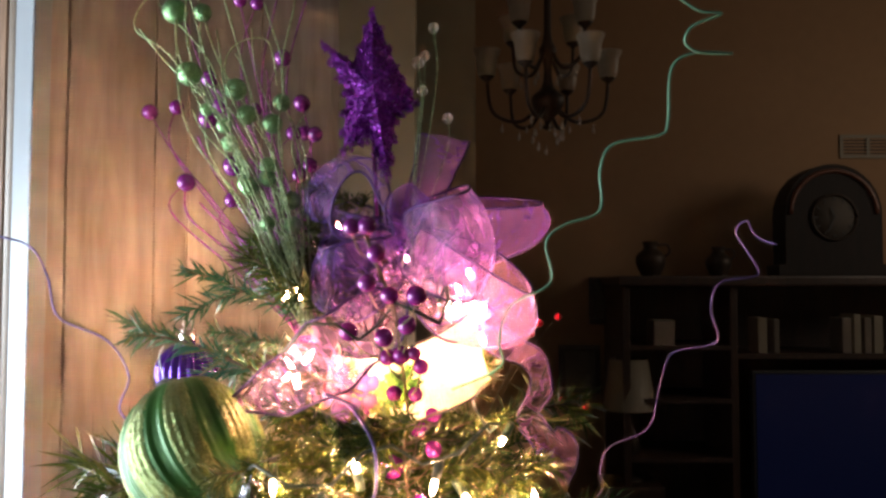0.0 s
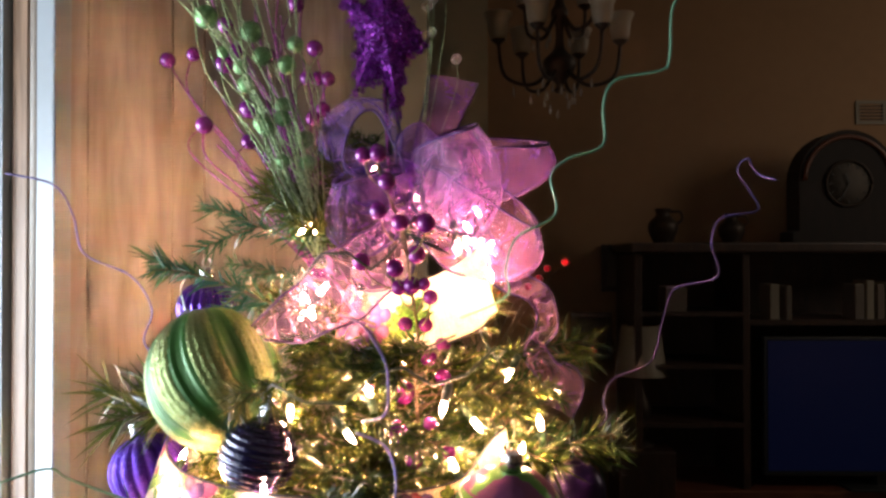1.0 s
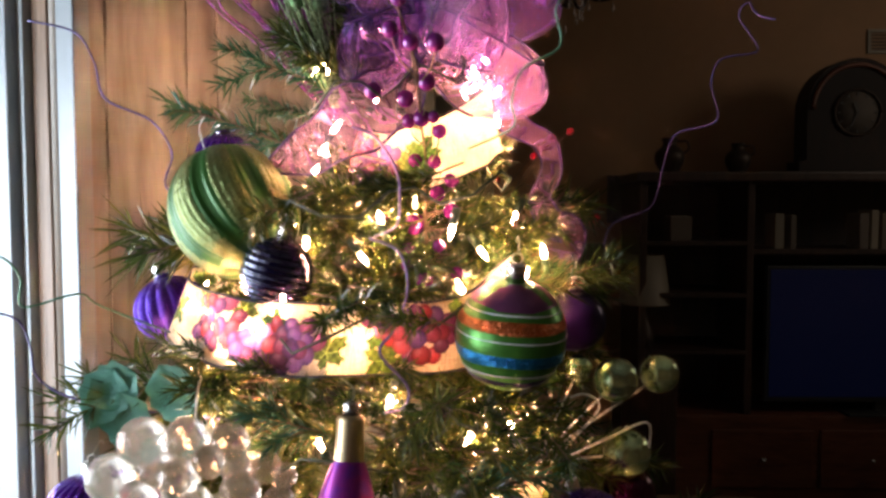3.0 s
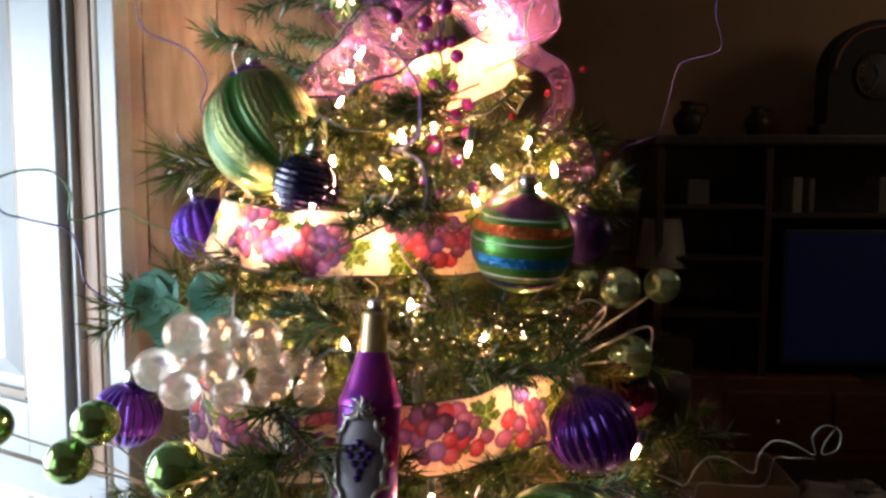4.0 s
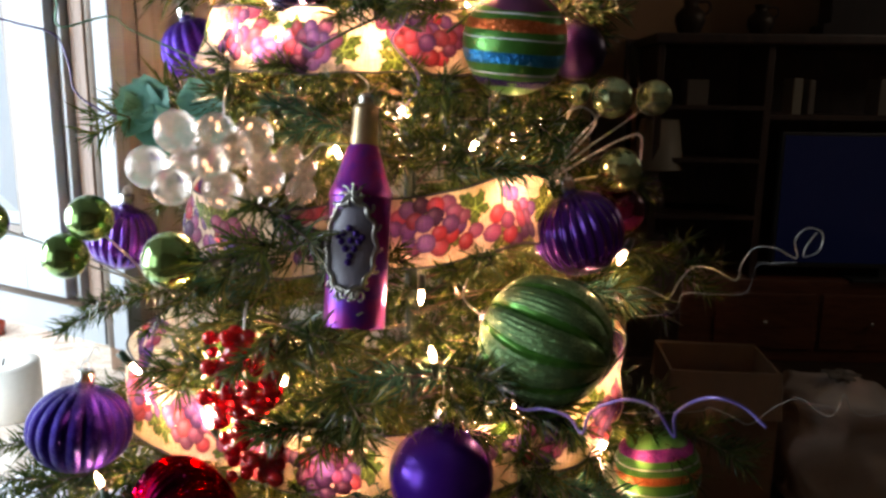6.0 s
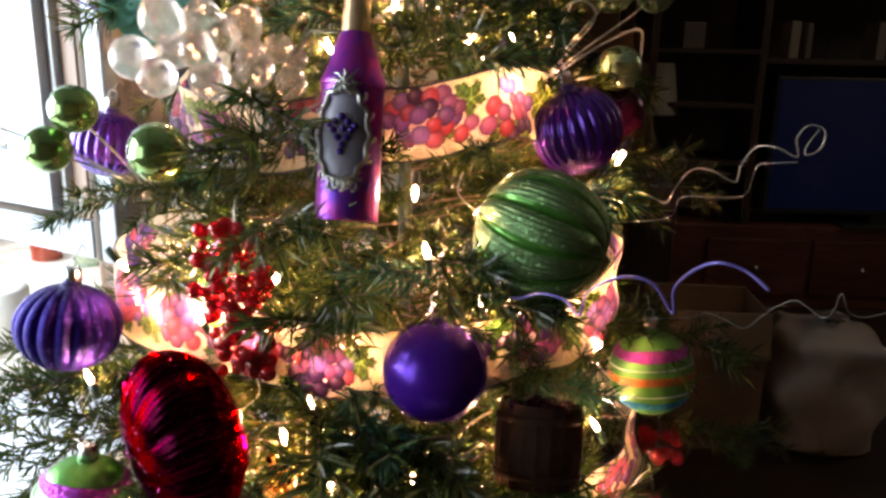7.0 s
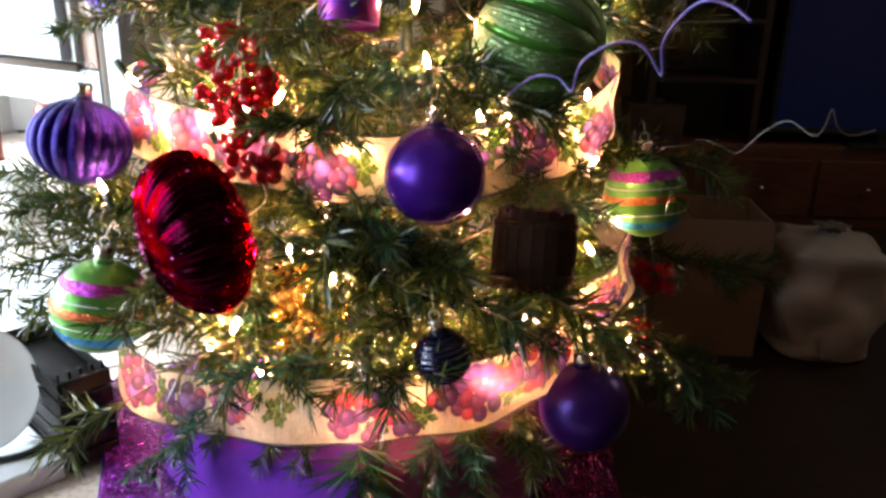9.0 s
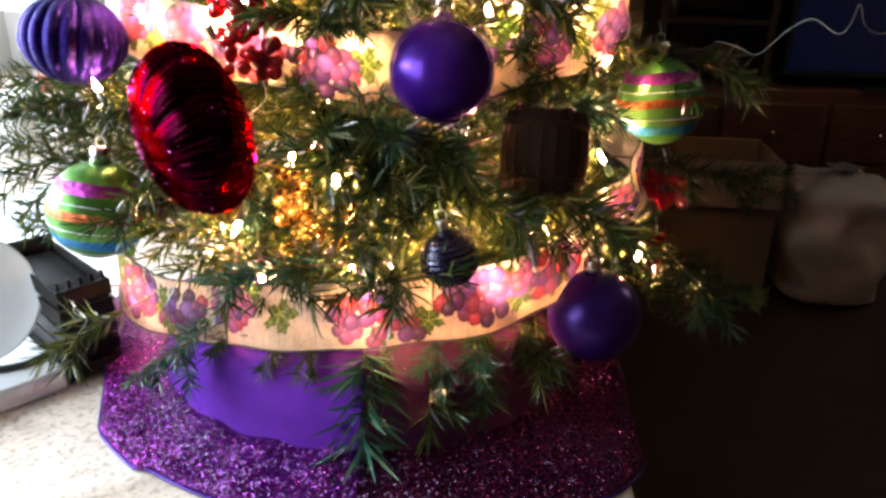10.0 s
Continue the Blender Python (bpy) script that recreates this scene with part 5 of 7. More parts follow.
bead_stem_spray("berry_pick", "short pick of glossy purple berries low among the needles", (-0.024, 0.67, 1.60),
                [(-0.045, 0.64, 1.665, 0.016), (-0.046, 0.64, 1.653, 0.013), (-0.031, 0.64, 1.639, 0.015), (-0.002, 0.64, 1.646, 0.012), (-0.018, 0.64, 1.670, 0.013)], PURPLE_BEAD, TWIG, 0.0007, "berry picks", 0.004, 7)
bead_stem_spray("red_berry_pick", "fine twig of small red berries at the dark side", (0.03, 0.85, 1.66),
                [(0.123, 1.0, 1.796, 0.010), (0.146, 1.0, 1.804, 0.010), (0.060, 1.0, 1.762, 0.010), (0.048, 0.98, 1.739, 0.010), (0.181, 1.0, 1.689, 0.011), (0.112, 1.0, 1.783, 0.010), (0.098, 1.0, 1.772, 0.010), (0.15, 1.0, 1.70, 0.009)],
                RED_BEAD, TWIG, 0.0005, "berry picks", 0.01, 8)
bead_stem_spray("green_ball_pick", "pick of shiny green balls on pale stems", (-0.285, 0.585, 1.36), [(-0.333, 0.55, 1.438, 0.042), (-0.359, 0.55, 1.403, 0.042), (-0.253, 0.53, 1.405, 0.053), (-0.437, 0.56, 1.431, 0.042)],
                GREEN_GLOSS, WIRE_WHITE, 0.0012, "ball picks", 0.004, 3)
bead_stem_spray("clear_ball_pick", "pick of clear green-tinted balls with looping pale wire", (0.075, 0.70, 1.45), [(0.141, 0.647, 1.549, 0.041), (0.187, 0.674, 1.549, 0.036), (0.154, 0.66, 1.478, 0.046), (0.112, 0.68, 1.553, 0.026)],
                GREEN_CLEAR, WIRE_WHITE, 0.0012, "ball picks", 0.006, 5,
                [((0.075, 0.68, 1.45), (0.10, 0.65, 1.49), (0.125, 0.64, 1.525), (0.11, 0.63, 1.54), (0.09, 0.64, 1.53)), ((0.09, 0.66, 1.47), (0.13, 0.63, 1.50), (0.165, 0.63, 1.515), (0.17, 0.64, 1.49))])


# ---- glass balls and other ornaments ----
def cap_on(ob, r, small=False):
    k = 0.75 if small else 1.0
    cap = part("cap", lathe([(0.0001, r + 0.015 * k), (0.0066 * k, r + 0.015 * k), (0.0082 * k, r + 0.013 * k), (0.0088 * k, r - 0.003), (0.0080 * k, r - 0.003)], 20, lambda a, t: (1 + 0.04 * math.cos(10 * a), 0)), SILVER, ob, "crimped silver cap")
    ring = [(0.0045 * math.cos(a), 0, r + 0.0185 * k + 0.0045 * math.sin(a)) for a in np.linspace(0, 2 * math.pi, 13)]
    part("ring", tube(ring, 0.0006, 5), STEEL, cap)
    part("hook", tube(glide([(0, 0, r + 0.022 * k), (0.001, 0.006, r + 0.030), (0, 0.016, r + 0.034), (0, 0.024, r + 0.028)], 5), 0.0005, 5), STEEL, cap)


def hang(name, at, label, tilt=(0, 0, 0), group="", category="ornament"):
    return thing(name, Matrix.Translation(at) @ pose(0, 0, 0, *tilt), label, category, group)


def plain_ball(at, d, material, label, tilt=(0, 0, 0)):
    ob = hang("ball_ornament", at, label, tilt, "ball ornaments")
    part("globe", ball(d / 2, 48, 28), material, ob)
    cap_on(ob, d / 2)
    return ob


def ribbed_ball(at, d, material, label, ribs=18, depth=0.05, squash=0.94, tilt=(0, 0, 0), rings=0, swirl=0.0):
    ob = hang("ribbed_ornament", at, label, tilt, "ball ornaments")
    r = d / 2
    if rings:
        steps = rings * 6
        profile = [(max(r * math.sin(math.pi * i / steps) * (1 + depth * math.cos(2 * math.pi * i / 6)), 1e-5), -r * squash * math.cos(math.pi * i / steps)) for i in range(steps + 1)]
        shape = lathe(profile, 48)
    else:
        def pleat(a, t):
            w = abs(math.sin((a + swirl * t) * ribs / 2)) ** 0.7
            return 1 - depth * (1 - w) * math.sin(math.pi * t) ** 0.5 * 2, 0.0
        shape = lathe(round_profile(r, squash, 24), ribs * 8, pleat)
    part("globe", shape, material, ob)
    cap_on(ob, r * squash, d < 0.06)
    return ob


def striped_ball(at, d, label, bands, tilt=(0, 0, 0)):
    """A satin green ball with bands of (height from, height to, material) in parts of the radius."""
    ob = hang("striped_ornament", at, label, tilt, "striped ornaments")
    r = d / 2
    part("globe", ball(r, 48, 28), GREEN_SATIN, ob, "satin green globe")
    for low, high, material in bands:
        profile = []
        for i in range(7):
            h = low + (high - low) * i / 6
            edge = 0.0004 if 0 < i < 6 else -0.0002
            profile.append(((r + edge) * math.sqrt(max(1 - h * h, 0.0)), (r + edge) * h))
        part("stripe", lathe(profile, 48, lambda a, t: (1.0, 0.0006 * math.sin(3 * a) * (d / 0.09))), material, ob, material.name.replace("_", " "))
    cap_on(ob, r)
    return ob


def onion(at, size, axis, spin, label, flutes, crest, groove, squash=1.0, swirl=0.5, deep=0.13, share=0.42, fine=0.011):
    """A big fluted ornament: broad swirled flutes with fine ridges, meeting at two poles."""
    ob = thing("fluted_ornament", aim(at, axis, spin), label, "ornament", "fluted ornaments")
    r, seg, steps = size / 2, flutes * 30, 34

    def flute(a, t):
        u = (a + swirl * (t - 0.5) ** 2 * 3) * flutes
        w = abs(math.sin(u / 2)) ** 0.75
        ends = min(1.0, 2.2 * math.sin(math.pi * t))
        return 1 - deep * (1 - w) * ends + fine * math.cos(u * 7) * ends, 0.0

    profile = [(max(r * math.sin(math.pi * i / steps) ** 0.85, 1e-5), -r * squash * math.cos(math.pi * i / steps)) for i in range(steps + 1)]
    v, f = lathe(profile, seg, flute)
    slots = []
    for i in range(steps):
        t = (i + 0.5) / steps
        for k in range(seg):
            u = (2 * math.pi * (k + 0.5) / seg + swirl * (t - 0.5) ** 2 * 3) * flutes
            slots.append(0 if abs(math.sin(u / 2)) > share else 1)
    link("body", mesh_of("body", v, f, [crest, groove], True, None, slots), ob)
    if crest is RED_CHROME:
        # a dusting of loose glitter
        dust, bits, tris = random.Random(5), [], []
        for _ in range(1300):
            p = Vector(dust.choice(v)) * 1.006
            q = Vector([dust.gauss(0, 1) for _ in range(3)]).normalized()
            o = q.orthogonal().normalized() * dust.uniform(0.0004, 0.0008)
            n = len(bits)
            bits += [p + o, p + q.cross(o), p - o, p - q.cross(o)]
            tris.append((n, n + 1, n + 2, n + 3))
        part("glitter", (bits, tris), RED_DUST, ob, "dusting of red glitter", smooth=False)
    under = part("crown", lathe([(0.012, -r * squash * 0.96), (0.010, -r * squash * 1.06), (0.004, -r * squash * 1.12), (0.0001, -r * squash * 1.13)], 16), SILVER, ob, "silver cap")
    part("hook", tube(glide([(0, 0, -r * squash * 1.1), (0, 0.01, -r * squash * 1.1 - 0.02), (0, 0.03, -r * squash * 1.1 - 0.02)], 5), 0.0006, 5), STEEL, under)
    return ob


onion((-0.213, 0.685, 1.700), 0.119, (0.48, -0.30, -0.82), 20, "large green fluted ornament with bands of gold glitter", 8, GOLD_GLIT, GREEN_RIB, 1.08, 0.8, 0.075, 0.66, 0.009)
onion((0.074, 0.522, 1.342), 0.116, (0.90, -0.34, -0.26), 10, "large green fluted ornament frosted with glitter", 11, GREEN_GLIT, GREEN_DARK, 0.96, 0.4, 0.125, 0.40, 0.010)
onion((-0.220, 0.458, 1.180), 0.148, (-0.80, -0.58, -0.16), 0, "large metallic red fluted ornament", 10, RED_CHROME, RED_CHROME, 0.60, 0.6, 0.10)
ribbed_ball((-0.158, 0.622, 1.647), 0.064, NAVY, "small glossy navy ball with ringed ribs", depth=0.022, squash=1.0, tilt=(0, 14, 0), rings=16)
ribbed_ball((0.0, 0.425, 1.087), 0.050, NAVY, "small dark navy ball behind needle tips", depth=0.022, squash=1.0, tilt=(0, -12, 0), rings=16)
ribbed_ball((-0.308, 0.772, 1.596), 0.078, PURPLE_GLIT_LIT, "glittered purple ribbed ball behind the ribbon end", 16, 0.05, 0.9, (0, -15, 0))
ribbed_ball((-0.354, 0.543, 1.240), 0.094, PURPLE_GLIT, "ribbed purple ball covered in glitter", 18, 0.055, 0.86, (-8, 6, 0))
ribbed_ball((0.109, 0.60, 1.424), 0.084, PURPLE_GLOSS, "shiny violet ball with vertical pleats", 24, 0.045, 0.96, (0, -18, 0))
ribbed_ball((-0.400, 0.755, 1.382), 0.080, PURPLE_GLOSS, "small shiny violet pleated ball", 20, 0.05, 0.95, (0, 10, 0))
ribbed_ball((-0.258, 0.80, 1.757), 0.062, PURPLE_GLOSS, "small violet pleated ball behind a twig", 20, 0.05, 0.95)
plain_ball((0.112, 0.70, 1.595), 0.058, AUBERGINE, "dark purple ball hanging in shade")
plain_ball((0.159, 0.67, 1.437), 0.050, MAROON, "maroon ball half hidden behind a violet one")
plain_ball((-0.013, 0.495, 1.229), 0.090, PURPLE_SATIN, "matt violet ball hanging in front of the ribbon")
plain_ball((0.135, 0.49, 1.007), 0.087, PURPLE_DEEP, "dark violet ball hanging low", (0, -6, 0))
striped_ball((0.044, 0.605, 1.597), 0.094, "large green ball with orange, blue and white stripes",
             [(0.60, 0.97, MAUVE), (0.54, 0.57, WHITE_LINE), (0.24, 0.46, ORANGE_GLIT), (0.10, 0.13, WHITE_LINE), (-0.36, -0.12, BLUE_GLIT), (-0.54, -0.51, WHITE_LINE), (-0.80, -0.62, PURPLE_GLIT)], (8, 4, 0))
striped_ball((-0.32, 0.475, 1.100), 0.088, "green ball with magenta, orange and blue glitter stripes",
             [(0.50, 0.72, MAGENTA_GLIT), (0.30, 0.33, WHITE_LINE), (-0.02, 0.18, ORANGE_GLIT), (-0.24, -0.21, WHITE_LINE), (-0.66, -0.38, BLUE_GLIT), (-0.78, -0.75, WHITE_LINE)], (-4, 8, 0))
striped_ball((0.198, 0.605, 1.187), 0.084, "striped green ball half in shadow",
             [(0.48, 0.72, MAGENTA_GLIT), (0.30, 0.33, WHITE_LINE), (-0.04, 0.16, ORANGE_GLIT), (-0.32, -0.29, WHITE_LINE), (-0.72, -0.46, BLUE_GLIT)], (-4, -6, 0))


def bunch(name, at, label, beads, material, group, leaf=None, top=0.02):
    """A bunch of (x, y, z, diameter) beads round a wire stem."""
    ob = hang(name, at, label, (0, 0, 0), group)
    shapes = {}
    for x, y, z, d in beads:
        key = round(d * 500)
        if key not in shapes:
            shapes[key] = mesh_of("grape", *ball(key / 1000, 20, 12), material)
        link("grape", shapes[key], ob, Matrix.Translation((x, y, z)))
    part("stem", tube(glide([(0, 0.01, -0.02), (0.002, 0.012, top), (0, 0.03, top + 0.02)], 5), 0.0011, 5), STEEL if leaf is None else leaf, ob)
    return ob


def leaf_shape(long, wide, curl):
    verts, faces = [], []
    for i in range(9):
        t = i / 8
        w = wide * (math.sin(math.pi * t ** 0.8) ** 0.8) * (1 + 0.09 * math.cos(i * math.pi)) + 0.0008
        for s in (-1, -0.5, 0, 0.5, 1):
            verts.append((s * w, curl * math.sin(t * 2.6) - 0.18 * abs(s) * w + 0.0015 * math.sin(9 * t + 5 * s), -long * t))
    faces = [(i * 5 + k, i * 5 + k + 1, i * 5 + k + 6, i * 5 + k + 5) for i in range(8) for k in range(4)]
    n = len(verts)
    verts += [(x, y + 0.0012, z) for x, y, z in verts]
    faces += [tuple(j + n for j in q[::-1]) for q in faces]
    return verts, faces


rng = random.Random(12)
cl = bunch("clear_grape_bunch", (-0.222, 0.578, 1.488), "bunch of clear acrylic grapes with teal leaves",
           [(x + 0.225, y - 0.605, z - 1.485, d * 1.2) for x, y, z, d in ((-0.259, 0.592, 1.512, 0.034), (-0.226, 0.600, 1.512, 0.030), (-0.190, 0.598, 1.509, 0.029), (-0.202, 0.583, 1.499, 0.024), (-0.224, 0.577, 1.487, 0.029), (-0.290, 0.600, 1.479, 0.034),
            (-0.265, 0.590, 1.463, 0.030), (-0.254, 0.603, 1.485, 0.026), (-0.217, 0.583, 1.462, 0.030), (-0.179, 0.590, 1.472, 0.029), (-0.160, 0.598, 1.489, 0.022), (-0.147, 0.604, 1.480, 0.018), (-0.150, 0.598, 1.460, 0.024), (-0.200, 0.598, 1.453, 0.024), (-0.187, 0.606, 1.486, 0.021))], CLEAR, "grape bunches", None, 0.05)
for x, z, turn, long in ((-0.085, 0.065, 20, 0.052), (-0.045, 0.068, -25, 0.055), (-0.065, 0.060, 60, 0.045), (-0.08, 0.045, -10, 0.05)):
    part("leaf", leaf_shape(long, 0.020, 0.012), TEAL, cl, "teal velvet leaf", m=pose(x * 1.06, 0.06, z * 1.1, -15, turn, 0) @ Matrix.Scale(1.1, 4))
bunch("red_grape_bunch", (-0.187, 0.498, 1.29), "hanging bunch of translucent red beads",
      [(rng.uniform(-0.029, 0.029) * (1.1 - abs(z) * 5) + 0.012 * (0.05 - z) / 0.1, rng.uniform(-0.016, 0.012), z, rng.choice((0.010, 0.012, 0.014))) for z in np.linspace(0.060, -0.068, 120)], RED_GLASS, "grape bunches", None, 0.06)
bunch("red_grape_bunch", (0.226, 0.655, 1.078), "small bunch of red beads in the dark side", [(rng.uniform(-0.022, 0.022), rng.uniform(-0.012, 0.012), rng.uniform(-0.022, 0.020), 0.014) for _ in range(18)], RED_GLASS, "grape bunches")
bunch("red_grape_bunch", (0.216, 0.62, 1.02), "small bunch of red beads low on the tree", [(rng.uniform(-0.016, 0.016), rng.uniform(-0.01, 0.01), rng.uniform(-0.022, 0.018), 0.013) for _ in range(12)], RED_GLASS, "grape bunches")
bunch("gold_grape_bunch", (-0.13, 0.498, 1.105), "bunch of shiny gold beads", [(rng.uniform(-0.034, 0.034) * (1 - abs(z) * 5), rng.uniform(-0.014, 0.010), z, rng.choice((0.015, 0.017, 0.018))) for z in np.linspace(0.036, -0.046, 34)], GOLD, "grape bunches", None, 0.04)


def bottle():
    top, low = Vector((-0.085, 0.560, 1.548)), Vector((-0.090, 0.512, 1.358))
    axis = top - low
    h = axis.length
    up = axis.normalized()
    back = (Vector((0.12, 1, 0)) - up * up.dot(Vector((0.12, 1, 0)))).normalized()
    ob = thing("bottle_ornament", Matrix.Translation(low) @ Matrix((back, up.cross(back), up)).transposed().to_4x4(), "purple wine bottle ornament with a pewter label plate", "ornament")
    r = 0.0262
    body = [(0.0001, 0.002), (r * 0.9, 0.0), (r, 0.004), (r, 0.100), (r * 1.035, 0.106), (r * 1.02, 0.112), (r * 0.86, 0.122), (r * 0.72, 0.134), (r * 0.56, 0.147), (r * 0.50, 0.152)]
    part("glass_body", lathe(glide2(body), 40), PURPLE_SATIN2, ob, "metallic purple to magenta glass")
    part("neck_foil", lathe(glide2([(r * 0.48, 0.149), (r * 0.46, 0.152), (r * 0.42, 0.178), (r * 0.43, 0.184), (r * 0.36, 0.187)]), 30), FOIL, ob, "gold foil neck")
    cap = part("cap", lathe([(0.0001, h + 0.002), (0.006, h + 0.002), (0.0068, h), (0.0068, 0.186), (0.006, 0.186)], 18), SILVER, ob, "silver cap")
    part("hook", tube(glide([(0, 0, h), (0.004, 0, h + 0.012), (0, 0.01, h + 0.02)], 5), 0.0006, 5), STEEL, cap)

    def on(x, z, lift=0.0):
        a = x / r
        return Vector((-(r + lift) * math.cos(a), (r + lift) * math.sin(a), z))

    # oval plate lying on the round body
    verts, faces, n, rings = [], [], 28, 4
    for j in range(rings + 1):
        for k in range(n):
            a, s = 2 * math.pi * k / n, j / rings
            verts.append(on(0.0195 * s * math.cos(a), 0.064 + 0.036 * s * math.sin(a), 0.0024 - 0.0012 * (j == rings)))
    for j in range(rings):
        faces += [(j * n + k, j * n + (k + 1) % n, (j + 1) * n + (k + 1) % n, (j + 1) * n + k) for k in range(n)]
    plate = part("label_plate", (verts, faces), PORCELAIN, ob, "white oval label plate")
    edge = [on(0.0203 * (1 + 0.06 * math.cos(12 * a)) * math.cos(a), 0.064 + 0.037 * (1 + 0.05 * math.cos(12 * a)) * math.sin(a), 0.003) for a in np.linspace(0, 2 * math.pi, 73)]
    part("filigree_rim", tube(edge, 0.0024, 6, 1.0, 0.3), PEWTER, plate, "scrolled pewter rim")
    for k in range(14):
        a = 2 * math.pi * k / 14
        c = (0.0232 * math.cos(a), 0.064 + 0.0405 * math.sin(a))
        curl = [on(c[0] + 0.0034 * (1 - s * 0.6) * math.cos(a + 4.5 * s), c[1] + 0.0042 * (1 - s * 0.6) * math.sin(a + 4.5 * s), 0.003) for s in np.linspace(0, 1, 9)]
        part("scroll", tube(curl, 0.0014, 5), PEWTER, plate)
    for k in range(8):
        a = 2 * math.pi * k / 8
        petal = [on(0.0006 * math.cos(a), 0.106 + 0.0006 * math.sin(a), 0.004), on(0.006 * math.cos(a + 0.3), 0.106 + 0.007 * math.sin(a + 0.3), 0.005), on(0.010 * math.cos(a), 0.106 + 0.010 * math.sin(a), 0.004)]
        part("leaf_spray", tube(glide(petal, 4), 0.0016, 5, 0.5), PEWTER, plate)
    for x, z in ((0, 0.070), (-0.004, 0.0665), (0.004, 0.0665), (-0.006, 0.061), (-0.001, 0.0615), (0.005, 0.061), (-0.0035, 0.056), (0.002, 0.056), (-0.001, 0.051), (0.0075, 0.065), (0.0, 0.0465), (-0.008, 0.064)):
        part("grape_relief", ball(0.0030, 10, 8, on(x * 1.2, 0.064 + (z - 0.058) * 1.2, 0.0035)), PURPLE_DEEP, plate)
    for k in range(6):
        curl = [on(-0.010 + 0.004 * k + 0.003 * math.cos(5 * s), 0.023 + 0.002 * (k % 2) + 0.004 * math.sin(5 * s), 0.004) for s in np.linspace(0, 1, 8)]
        part("scroll", tube(curl, 0.0011, 5), PEWTER, plate)


def glide2(pairs, sub=4):
    return [(max(p.x, 1e-5), p.y) for p in glide([(a, b, 0) for a, b in pairs], sub)]


def two_tone_paint():
    m, nt, bsdf, out = nodes_of("purple_magenta_paint")
    n = node(nt, "TexNoise", Scale=26.0, Detail=3.0)
    nt.links.new(place_of(nt), n.inputs["Vector"])
    nt.links.new(ramp(nt, [(0.36, (0.11, 0.02, 0.34)), (0.52, (0.30, 0.02, 0.25)), (0.66, (0.14, 0.03, 0.40))], n.outputs[0]), bsdf.inputs["Base Color"])
    bsdf.inputs["Roughness"].default_value, bsdf.inputs["Metallic"].default_value = 0.32, 0.5
    return m


PURPLE_SATIN2 = two_tone_paint()
bottle()


def barrel():
    ob = hang("barrel_ornament", (0.079, 0.505, 1.158), "small brown wooden barrel ornament with grapes on top", (-18, 3, 0))
    h, r = 0.071, 0.0355
    n = 20
    stave_v, stave_f = [], []
    for i in range(7):
        z = -h / 2 + h * i / 6
        rr = r * (1 + 0.10 * math.cos(math.pi * (z / h)))
        for a, q in ((-math.pi / n * 0.94, rr), (math.pi / n * 0.94, rr), (math.pi / n * 0.94, rr - 0.004), (-math.pi / n * 0.94, rr - 0.004)):
            stave_v.append((q * math.cos(a), q * math.sin(a), z))
    for i in range(6):
        stave_f += [(i * 4 + k, i * 4 + (k + 1) % 4, i * 4 + 4 + (k + 1) % 4, i * 4 + 4 + k) for k in range(4)]
    stave_f += [(3, 2, 1, 0), (24, 25, 26, 27)]
    me = mesh_of("stave", stave_v, stave_f, BARREL_WOOD, False)
    for k in range(n):
        link("stave", me, ob, pose(0, 0, 0, 0, 0, 360 * k / n))
    part("barrel_head", lathe([(0.0001, h / 2 - 0.006), (r * 1.0, h / 2 - 0.006), (r * 1.0, h / 2 - 0.010), (0.0001, h / 2 - 0.010)], 28), BARREL_WOOD, ob, smooth=False)
    part("barrel_head", lathe([(0.0001, -h / 2 + 0.006), (r * 1.0, -h / 2 + 0.006), (r * 1.0, -h / 2 + 0.010), (0.0001, -h / 2 + 0.010)], 28), BARREL_WOOD, ob, smooth=False)
    for z in (-0.024, 0.024):
        rr = r * (1 + 0.10 * math.cos(math.pi * (z / h))) + 0.0006
        part("hoop", lathe([(rr, z - 0.003), (rr + 0.0012, z - 0.003), (rr + 0.0012, z + 0.003), (rr, z + 0.003)], 36), BARREL_WOOD, ob, "dark hoop")
    berry = mesh_of("grape", *ball(0.0056, 12, 8), MAROON)
    for k in range(36):
        a, q = k * 2.4, r * 0.92 * math.sqrt((k + 0.5) / 36)
        link("grape", berry, ob, pose(q * math.cos(a), q * math.sin(a), h / 2 + random.uniform(-0.006, 0.0)))
    coil = [(-0.018 + 0.010 * math.cos(a), -0.01, h / 2 + 0.012 + 0.008 * math.sin(a)) for a in np.linspace(0, 9, 30)]
    part("tendril", tube(coil, 0.0013, 5), TWIG, ob, "brown curled tendril")
    part("hanger", tube(glide([(-0.02, 0, h / 2), (0.0, 0.01, h / 2 + 0.03), (0.02, 0, h / 2)], 6), 0.0008, 5), TWIG, ob)


barrel()


# ---- curled wire picks ----
def curl(stations, material, label, r=0.0011):
    base = Vector(stations[-1])
    ob = thing("curled_wire", Matrix.Translation(base), label, "wire", "curled wires")
    part("wire", tube(glide([Vector(p) - base for p in stations], 7), r, 6, 1.0, 0.08), material, ob)


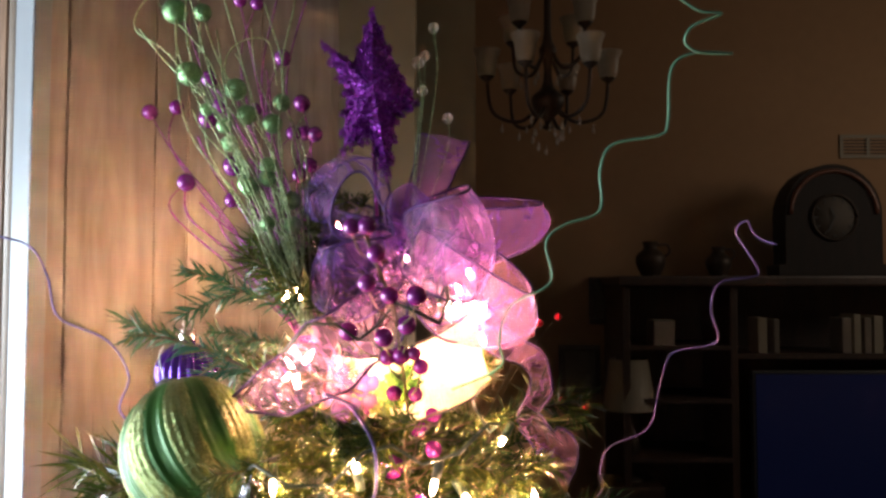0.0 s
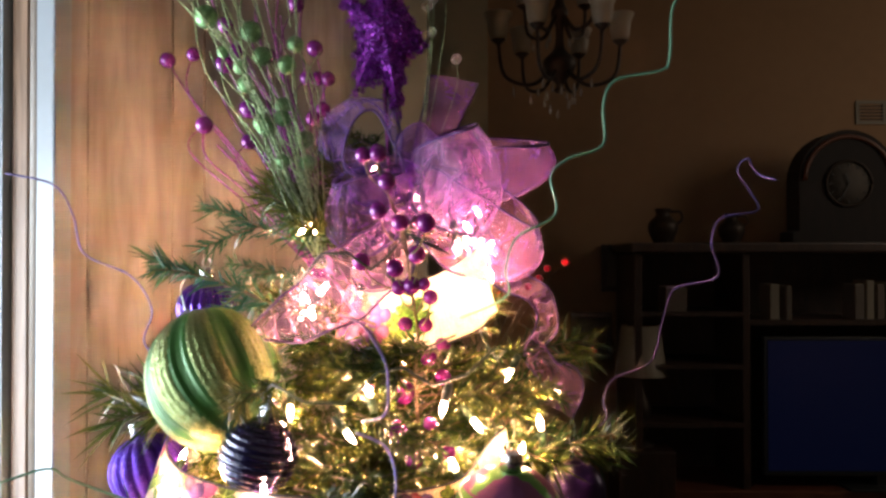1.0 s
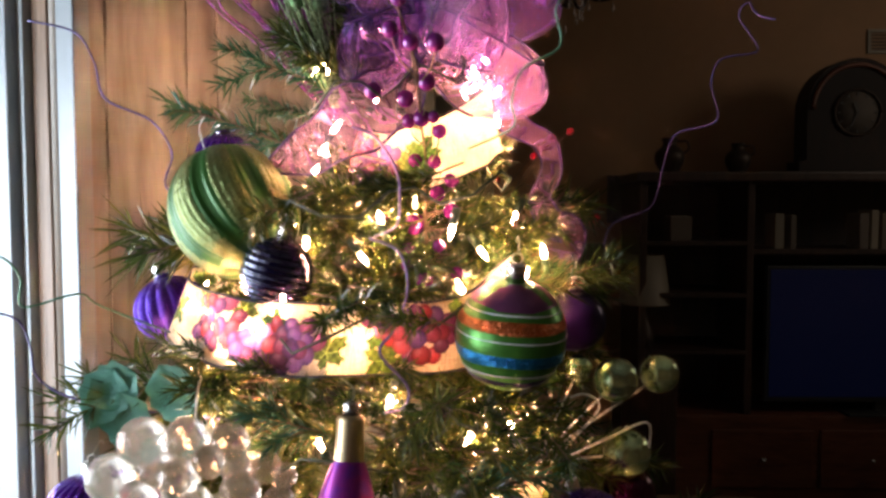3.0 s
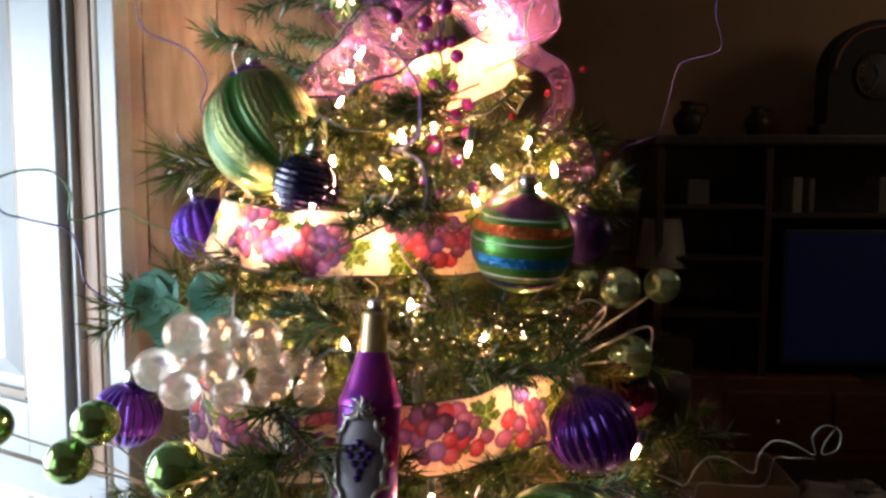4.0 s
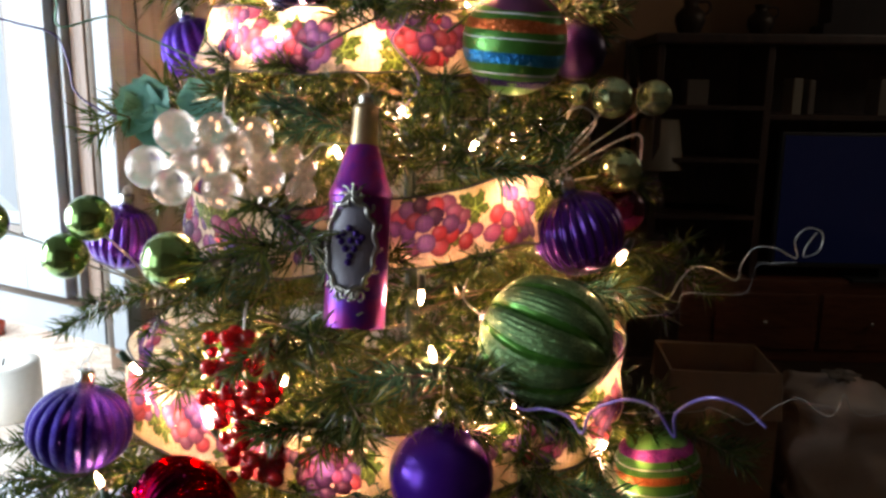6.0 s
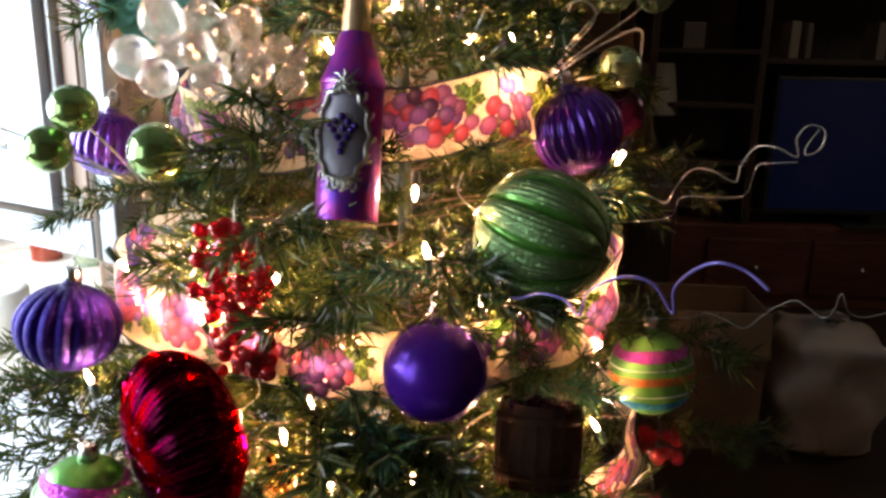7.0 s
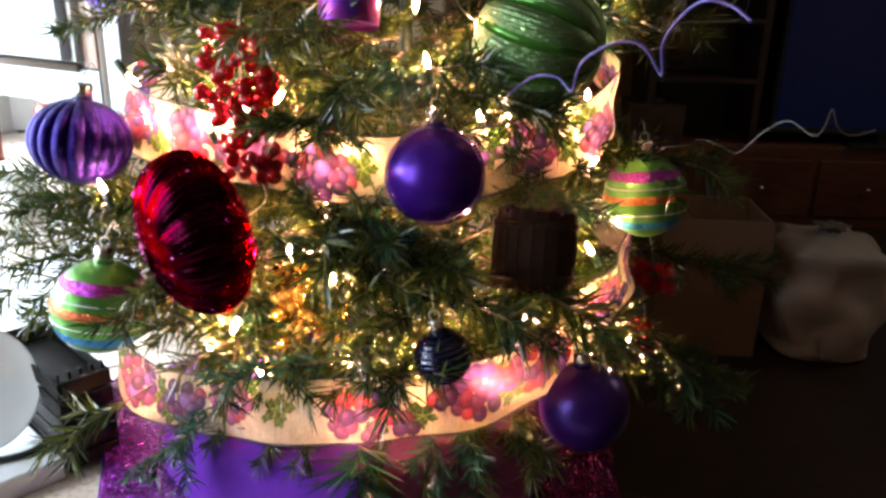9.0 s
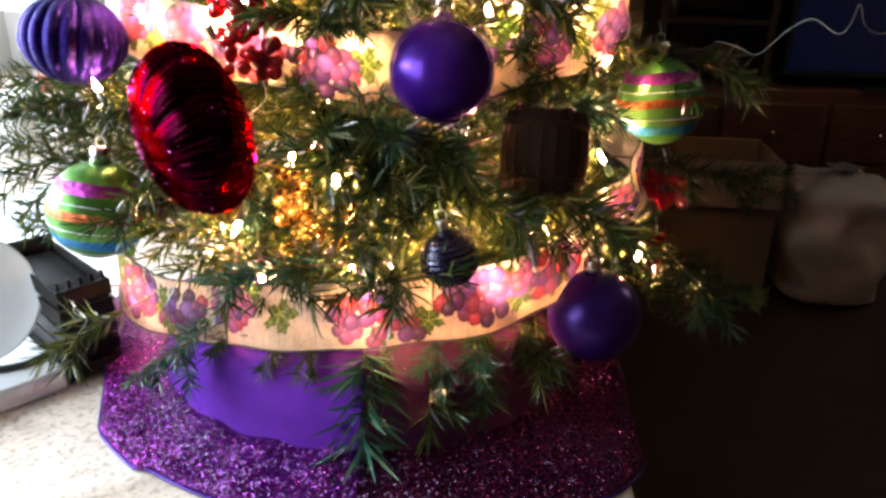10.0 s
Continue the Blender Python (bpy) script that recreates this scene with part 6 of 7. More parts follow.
curl([(0.182, 0.600, 2.066), (0.200, 0.603, 2.056), (0.218, 0.606, 2.055), (0.196, 0.609, 2.046), (0.191, 0.612, 2.034), (0.204, 0.615, 2.027), (0.230, 0.618, 2.027), (0.199, 0.621, 2.028), (0.183, 0.624, 2.015), (0.181, 0.627, 1.974),
      (0.174, 0.630, 1.964), (0.138, 0.633, 1.957), (0.128, 0.636, 1.937), (0.128, 0.639, 1.904), (0.100, 0.642, 1.893), (0.085, 0.645, 1.878), (0.089, 0.648, 1.846), (0.057, 0.651, 1.827), (0.047, 0.654, 1.799), (0.048, 0.657, 1.776), (0.008, 0.660, 1.757)], WIRE_GREEN, "long zigzag green glitter wire rising past the bow", 0.0012)
curl([(0.297, 0.700, 1.880), (0.286, 0.708, 1.885), (0.282, 0.718, 1.894), (0.283, 0.729, 1.903), (0.277, 0.735, 1.900), (0.277, 0.740, 1.890), (0.283, 0.727, 1.872), (0.285, 0.714, 1.853), (0.252, 0.715, 1.846), (0.243, 0.716, 1.823), (0.258, 0.745, 1.791),
      (0.226, 0.760, 1.781), (0.218, 0.770, 1.770), (0.214, 0.786, 1.740), (0.201, 0.778, 1.704), (0.162, 0.770, 1.688), (0.150, 0.760, 1.669), (0.143, 0.750, 1.644), (0.05, 0.72, 1.61)], WIRE_PURPLE, "zigzag lilac wire in front of the dark room", 0.0010)
curl([(-0.437, 0.740, 1.893), (-0.389, 0.740, 1.881), (-0.370, 0.740, 1.851), (-0.359, 0.740, 1.814), (-0.313, 0.740, 1.792), (-0.292, 0.740, 1.759), (-0.295, 0.740, 1.720), (-0.20, 0.72, 1.69)], WIRE_PURPLE, "thin purple wire bending past the cabinet")
curl([(-0.488, 0.620, 1.708), (-0.471, 0.626, 1.672), (-0.463, 0.631, 1.625), (-0.439, 0.637, 1.614), (-0.402, 0.643, 1.603), (-0.393, 0.649, 1.577), (-0.387, 0.654, 1.544), (-0.334, 0.660, 1.520), (-0.2, 0.68, 1.50)], WIRE_PURPLE, "dark wire curling in front of the white cabinet")
curl([(-0.461, 0.620, 1.652), (-0.439, 0.630, 1.661), (-0.413, 0.640, 1.660), (-0.401, 0.650, 1.640), (-0.405, 0.660, 1.612), (-0.358, 0.670, 1.623), (-0.338, 0.680, 1.609), (-0.25, 0.70, 1.57)], WIRE_GREEN, "dark green wire arching in front of the white cabinet")
curl([(0.323, 0.589, 1.431), (0.315, 0.590, 1.418), (0.314, 0.590, 1.408), (0.325, 0.588, 1.413), (0.328, 0.587, 1.426), (0.324, 0.588, 1.433), (0.313, 0.590, 1.434), (0.306, 0.594, 1.422), (0.310, 0.597, 1.405), (0.294, 0.605, 1.412), (0.279, 0.615, 1.411), (0.269, 0.622, 1.394), (0.266, 0.626, 1.376),
      (0.246, 0.635, 1.385), (0.230, 0.645, 1.384), (0.220, 0.655, 1.368), (0.213, 0.665, 1.347), (0.202, 0.667, 1.350), (0.185, 0.670, 1.356), (0.17, 0.68, 1.351), (0.08, 0.69, 1.35)], WIRE_SILVER, "silver wire ending in a loose curl", 0.0007)
curl([(0.312, 0.600, 1.400), (0.295, 0.610, 1.397), (0.283, 0.620, 1.392), (0.278, 0.630, 1.363), (0.250, 0.640, 1.358), (0.223, 0.650, 1.355), (0.211, 0.660, 1.331), (0.13, 0.68, 1.32)], WIRE_SILVER, "very thin silver wire beside the curled one", 0.0004)
curl([(0.398, 0.570, 1.267), (0.380, 0.576, 1.260), (0.363, 0.570, 1.268), (0.352, 0.564, 1.286), (0.350, 0.570, 1.268), (0.343, 0.576, 1.259), (0.324, 0.590, 1.270), (0.308, 0.600, 1.259), (0.300, 0.605, 1.249), (0.286, 0.612, 1.233), (0.269, 0.620, 1.239), (0.252, 0.630, 1.242), (0.238, 0.640, 1.233), (0.15, 0.66, 1.22)], WIRE_SILVER, "thin silver wire waving into the dark", 0.0006)
curl([(0.172, 0.276, 1.375), (0.162, 0.285, 1.383), (0.149, 0.293, 1.385), (0.141, 0.310, 1.375), (0.137, 0.330, 1.358), (0.142, 0.346, 1.337), (0.130, 0.350, 1.354), (0.116, 0.357, 1.357), (0.103, 0.365, 1.351), (0.092, 0.375, 1.339), (0.089, 0.385, 1.320), (0.080, 0.395, 1.328), (0.064, 0.41, 1.327), (0.05, 0.45, 1.31), (0.04, 0.56, 1.28)], WIRE_VIOLET, "violet wire curling forward in two arches", 0.0011)
curl([(-0.083, 0.560, 1.767), (-0.065, 0.560, 1.759), (-0.049, 0.560, 1.734), (-0.046, 0.560, 1.714), (-0.050, 0.575, 1.69), (-0.07, 0.60, 1.68)], WIRE_PURPLE, "purple wire bowed over the ribbon")
curl([(-0.070, 0.560, 1.680), (-0.046, 0.555, 1.669), (-0.039, 0.545, 1.641), (-0.049, 0.54, 1.611), (-0.060, 0.54, 1.593), (-0.039, 0.54, 1.567), (-0.043, 0.55, 1.548), (-0.06, 0.58, 1.536)], WIRE_PURPLE, "purple wire zigzag over the grape ribbon")


# ---- tree skirt ----
def skirt():
    ob = thing("tree_skirt", pose(-0.090, 0.612, 0.9), "two-tone violet and maroon felt tree skirt with a wide glitter border", "tree skirt")

    def rim(a):
        """Outline of the skirt: nearly round, drawn in flat beside the window."""
        b = (a + math.pi) % (2 * math.pi) - math.pi
        side = (b - 3.503 if b > 0 else b + 2.78)
        if abs(side) < 0.62:
            flat = 0.957 / math.cos(side)
            return min(flat, 1.015 if b < 0 and side > 0 else 1.15)
        return 0.995 + 0.15 * math.exp(-((b + 0.78) / 0.36) ** 2) + 0.005 * math.sin(7 * a)

    def lift(a):
        """The edge stands up where it leans against the basket."""
        k = min(1.0, max(0.0, ((a if a > 0.5 else a + 2 * math.pi) - 2.9) / 0.25)) * min(1.0, max(0.0, (3.53 - (a if a > 0.5 else a + 2 * math.pi)) / 0.22))
        return 0.04 * k * k * (3 - 2 * k)

    def sag(a, t):
        return 1 + 0.004 * math.sin(5 * a), 0.003 * math.sin(7 * a) * (1 - t)

    def over_edge(shape, edge=0.258, bend=0.018):
        """Lets the cloth bend down where it passes the counter's end."""
        out = []
        for x, y, z in shape[0]:
            e = x - edge
            if e > 0 and z < 0.03:
                turn = min(e / bend, 1.25)
                rest = max(e - bend * 1.25, 0.0)
                x, z = edge + bend * math.sin(turn) + rest * math.cos(1.25), z - bend * (1 - math.cos(turn)) - rest * math.sin(1.25)
            out.append((x, y, z))
        return out, shape[1]

    def panel(shape, maroon):
        """One half of the skirt: the halves meet along a seam in front and behind."""
        verts, faces = shape
        kept, index, out = [], {}, []
        for face in faces:
            x, y = (sum(verts[i][k] for i in face) for k in (0, 1))
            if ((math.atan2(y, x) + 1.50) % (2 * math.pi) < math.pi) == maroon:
                for i in face:
                    if i not in index:
                        index[i] = len(kept)
                        kept.append(verts[i])
                out.append(tuple(index[i] for i in face))
        return kept, out

    felt = lathe(glide2([(0.04, 0.110), (0.12, 0.092), (0.160, 0.082), (0.192, 0.066), (0.212, 0.045), (0.222, 0.028), (0.229, 0.016)], 5), 240, sag)
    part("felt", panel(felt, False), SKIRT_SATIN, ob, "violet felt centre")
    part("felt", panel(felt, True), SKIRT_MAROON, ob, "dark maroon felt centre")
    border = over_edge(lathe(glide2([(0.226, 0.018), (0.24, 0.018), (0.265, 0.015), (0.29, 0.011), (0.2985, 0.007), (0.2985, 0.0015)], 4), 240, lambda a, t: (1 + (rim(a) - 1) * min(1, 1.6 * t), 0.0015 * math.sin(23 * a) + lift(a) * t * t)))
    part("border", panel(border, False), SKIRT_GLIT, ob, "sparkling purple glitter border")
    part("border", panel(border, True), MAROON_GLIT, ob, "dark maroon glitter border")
    part("hem", over_edge(tube([(0.300 * rim(a) * math.cos(a), 0.300 * rim(a) * math.sin(a), 0.003 + lift(a)) for a in np.linspace(0, 2 * math.pi, 121)], 0.0018, 6)), PURPLE_DEEP, ob, "smooth violet hem")


skirt()


# ---- things on the counter ----
PLASTIC_WHITE = surface("white_plastic", (0.78, 0.79, 0.80), 0.3, 0.0, 0.05, 20, 0.03)
BLACK_RUBBER = surface("black_rubber", (0.012, 0.012, 0.012), 0.5, 0.0, 0.2)
DARK_WICKER = surface("dark_wicker", (0.007, 0.005, 0.0045), 0.55, 0.0, 0.5, 120, 0.5)
DARK_WICKER.node_tree.nodes["Principled BSDF"].inputs["Specular IOR Level"].default_value = 0.12
WAX = surface("white_wax", (0.80, 0.76, 0.68), 0.5, 0.0, 0.08, 30, 0.1)
JAR_RED = surface("red_jar_glass", (0.40, 0.06, 0.03), 0.1, 0.0, 0.2, 40, 0.0, transmission=0.3)
JAR_GREEN = clear("green_jar_glass", (0.6, 0.75, 0.55), 0.05)

box_ob = thing("white_box", pose(-0.386, 0.486, 0.9, 0, 0, 49), "white plastic appliance box with a black cord", "appliance")
part("case", box(-0.36, 0.0, 0.0, 0.0, 0.20, 0.024, 0.004), PLASTIC_WHITE, box_ob, "white plastic case")
part("cord", tube(glide([(-0.004, 0.035, 0.0275), (-0.03, 0.03, 0.0275), (-0.07, 0.045, 0.0275), (-0.14, 0.06, 0.0275), (-0.3, 0.05, 0.0275)], 8), 0.0035, 8), BLACK_RUBBER, box_ob, "black power cord")


def wicker_basket():
    ob = thing("dark_basket", pose(-0.3845, 0.4895, 0.9, 0, 0, 49) @ Matrix.Scale(0.34, 4, (1, 0, 0)), "narrow dark brown woven basket beside the tree", "basket")
    for k in range(5):
        z = 0.004 + 0.021 * k
        part("slat", box(0.0, 0.0, z, 0.16, 0.006, z + 0.017, 0.002), DARK_WICKER, ob, "woven front slat", smooth=False)
        part("slat", box(0.0, 0.0065, z, 0.006, 0.15, z + 0.017, 0.002), DARK_WICKER, ob, smooth=False)
        part("slat", box(0.154, 0.0065, z, 0.16, 0.15, z + 0.017, 0.002), DARK_WICKER, ob, smooth=False)
    for k in range(5):
        part("upright", box(0.012 + 0.033 * k, 0.007, 0.0, 0.020 + 0.033 * k, 0.013, 0.112, 0.001), DARK_WICKER, ob, smooth=False)
    part("bottom", box(0.007, 0.014, 0.0, 0.153, 0.15, 0.006), DARK_WICKER, ob, smooth=False)
    part("back", box(0.0, 0.151, 0.0, 0.16, 0.157, 0.11, 0.002), DARK_WICKER, ob, smooth=False)
    part("liner", box(0.014, 0.016, 0.008, 0.15, 0.148, 0.095, 0.01), DARK_WICKER, ob, "dark cloth liner")


wicker_basket()
plate = thing("white_plate", aim((-0.487, 0.508, 0.985), (0.42, -0.80, 0.40)), "white round plate leaning on the basket", "plate")
part("dish", lathe(glide2([(0.0001, 0.0), (0.036, 0.001), (0.048, 0.005), (0.064, 0.010), (0.065, 0.012), (0.048, 0.008), (0.0001, 0.003)], 4), 48), PLASTIC_WHITE, plate)

INK = surface("grey_ink", (0.25, 0.25, 0.28), 0.7, 0.0, 0.2)
SHEET = surface("white_paper", (0.84, 0.85, 0.86), 0.7, 0.0, 0.04, 12, 0.1)
for x, y, turn, w, d, z in ((-0.66, 0.86, 24, 0.30, 0.42, 0.9005), (-0.78, 0.66, 52, 0.32, 0.42, 0.9030), (-0.98, 0.95, 10, 0.32, 0.44, 0.9012), (-0.62, 1.05, -12, 0.28, 0.30, 0.9032)):
    sheet = thing("paper_sheet", pose(x, y, z, 0, 0, turn), "loose white printed sheet lying on the counter", "paper", "papers on the counter")
    part("paper", box(-w / 2, -d / 2, 0.0, w / 2, d / 2, 0.0022, 0.0005), SHEET, sheet, smooth=False)
    for k in range(3):
        part("printed_bar", box(-w / 2 + 0.03, d / 2 - 0.06 - 0.03 * k, 0.0023, w / 2 - 0.08 - 0.03 * k, d / 2 - 0.05 - 0.03 * k, 0.0028), INK, sheet, smooth=False)

candle = thing("pillar_candle", pose(-0.935, 1.335, 0.9), "thick white pillar candle with a black wick", "candle")
part("wax", lathe([(0.0001, 0.0), (0.066, 0.0), (0.068, 0.004), (0.068, 0.106), (0.064, 0.112), (0.040, 0.108), (0.0001, 0.104)], 36), WAX, candle)
part("wick", tube([(0, 0, 0.1), (0.002, 0, 0.112), (0.005, 0, 0.118)], 0.0025, 6), BLACK_RUBBER, candle)


def jar(at, r, h, material, label):
    ob = thing("jar", pose(*at), label, "jar", "jars on the counter")
    part("glass", lathe(glide2([(0.0001, 0.003), (r * 0.9, 0.0), (r, 0.006), (r, h * 0.72), (r * 0.72, h * 0.86), (r * 0.7, h * 0.9)], 4), 28), material, ob)
    part("lid", lathe([(0.0001, h * 1.02), (r * 0.74, h * 1.02), (r * 0.78, h), (r * 0.78, h * 0.89), (r * 0.7, h * 0.89)], 28), SILVER, ob, "metal lid")


jar((-1.30, 1.85, 0.9), 0.045, 0.14, JAR_RED, "red glass jar on the counter")
jar((-1.16, 1.95, 0.9), 0.04, 0.16, JAR_RED, "red spice jar on the counter")
jar((-1.02, 1.90, 0.9), 0.035, 0.15, JAR_GREEN, "pale green glass jar on the counter")
jar((-0.86, 1.95, 0.9), 0.022, 0.24, JAR_GREEN, "slim green glass bottle on the counter")
tray = thing("bread_board", pose(-0.62, 1.62, 0.9, 0, 0, -20), "brown wooden bread box on the counter", "bread box")
part("case", box(-0.20, -0.10, 0.0, 0.20, 0.10, 0.10, 0.01), TRIM_WOOD, tray, smooth=False)
part("lid", box(-0.205, -0.105, 0.101, 0.205, 0.105, 0.125, 0.008), FOIL, tray, "tan lid", smooth=False)


# ---- living room ----
SHADE = surface("frosted_shade", (0.36, 0.27, 0.18), 0.5, 0.0, 0.1, 30, 0.1, transmission=0.3)
IRON = surface("bronze_iron", (0.035, 0.022, 0.015), 0.5, 0.6, 0.4, 60, 0.2)


def chandelier():
    ob = thing("chandelier", pose(0.35, 2.60, 2.36), "dark bronze chandelier with frosted glass shades and crystal drops, unlit", "chandelier")
    part("column", lathe(glide2([(0.001, 0.0), (0.02, 0.01), (0.012, 0.03), (0.045, 0.07), (0.055, 0.11), (0.02, 0.15), (0.014, 0.22), (0.03, 0.27), (0.014, 0.32), (0.012, 0.50), (0.004, 1.64)], 4), 20), IRON, ob, "turned bronze column")
    bell = mesh_of("shade", *lathe(glide2([(0.012, 0.0), (0.026, 0.004), (0.033, 0.03), (0.036, 0.06), (0.046, 0.085), (0.044, 0.085), (0.033, 0.06), (0.024, 0.008)], 4), 24), SHADE)
    drop = mesh_of("crystal_drop", *lathe([(0.0005, 0.02), (0.004, 0.004), (0.006, -0.006), (0.0005, -0.016)], 8), CLEAR, False)
    for count, reach, base, lift, off in ((6, 0.205, 0.09, 0.09, 0.05), (4, 0.150, 0.26, 0.07, 0.80)):
        for k in range(count):
            a = 2 * math.pi * k / count + off
            c, s = math.cos(a), math.sin(a)
            arm = part("arm", tube(glide([(0.02 * c, 0.02 * s, base), (reach * 0.45 * c, reach * 0.45 * s, base - 0.06), (reach * 0.9 * c, reach * 0.9 * s, base - 0.03), (reach * c, reach * s, base + lift)], 7), 0.0075, 7, 0.8), IRON, ob)
            part("cup", lathe([(0.004, -0.02), (0.02, -0.006), (0.026, 0.0), (0.012, 0.004)], 14), IRON, arm, m=pose(reach * c, reach * s, base + lift))
            link("shade", bell, arm, pose(reach * c, reach * s, base + lift), "frosted glass shade")
            for q in (0.35, 0.75):
                link("crystal_drop", drop, arm, pose(reach * q * c, reach * q * s, base - 0.085), "cut crystal drop")
    for k in range(8):
        a = 2 * math.pi * k / 8
        link("crystal_drop", drop, ob, pose(0.05 * math.cos(a), 0.05 * math.sin(a), 0.0 - 0.03 * (k % 3)))


chandelier()


def entertainment_center():
    ob = thing("media_cabinet", pose(2.35, 4.72, 0.0), "dark wooden media cabinet with shelves around the television", "cabinet")
    w = 2.66
    part("base", box(-w / 2, -0.27, 0.0, w / 2, 0.27, 0.50, 0.01), REDDISH_WOOD, ob, "red-brown base with drawers", smooth=False)
    for x in (-0.62, 0.0, 0.62):
        d = part("drawer", box(x - 0.29, -0.285, 0.08, x + 0.29, -0.272, 0.42, 0.008), REDDISH_WOOD, ob, smooth=False)
        part("knob", lathe([(0.001, 0.0), (0.006, 0.0), (0.006, 0.012), (0.014, 0.018), (0.012, 0.026), (0.001, 0.028)], 12), SILVER, d, m=pose(x, -0.286, 0.25, 90, 0, 0))
    for x in (-w / 2, -0.72, 1.29):
        part("upright", box(x, -0.25, 0.50, x + 0.04, 0.26, 1.84, 0.004), DARK_WOOD, ob, smooth=False)
    part("back", box(-w / 2, 0.262, 0.5, w / 2, 0.275, 1.84), DARK_WOOD, ob, smooth=False)
    part("top", box(-w / 2 - 0.03, -0.29, 1.842, w / 2 + 0.03, 0.275, 1.90, 0.012), DARK_WOOD, ob, "dark top board", smooth=False)
    part("shelf", box(-0.68, -0.25, 1.43, 1.29, 0.26, 1.46), DARK_WOOD, ob, smooth=False)
    for z in (0.85, 1.18, 1.48):
        part("shelf", box(-w / 2 + 0.04, -0.25, z, -0.72, 0.26, z + 0.025), DARK_WOOD, ob, smooth=False)


entertainment_center()
SCREEN = surface("switched_on_screen", (0.004, 0.006, 0.02), 0.25, 0.0, 0.1, 5, 0.0)
SCREEN.node_tree.nodes["Principled BSDF"].inputs["Emission Color"].default_value = (0.05, 0.09, 0.45, 1)
SCREEN.node_tree.nodes["Principled BSDF"].inputs["Emission Strength"].default_value = 0.013
tv = thing("television", pose(2.46, 4.50, 0.50), "flat television with a dim dark blue screen", "television")
part("panel", box(-0.70, 0.0, 0.07, 0.70, 0.05, 0.86, 0.006), BLACK_RUBBER, tv, "black panel", smooth=False)
part("screen", box(-0.68, -0.004, 0.10, 0.68, -0.001, 0.84), SCREEN, tv, "dark blue screen", smooth=False)
part("stand", joined([box(-0.25, -0.08, 0.0, 0.25, 0.14, 0.015, 0.004), box(-0.06, 0.01, 0.015, 0.06, 0.045, 0.08)]), BLACK_RUBBER, tv, smooth=False)


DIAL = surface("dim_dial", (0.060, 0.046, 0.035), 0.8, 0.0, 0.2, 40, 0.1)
CLOCK_WOOD = wood_material("black_stained_wood", (0.004, 0.002, 0.0015), (0.013, 0.006, 0.004), (8, 8, 1.5), 0.85)


def mantel_clock():
    ob = thing("mantel_clock", pose(2.26, 4.62, 1.90), "large arched dark wooden mantel clock with a pale dial", "clock")
    verts, faces, n = [], [], 25
    outline = [(-0.32, 0.0), (-0.32, 0.06), (-0.28, 0.07)] + [(-0.28 * math.cos(math.pi * k / 18), 0.36 + 0.29 * math.sin(math.pi * k / 18)) for k in range(19)] + [(0.28, 0.07), (0.32, 0.06), (0.32, 0.0)]
    for y in (-0.09, 0.09):
        verts += [(x, y, z) for x, z in outline]
    k = len(outline)
    faces = [tuple(range(k)), tuple(range(2 * k - 1, k - 1, -1))] + [(i, i + k, (i + 1) % k + k, (i + 1) % k) for i in range(k)]
    part("case", (verts, faces), CLOCK_WOOD, ob, smooth=False)
    part("arch_trim", tube([(-0.25 * math.cos(a), -0.093, 0.36 + 0.25 * math.sin(a)) for a in np.linspace(0, math.pi, 24)], 0.014, 8), REDDISH_WOOD, ob)
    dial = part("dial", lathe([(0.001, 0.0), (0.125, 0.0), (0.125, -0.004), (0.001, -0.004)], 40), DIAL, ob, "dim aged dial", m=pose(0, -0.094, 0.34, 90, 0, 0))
    part("bezel", tube([(0.13 * math.cos(a), 0.13 * math.sin(a), 0.004) for a in np.linspace(0, 2 * math.pi, 41)], 0.008, 6), IRON, dial)
    part("hand", box(-0.004, 0.0, 0.004, 0.004, 0.09, 0.007), BLACK_RUBBER, dial, smooth=False, m=pose(0, 0, 0, 0, 0, 155))
    part("hand", box(-0.005, 0.0, 0.008, 0.005, 0.06, 0.011), BLACK_RUBBER, dial, smooth=False, m=pose(0, 0, 0, 0, 0, 20))
    for j in range(12):
        a = 2 * math.pi * j / 12
        part("hour_mark", box(-0.004, 0.096, 0.0005, 0.004, 0.116, 0.003), BLACK_RUBBER, dial, smooth=False, m=pose(0, 0, 0, 0, 0, 30 * j))


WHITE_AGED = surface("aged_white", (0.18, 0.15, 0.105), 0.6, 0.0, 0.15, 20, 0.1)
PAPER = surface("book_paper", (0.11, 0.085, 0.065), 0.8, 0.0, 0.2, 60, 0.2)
mantel_clock()


def vase(at, h, material, label):
    ob = thing("vase", pose(*at), label, "vase", "vases on the media cabinet")
    part("body", lathe(glide2([(0.0001, 0.0), (0.3 * h, 0.0), (0.28 * h, 0.03 * h), (0.42 * h, 0.35 * h), (0.40 * h, 0.6 * h), (0.2 * h, 0.82 * h), (0.24 * h, 1.0 * h), (0.2 * h, 0.99 * h), (0.1 * h, 0.8 * h)], 4), 24), material, ob)
    part("handle", tube(glide([(0.38 * h, 0, 0.55 * h), (0.56 * h, 0, 0.7 * h), (0.5 * h, 0, 0.92 * h), (0.22 * h, 0, 0.92 * h)], 5), 0.035 * h, 6), material, ob)


vase((1.22, 4.62, 1.90), 0.20, IRON, "dark round vase on the media cabinet")
vase((1.62, 4.62, 1.90), 0.17, IRON, "dark jug on the media cabinet")
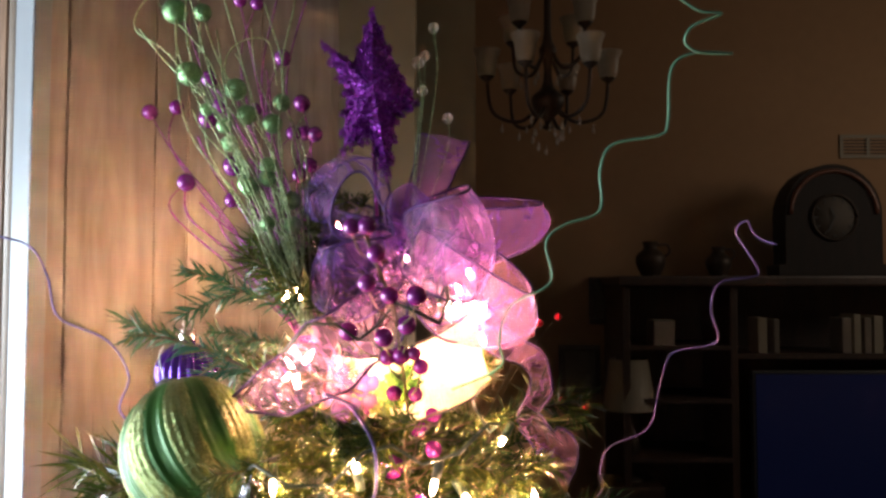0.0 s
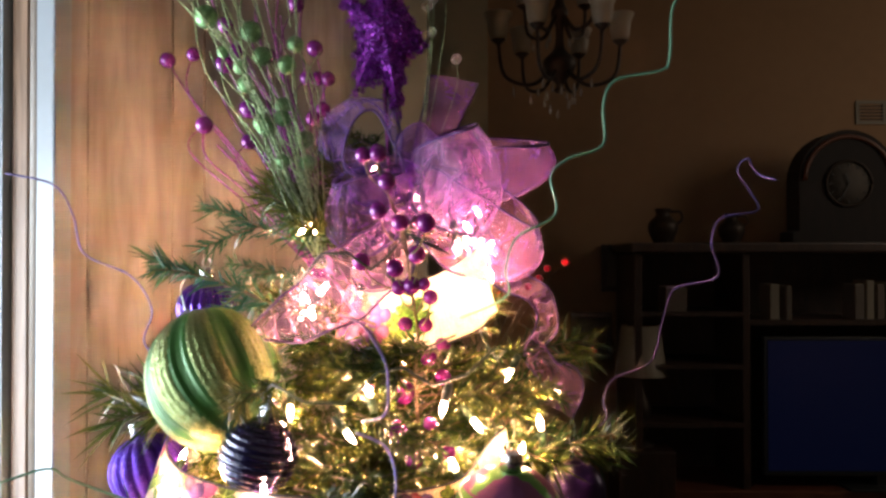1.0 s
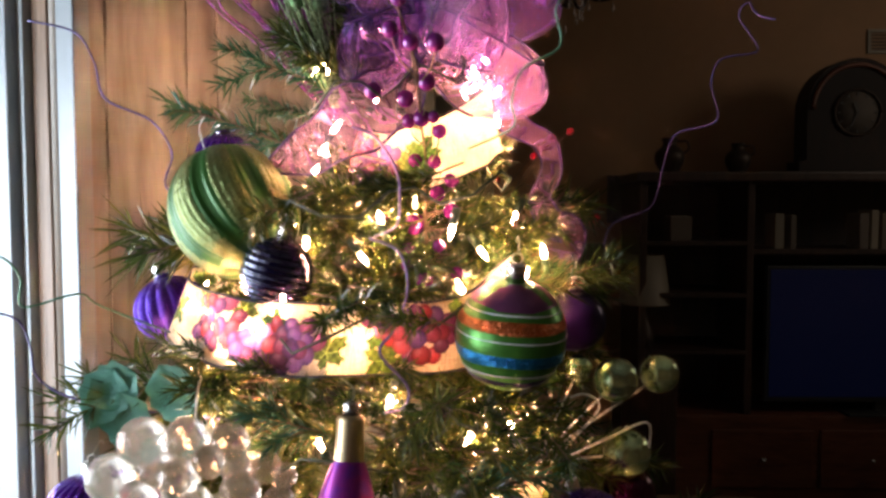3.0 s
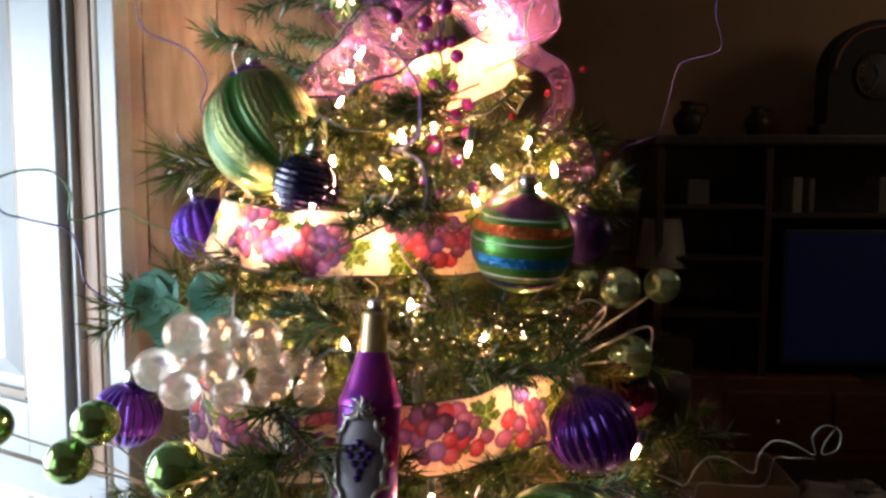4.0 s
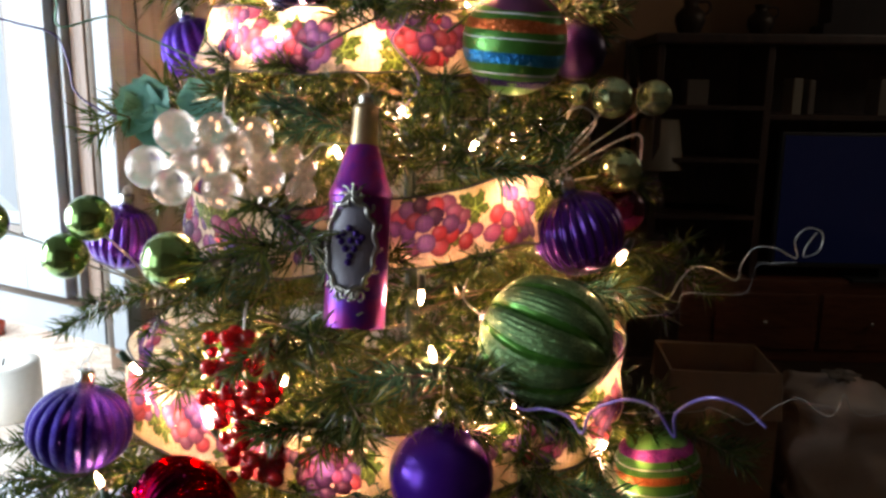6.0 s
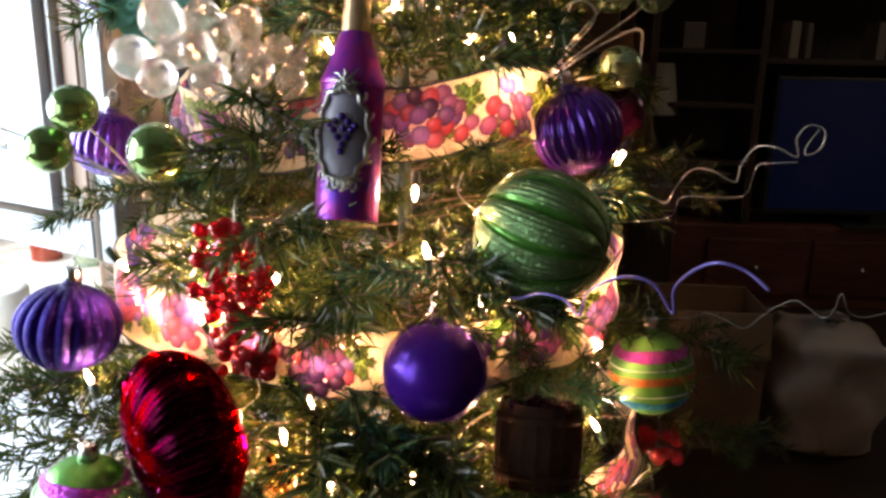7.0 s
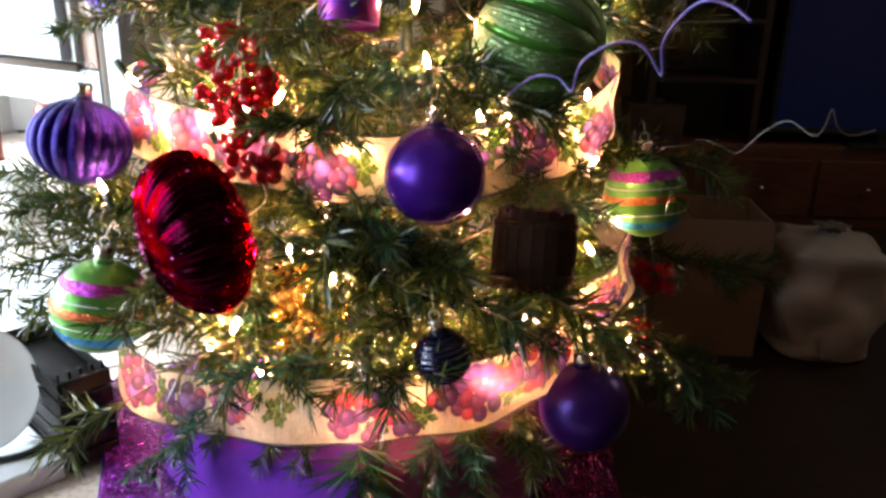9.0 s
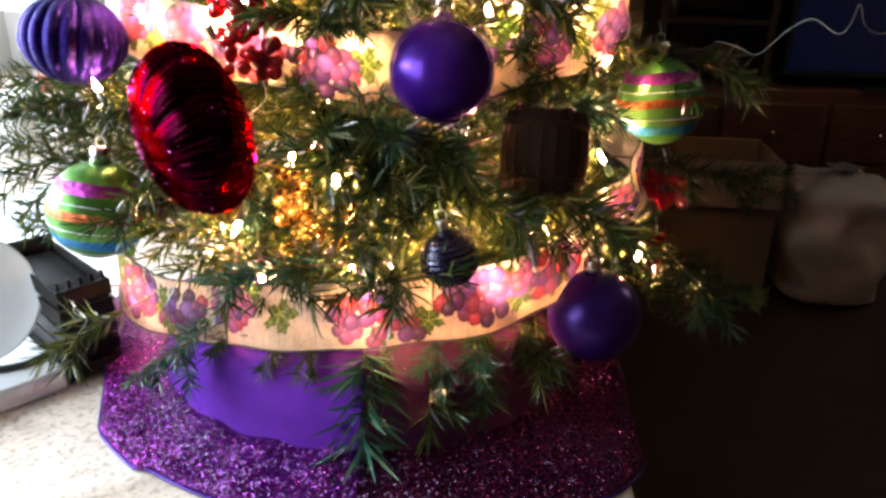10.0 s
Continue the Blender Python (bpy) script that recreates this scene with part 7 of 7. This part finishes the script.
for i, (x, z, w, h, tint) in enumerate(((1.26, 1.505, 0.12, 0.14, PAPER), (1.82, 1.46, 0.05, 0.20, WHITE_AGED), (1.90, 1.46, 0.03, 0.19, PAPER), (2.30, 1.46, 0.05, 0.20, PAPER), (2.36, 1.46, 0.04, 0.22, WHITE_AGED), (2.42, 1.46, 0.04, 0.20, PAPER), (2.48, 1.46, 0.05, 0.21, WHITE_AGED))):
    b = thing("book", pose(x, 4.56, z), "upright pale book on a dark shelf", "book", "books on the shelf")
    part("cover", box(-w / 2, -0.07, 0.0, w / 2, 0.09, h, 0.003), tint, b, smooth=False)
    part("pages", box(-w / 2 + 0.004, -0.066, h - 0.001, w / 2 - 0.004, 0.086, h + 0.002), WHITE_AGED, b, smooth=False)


def picture(at, w, h, label):
    ob = thing("picture_frame", pose(*at), label, "picture", "pictures on the far wall")
    for x0, z0, x1, z1 in ((-w / 2, 0, w / 2, 0.035), (-w / 2, h - 0.035, w / 2, h), (-w / 2, 0.036, -w / 2 + 0.035, h - 0.036), (w / 2 - 0.035, 0.036, w / 2, h - 0.036)):
        part("moulding", box(x0, -0.025, z0, x1, -0.001, z1, 0.004), DARK_WOOD, ob, smooth=False)
    part("picture", box(-w / 2 + 0.034, -0.012, 0.034, w / 2 - 0.034, -0.002, h - 0.034), PAPER, ob, "faded print", smooth=False)


picture((1.045, 5.0, 1.60), 0.24, 0.30, "small dark picture frame on the brown wall")
picture((0.86, 5.0, 1.17), 0.26, 0.30, "dark picture frame low on the brown wall")
lamp_ob = thing("table_lamp", pose(1.08, 4.60, 0.0), "unlit table lamp with a pale shade on a dark stand", "lamp")
part("stand", box(-0.16, -0.16, 0.0, 0.16, 0.16, 0.72, 0.01), DARK_WOOD, lamp_ob, smooth=False)
part("base", lathe(glide2([(0.001, 0.72), (0.08, 0.722), (0.06, 0.75), (0.03, 0.80), (0.06, 0.92), (0.02, 1.05), (0.008, 1.20)], 4), 20), IRON, lamp_ob)
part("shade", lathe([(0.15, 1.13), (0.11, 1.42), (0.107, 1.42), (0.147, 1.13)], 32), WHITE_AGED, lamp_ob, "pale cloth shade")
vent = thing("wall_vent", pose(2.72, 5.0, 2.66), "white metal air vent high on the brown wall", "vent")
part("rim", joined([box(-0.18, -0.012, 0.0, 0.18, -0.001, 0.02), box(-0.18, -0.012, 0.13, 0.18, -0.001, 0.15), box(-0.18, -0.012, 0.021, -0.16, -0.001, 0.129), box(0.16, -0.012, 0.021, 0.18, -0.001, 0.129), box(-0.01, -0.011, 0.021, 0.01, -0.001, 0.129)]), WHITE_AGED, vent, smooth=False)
for k in range(5):
    part("slat", box(-0.159, -0.010, 0.026 + 0.021 * k, 0.159, -0.004, 0.034 + 0.021 * k), IRON, vent, smooth=False)

CARDBOARD = surface("brown_cardboard", (0.19, 0.108, 0.058), 0.8, 0.0, 0.15, 25, 0.15)
carton = thing("cardboard_box", pose(0.955, 2.84, 0.0, 0, 0, -3), "tall brown cardboard carton standing on the floor", "box")
for x0, y0, x1, y1 in ((-0.20, -0.17, 0.20, -0.164), (-0.20, 0.164, 0.20, 0.17), (-0.20, -0.1635, -0.194, 0.1635), (0.194, -0.1635, 0.20, 0.1635)):
    part("side", box(x0, y0, 0.0, x1, y1, 0.555), CARDBOARD, carton, smooth=False)
part("flap", box(-0.2, 0.0, 0.0, 0.2, 0.17, 0.005), CARDBOARD, carton, "folded flap", smooth=False, m=pose(0, 0.176, 0.556, -72, 0, 0))
part("flap", box(-0.2, -0.17, 0.0, 0.2, 0.0, 0.005), CARDBOARD, carton, "folded flap", smooth=False, m=pose(0, -0.176, 0.556, 78, 0, 0))


def white_bag():
    ob = thing("plastic_bag", pose(1.425, 2.80, 0.0), "crumpled white plastic bag on the floor", "bag")
    v, f = lathe(glide2([(0.0001, 0.0), (0.16, 0.0), (0.20, 0.06), (0.205, 0.24), (0.195, 0.40), (0.165, 0.455), (0.09, 0.48), (0.0001, 0.485)], 4), 48, lambda a, t: (1 / (math.cos(a) ** 4 + math.sin(a) ** 4) ** 0.17, 0.0))
    v = [tuple(Vector(p) + Vector((noise.noise(Vector(p) * 7), noise.noise(Vector(p) * 7 + Vector((5, 0, 0))), 0.4 * noise.noise(Vector(p) * 9))) * 0.075 * (1 if p[2] > 0.02 else 0)) for p in v]
    part("tied_top", lathe(glide2([(0.050, 0.462), (0.030, 0.490), (0.040, 0.505), (0.060, 0.512), (0.030, 0.516), (0.001, 0.505)], 4), 28, lambda a, t: (1 + 0.3 * math.sin(5 * a + 3 * t), 0)), PAPER, ob, "crumpled tied top")
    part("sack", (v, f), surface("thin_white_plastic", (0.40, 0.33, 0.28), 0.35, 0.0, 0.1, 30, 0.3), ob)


white_bag()
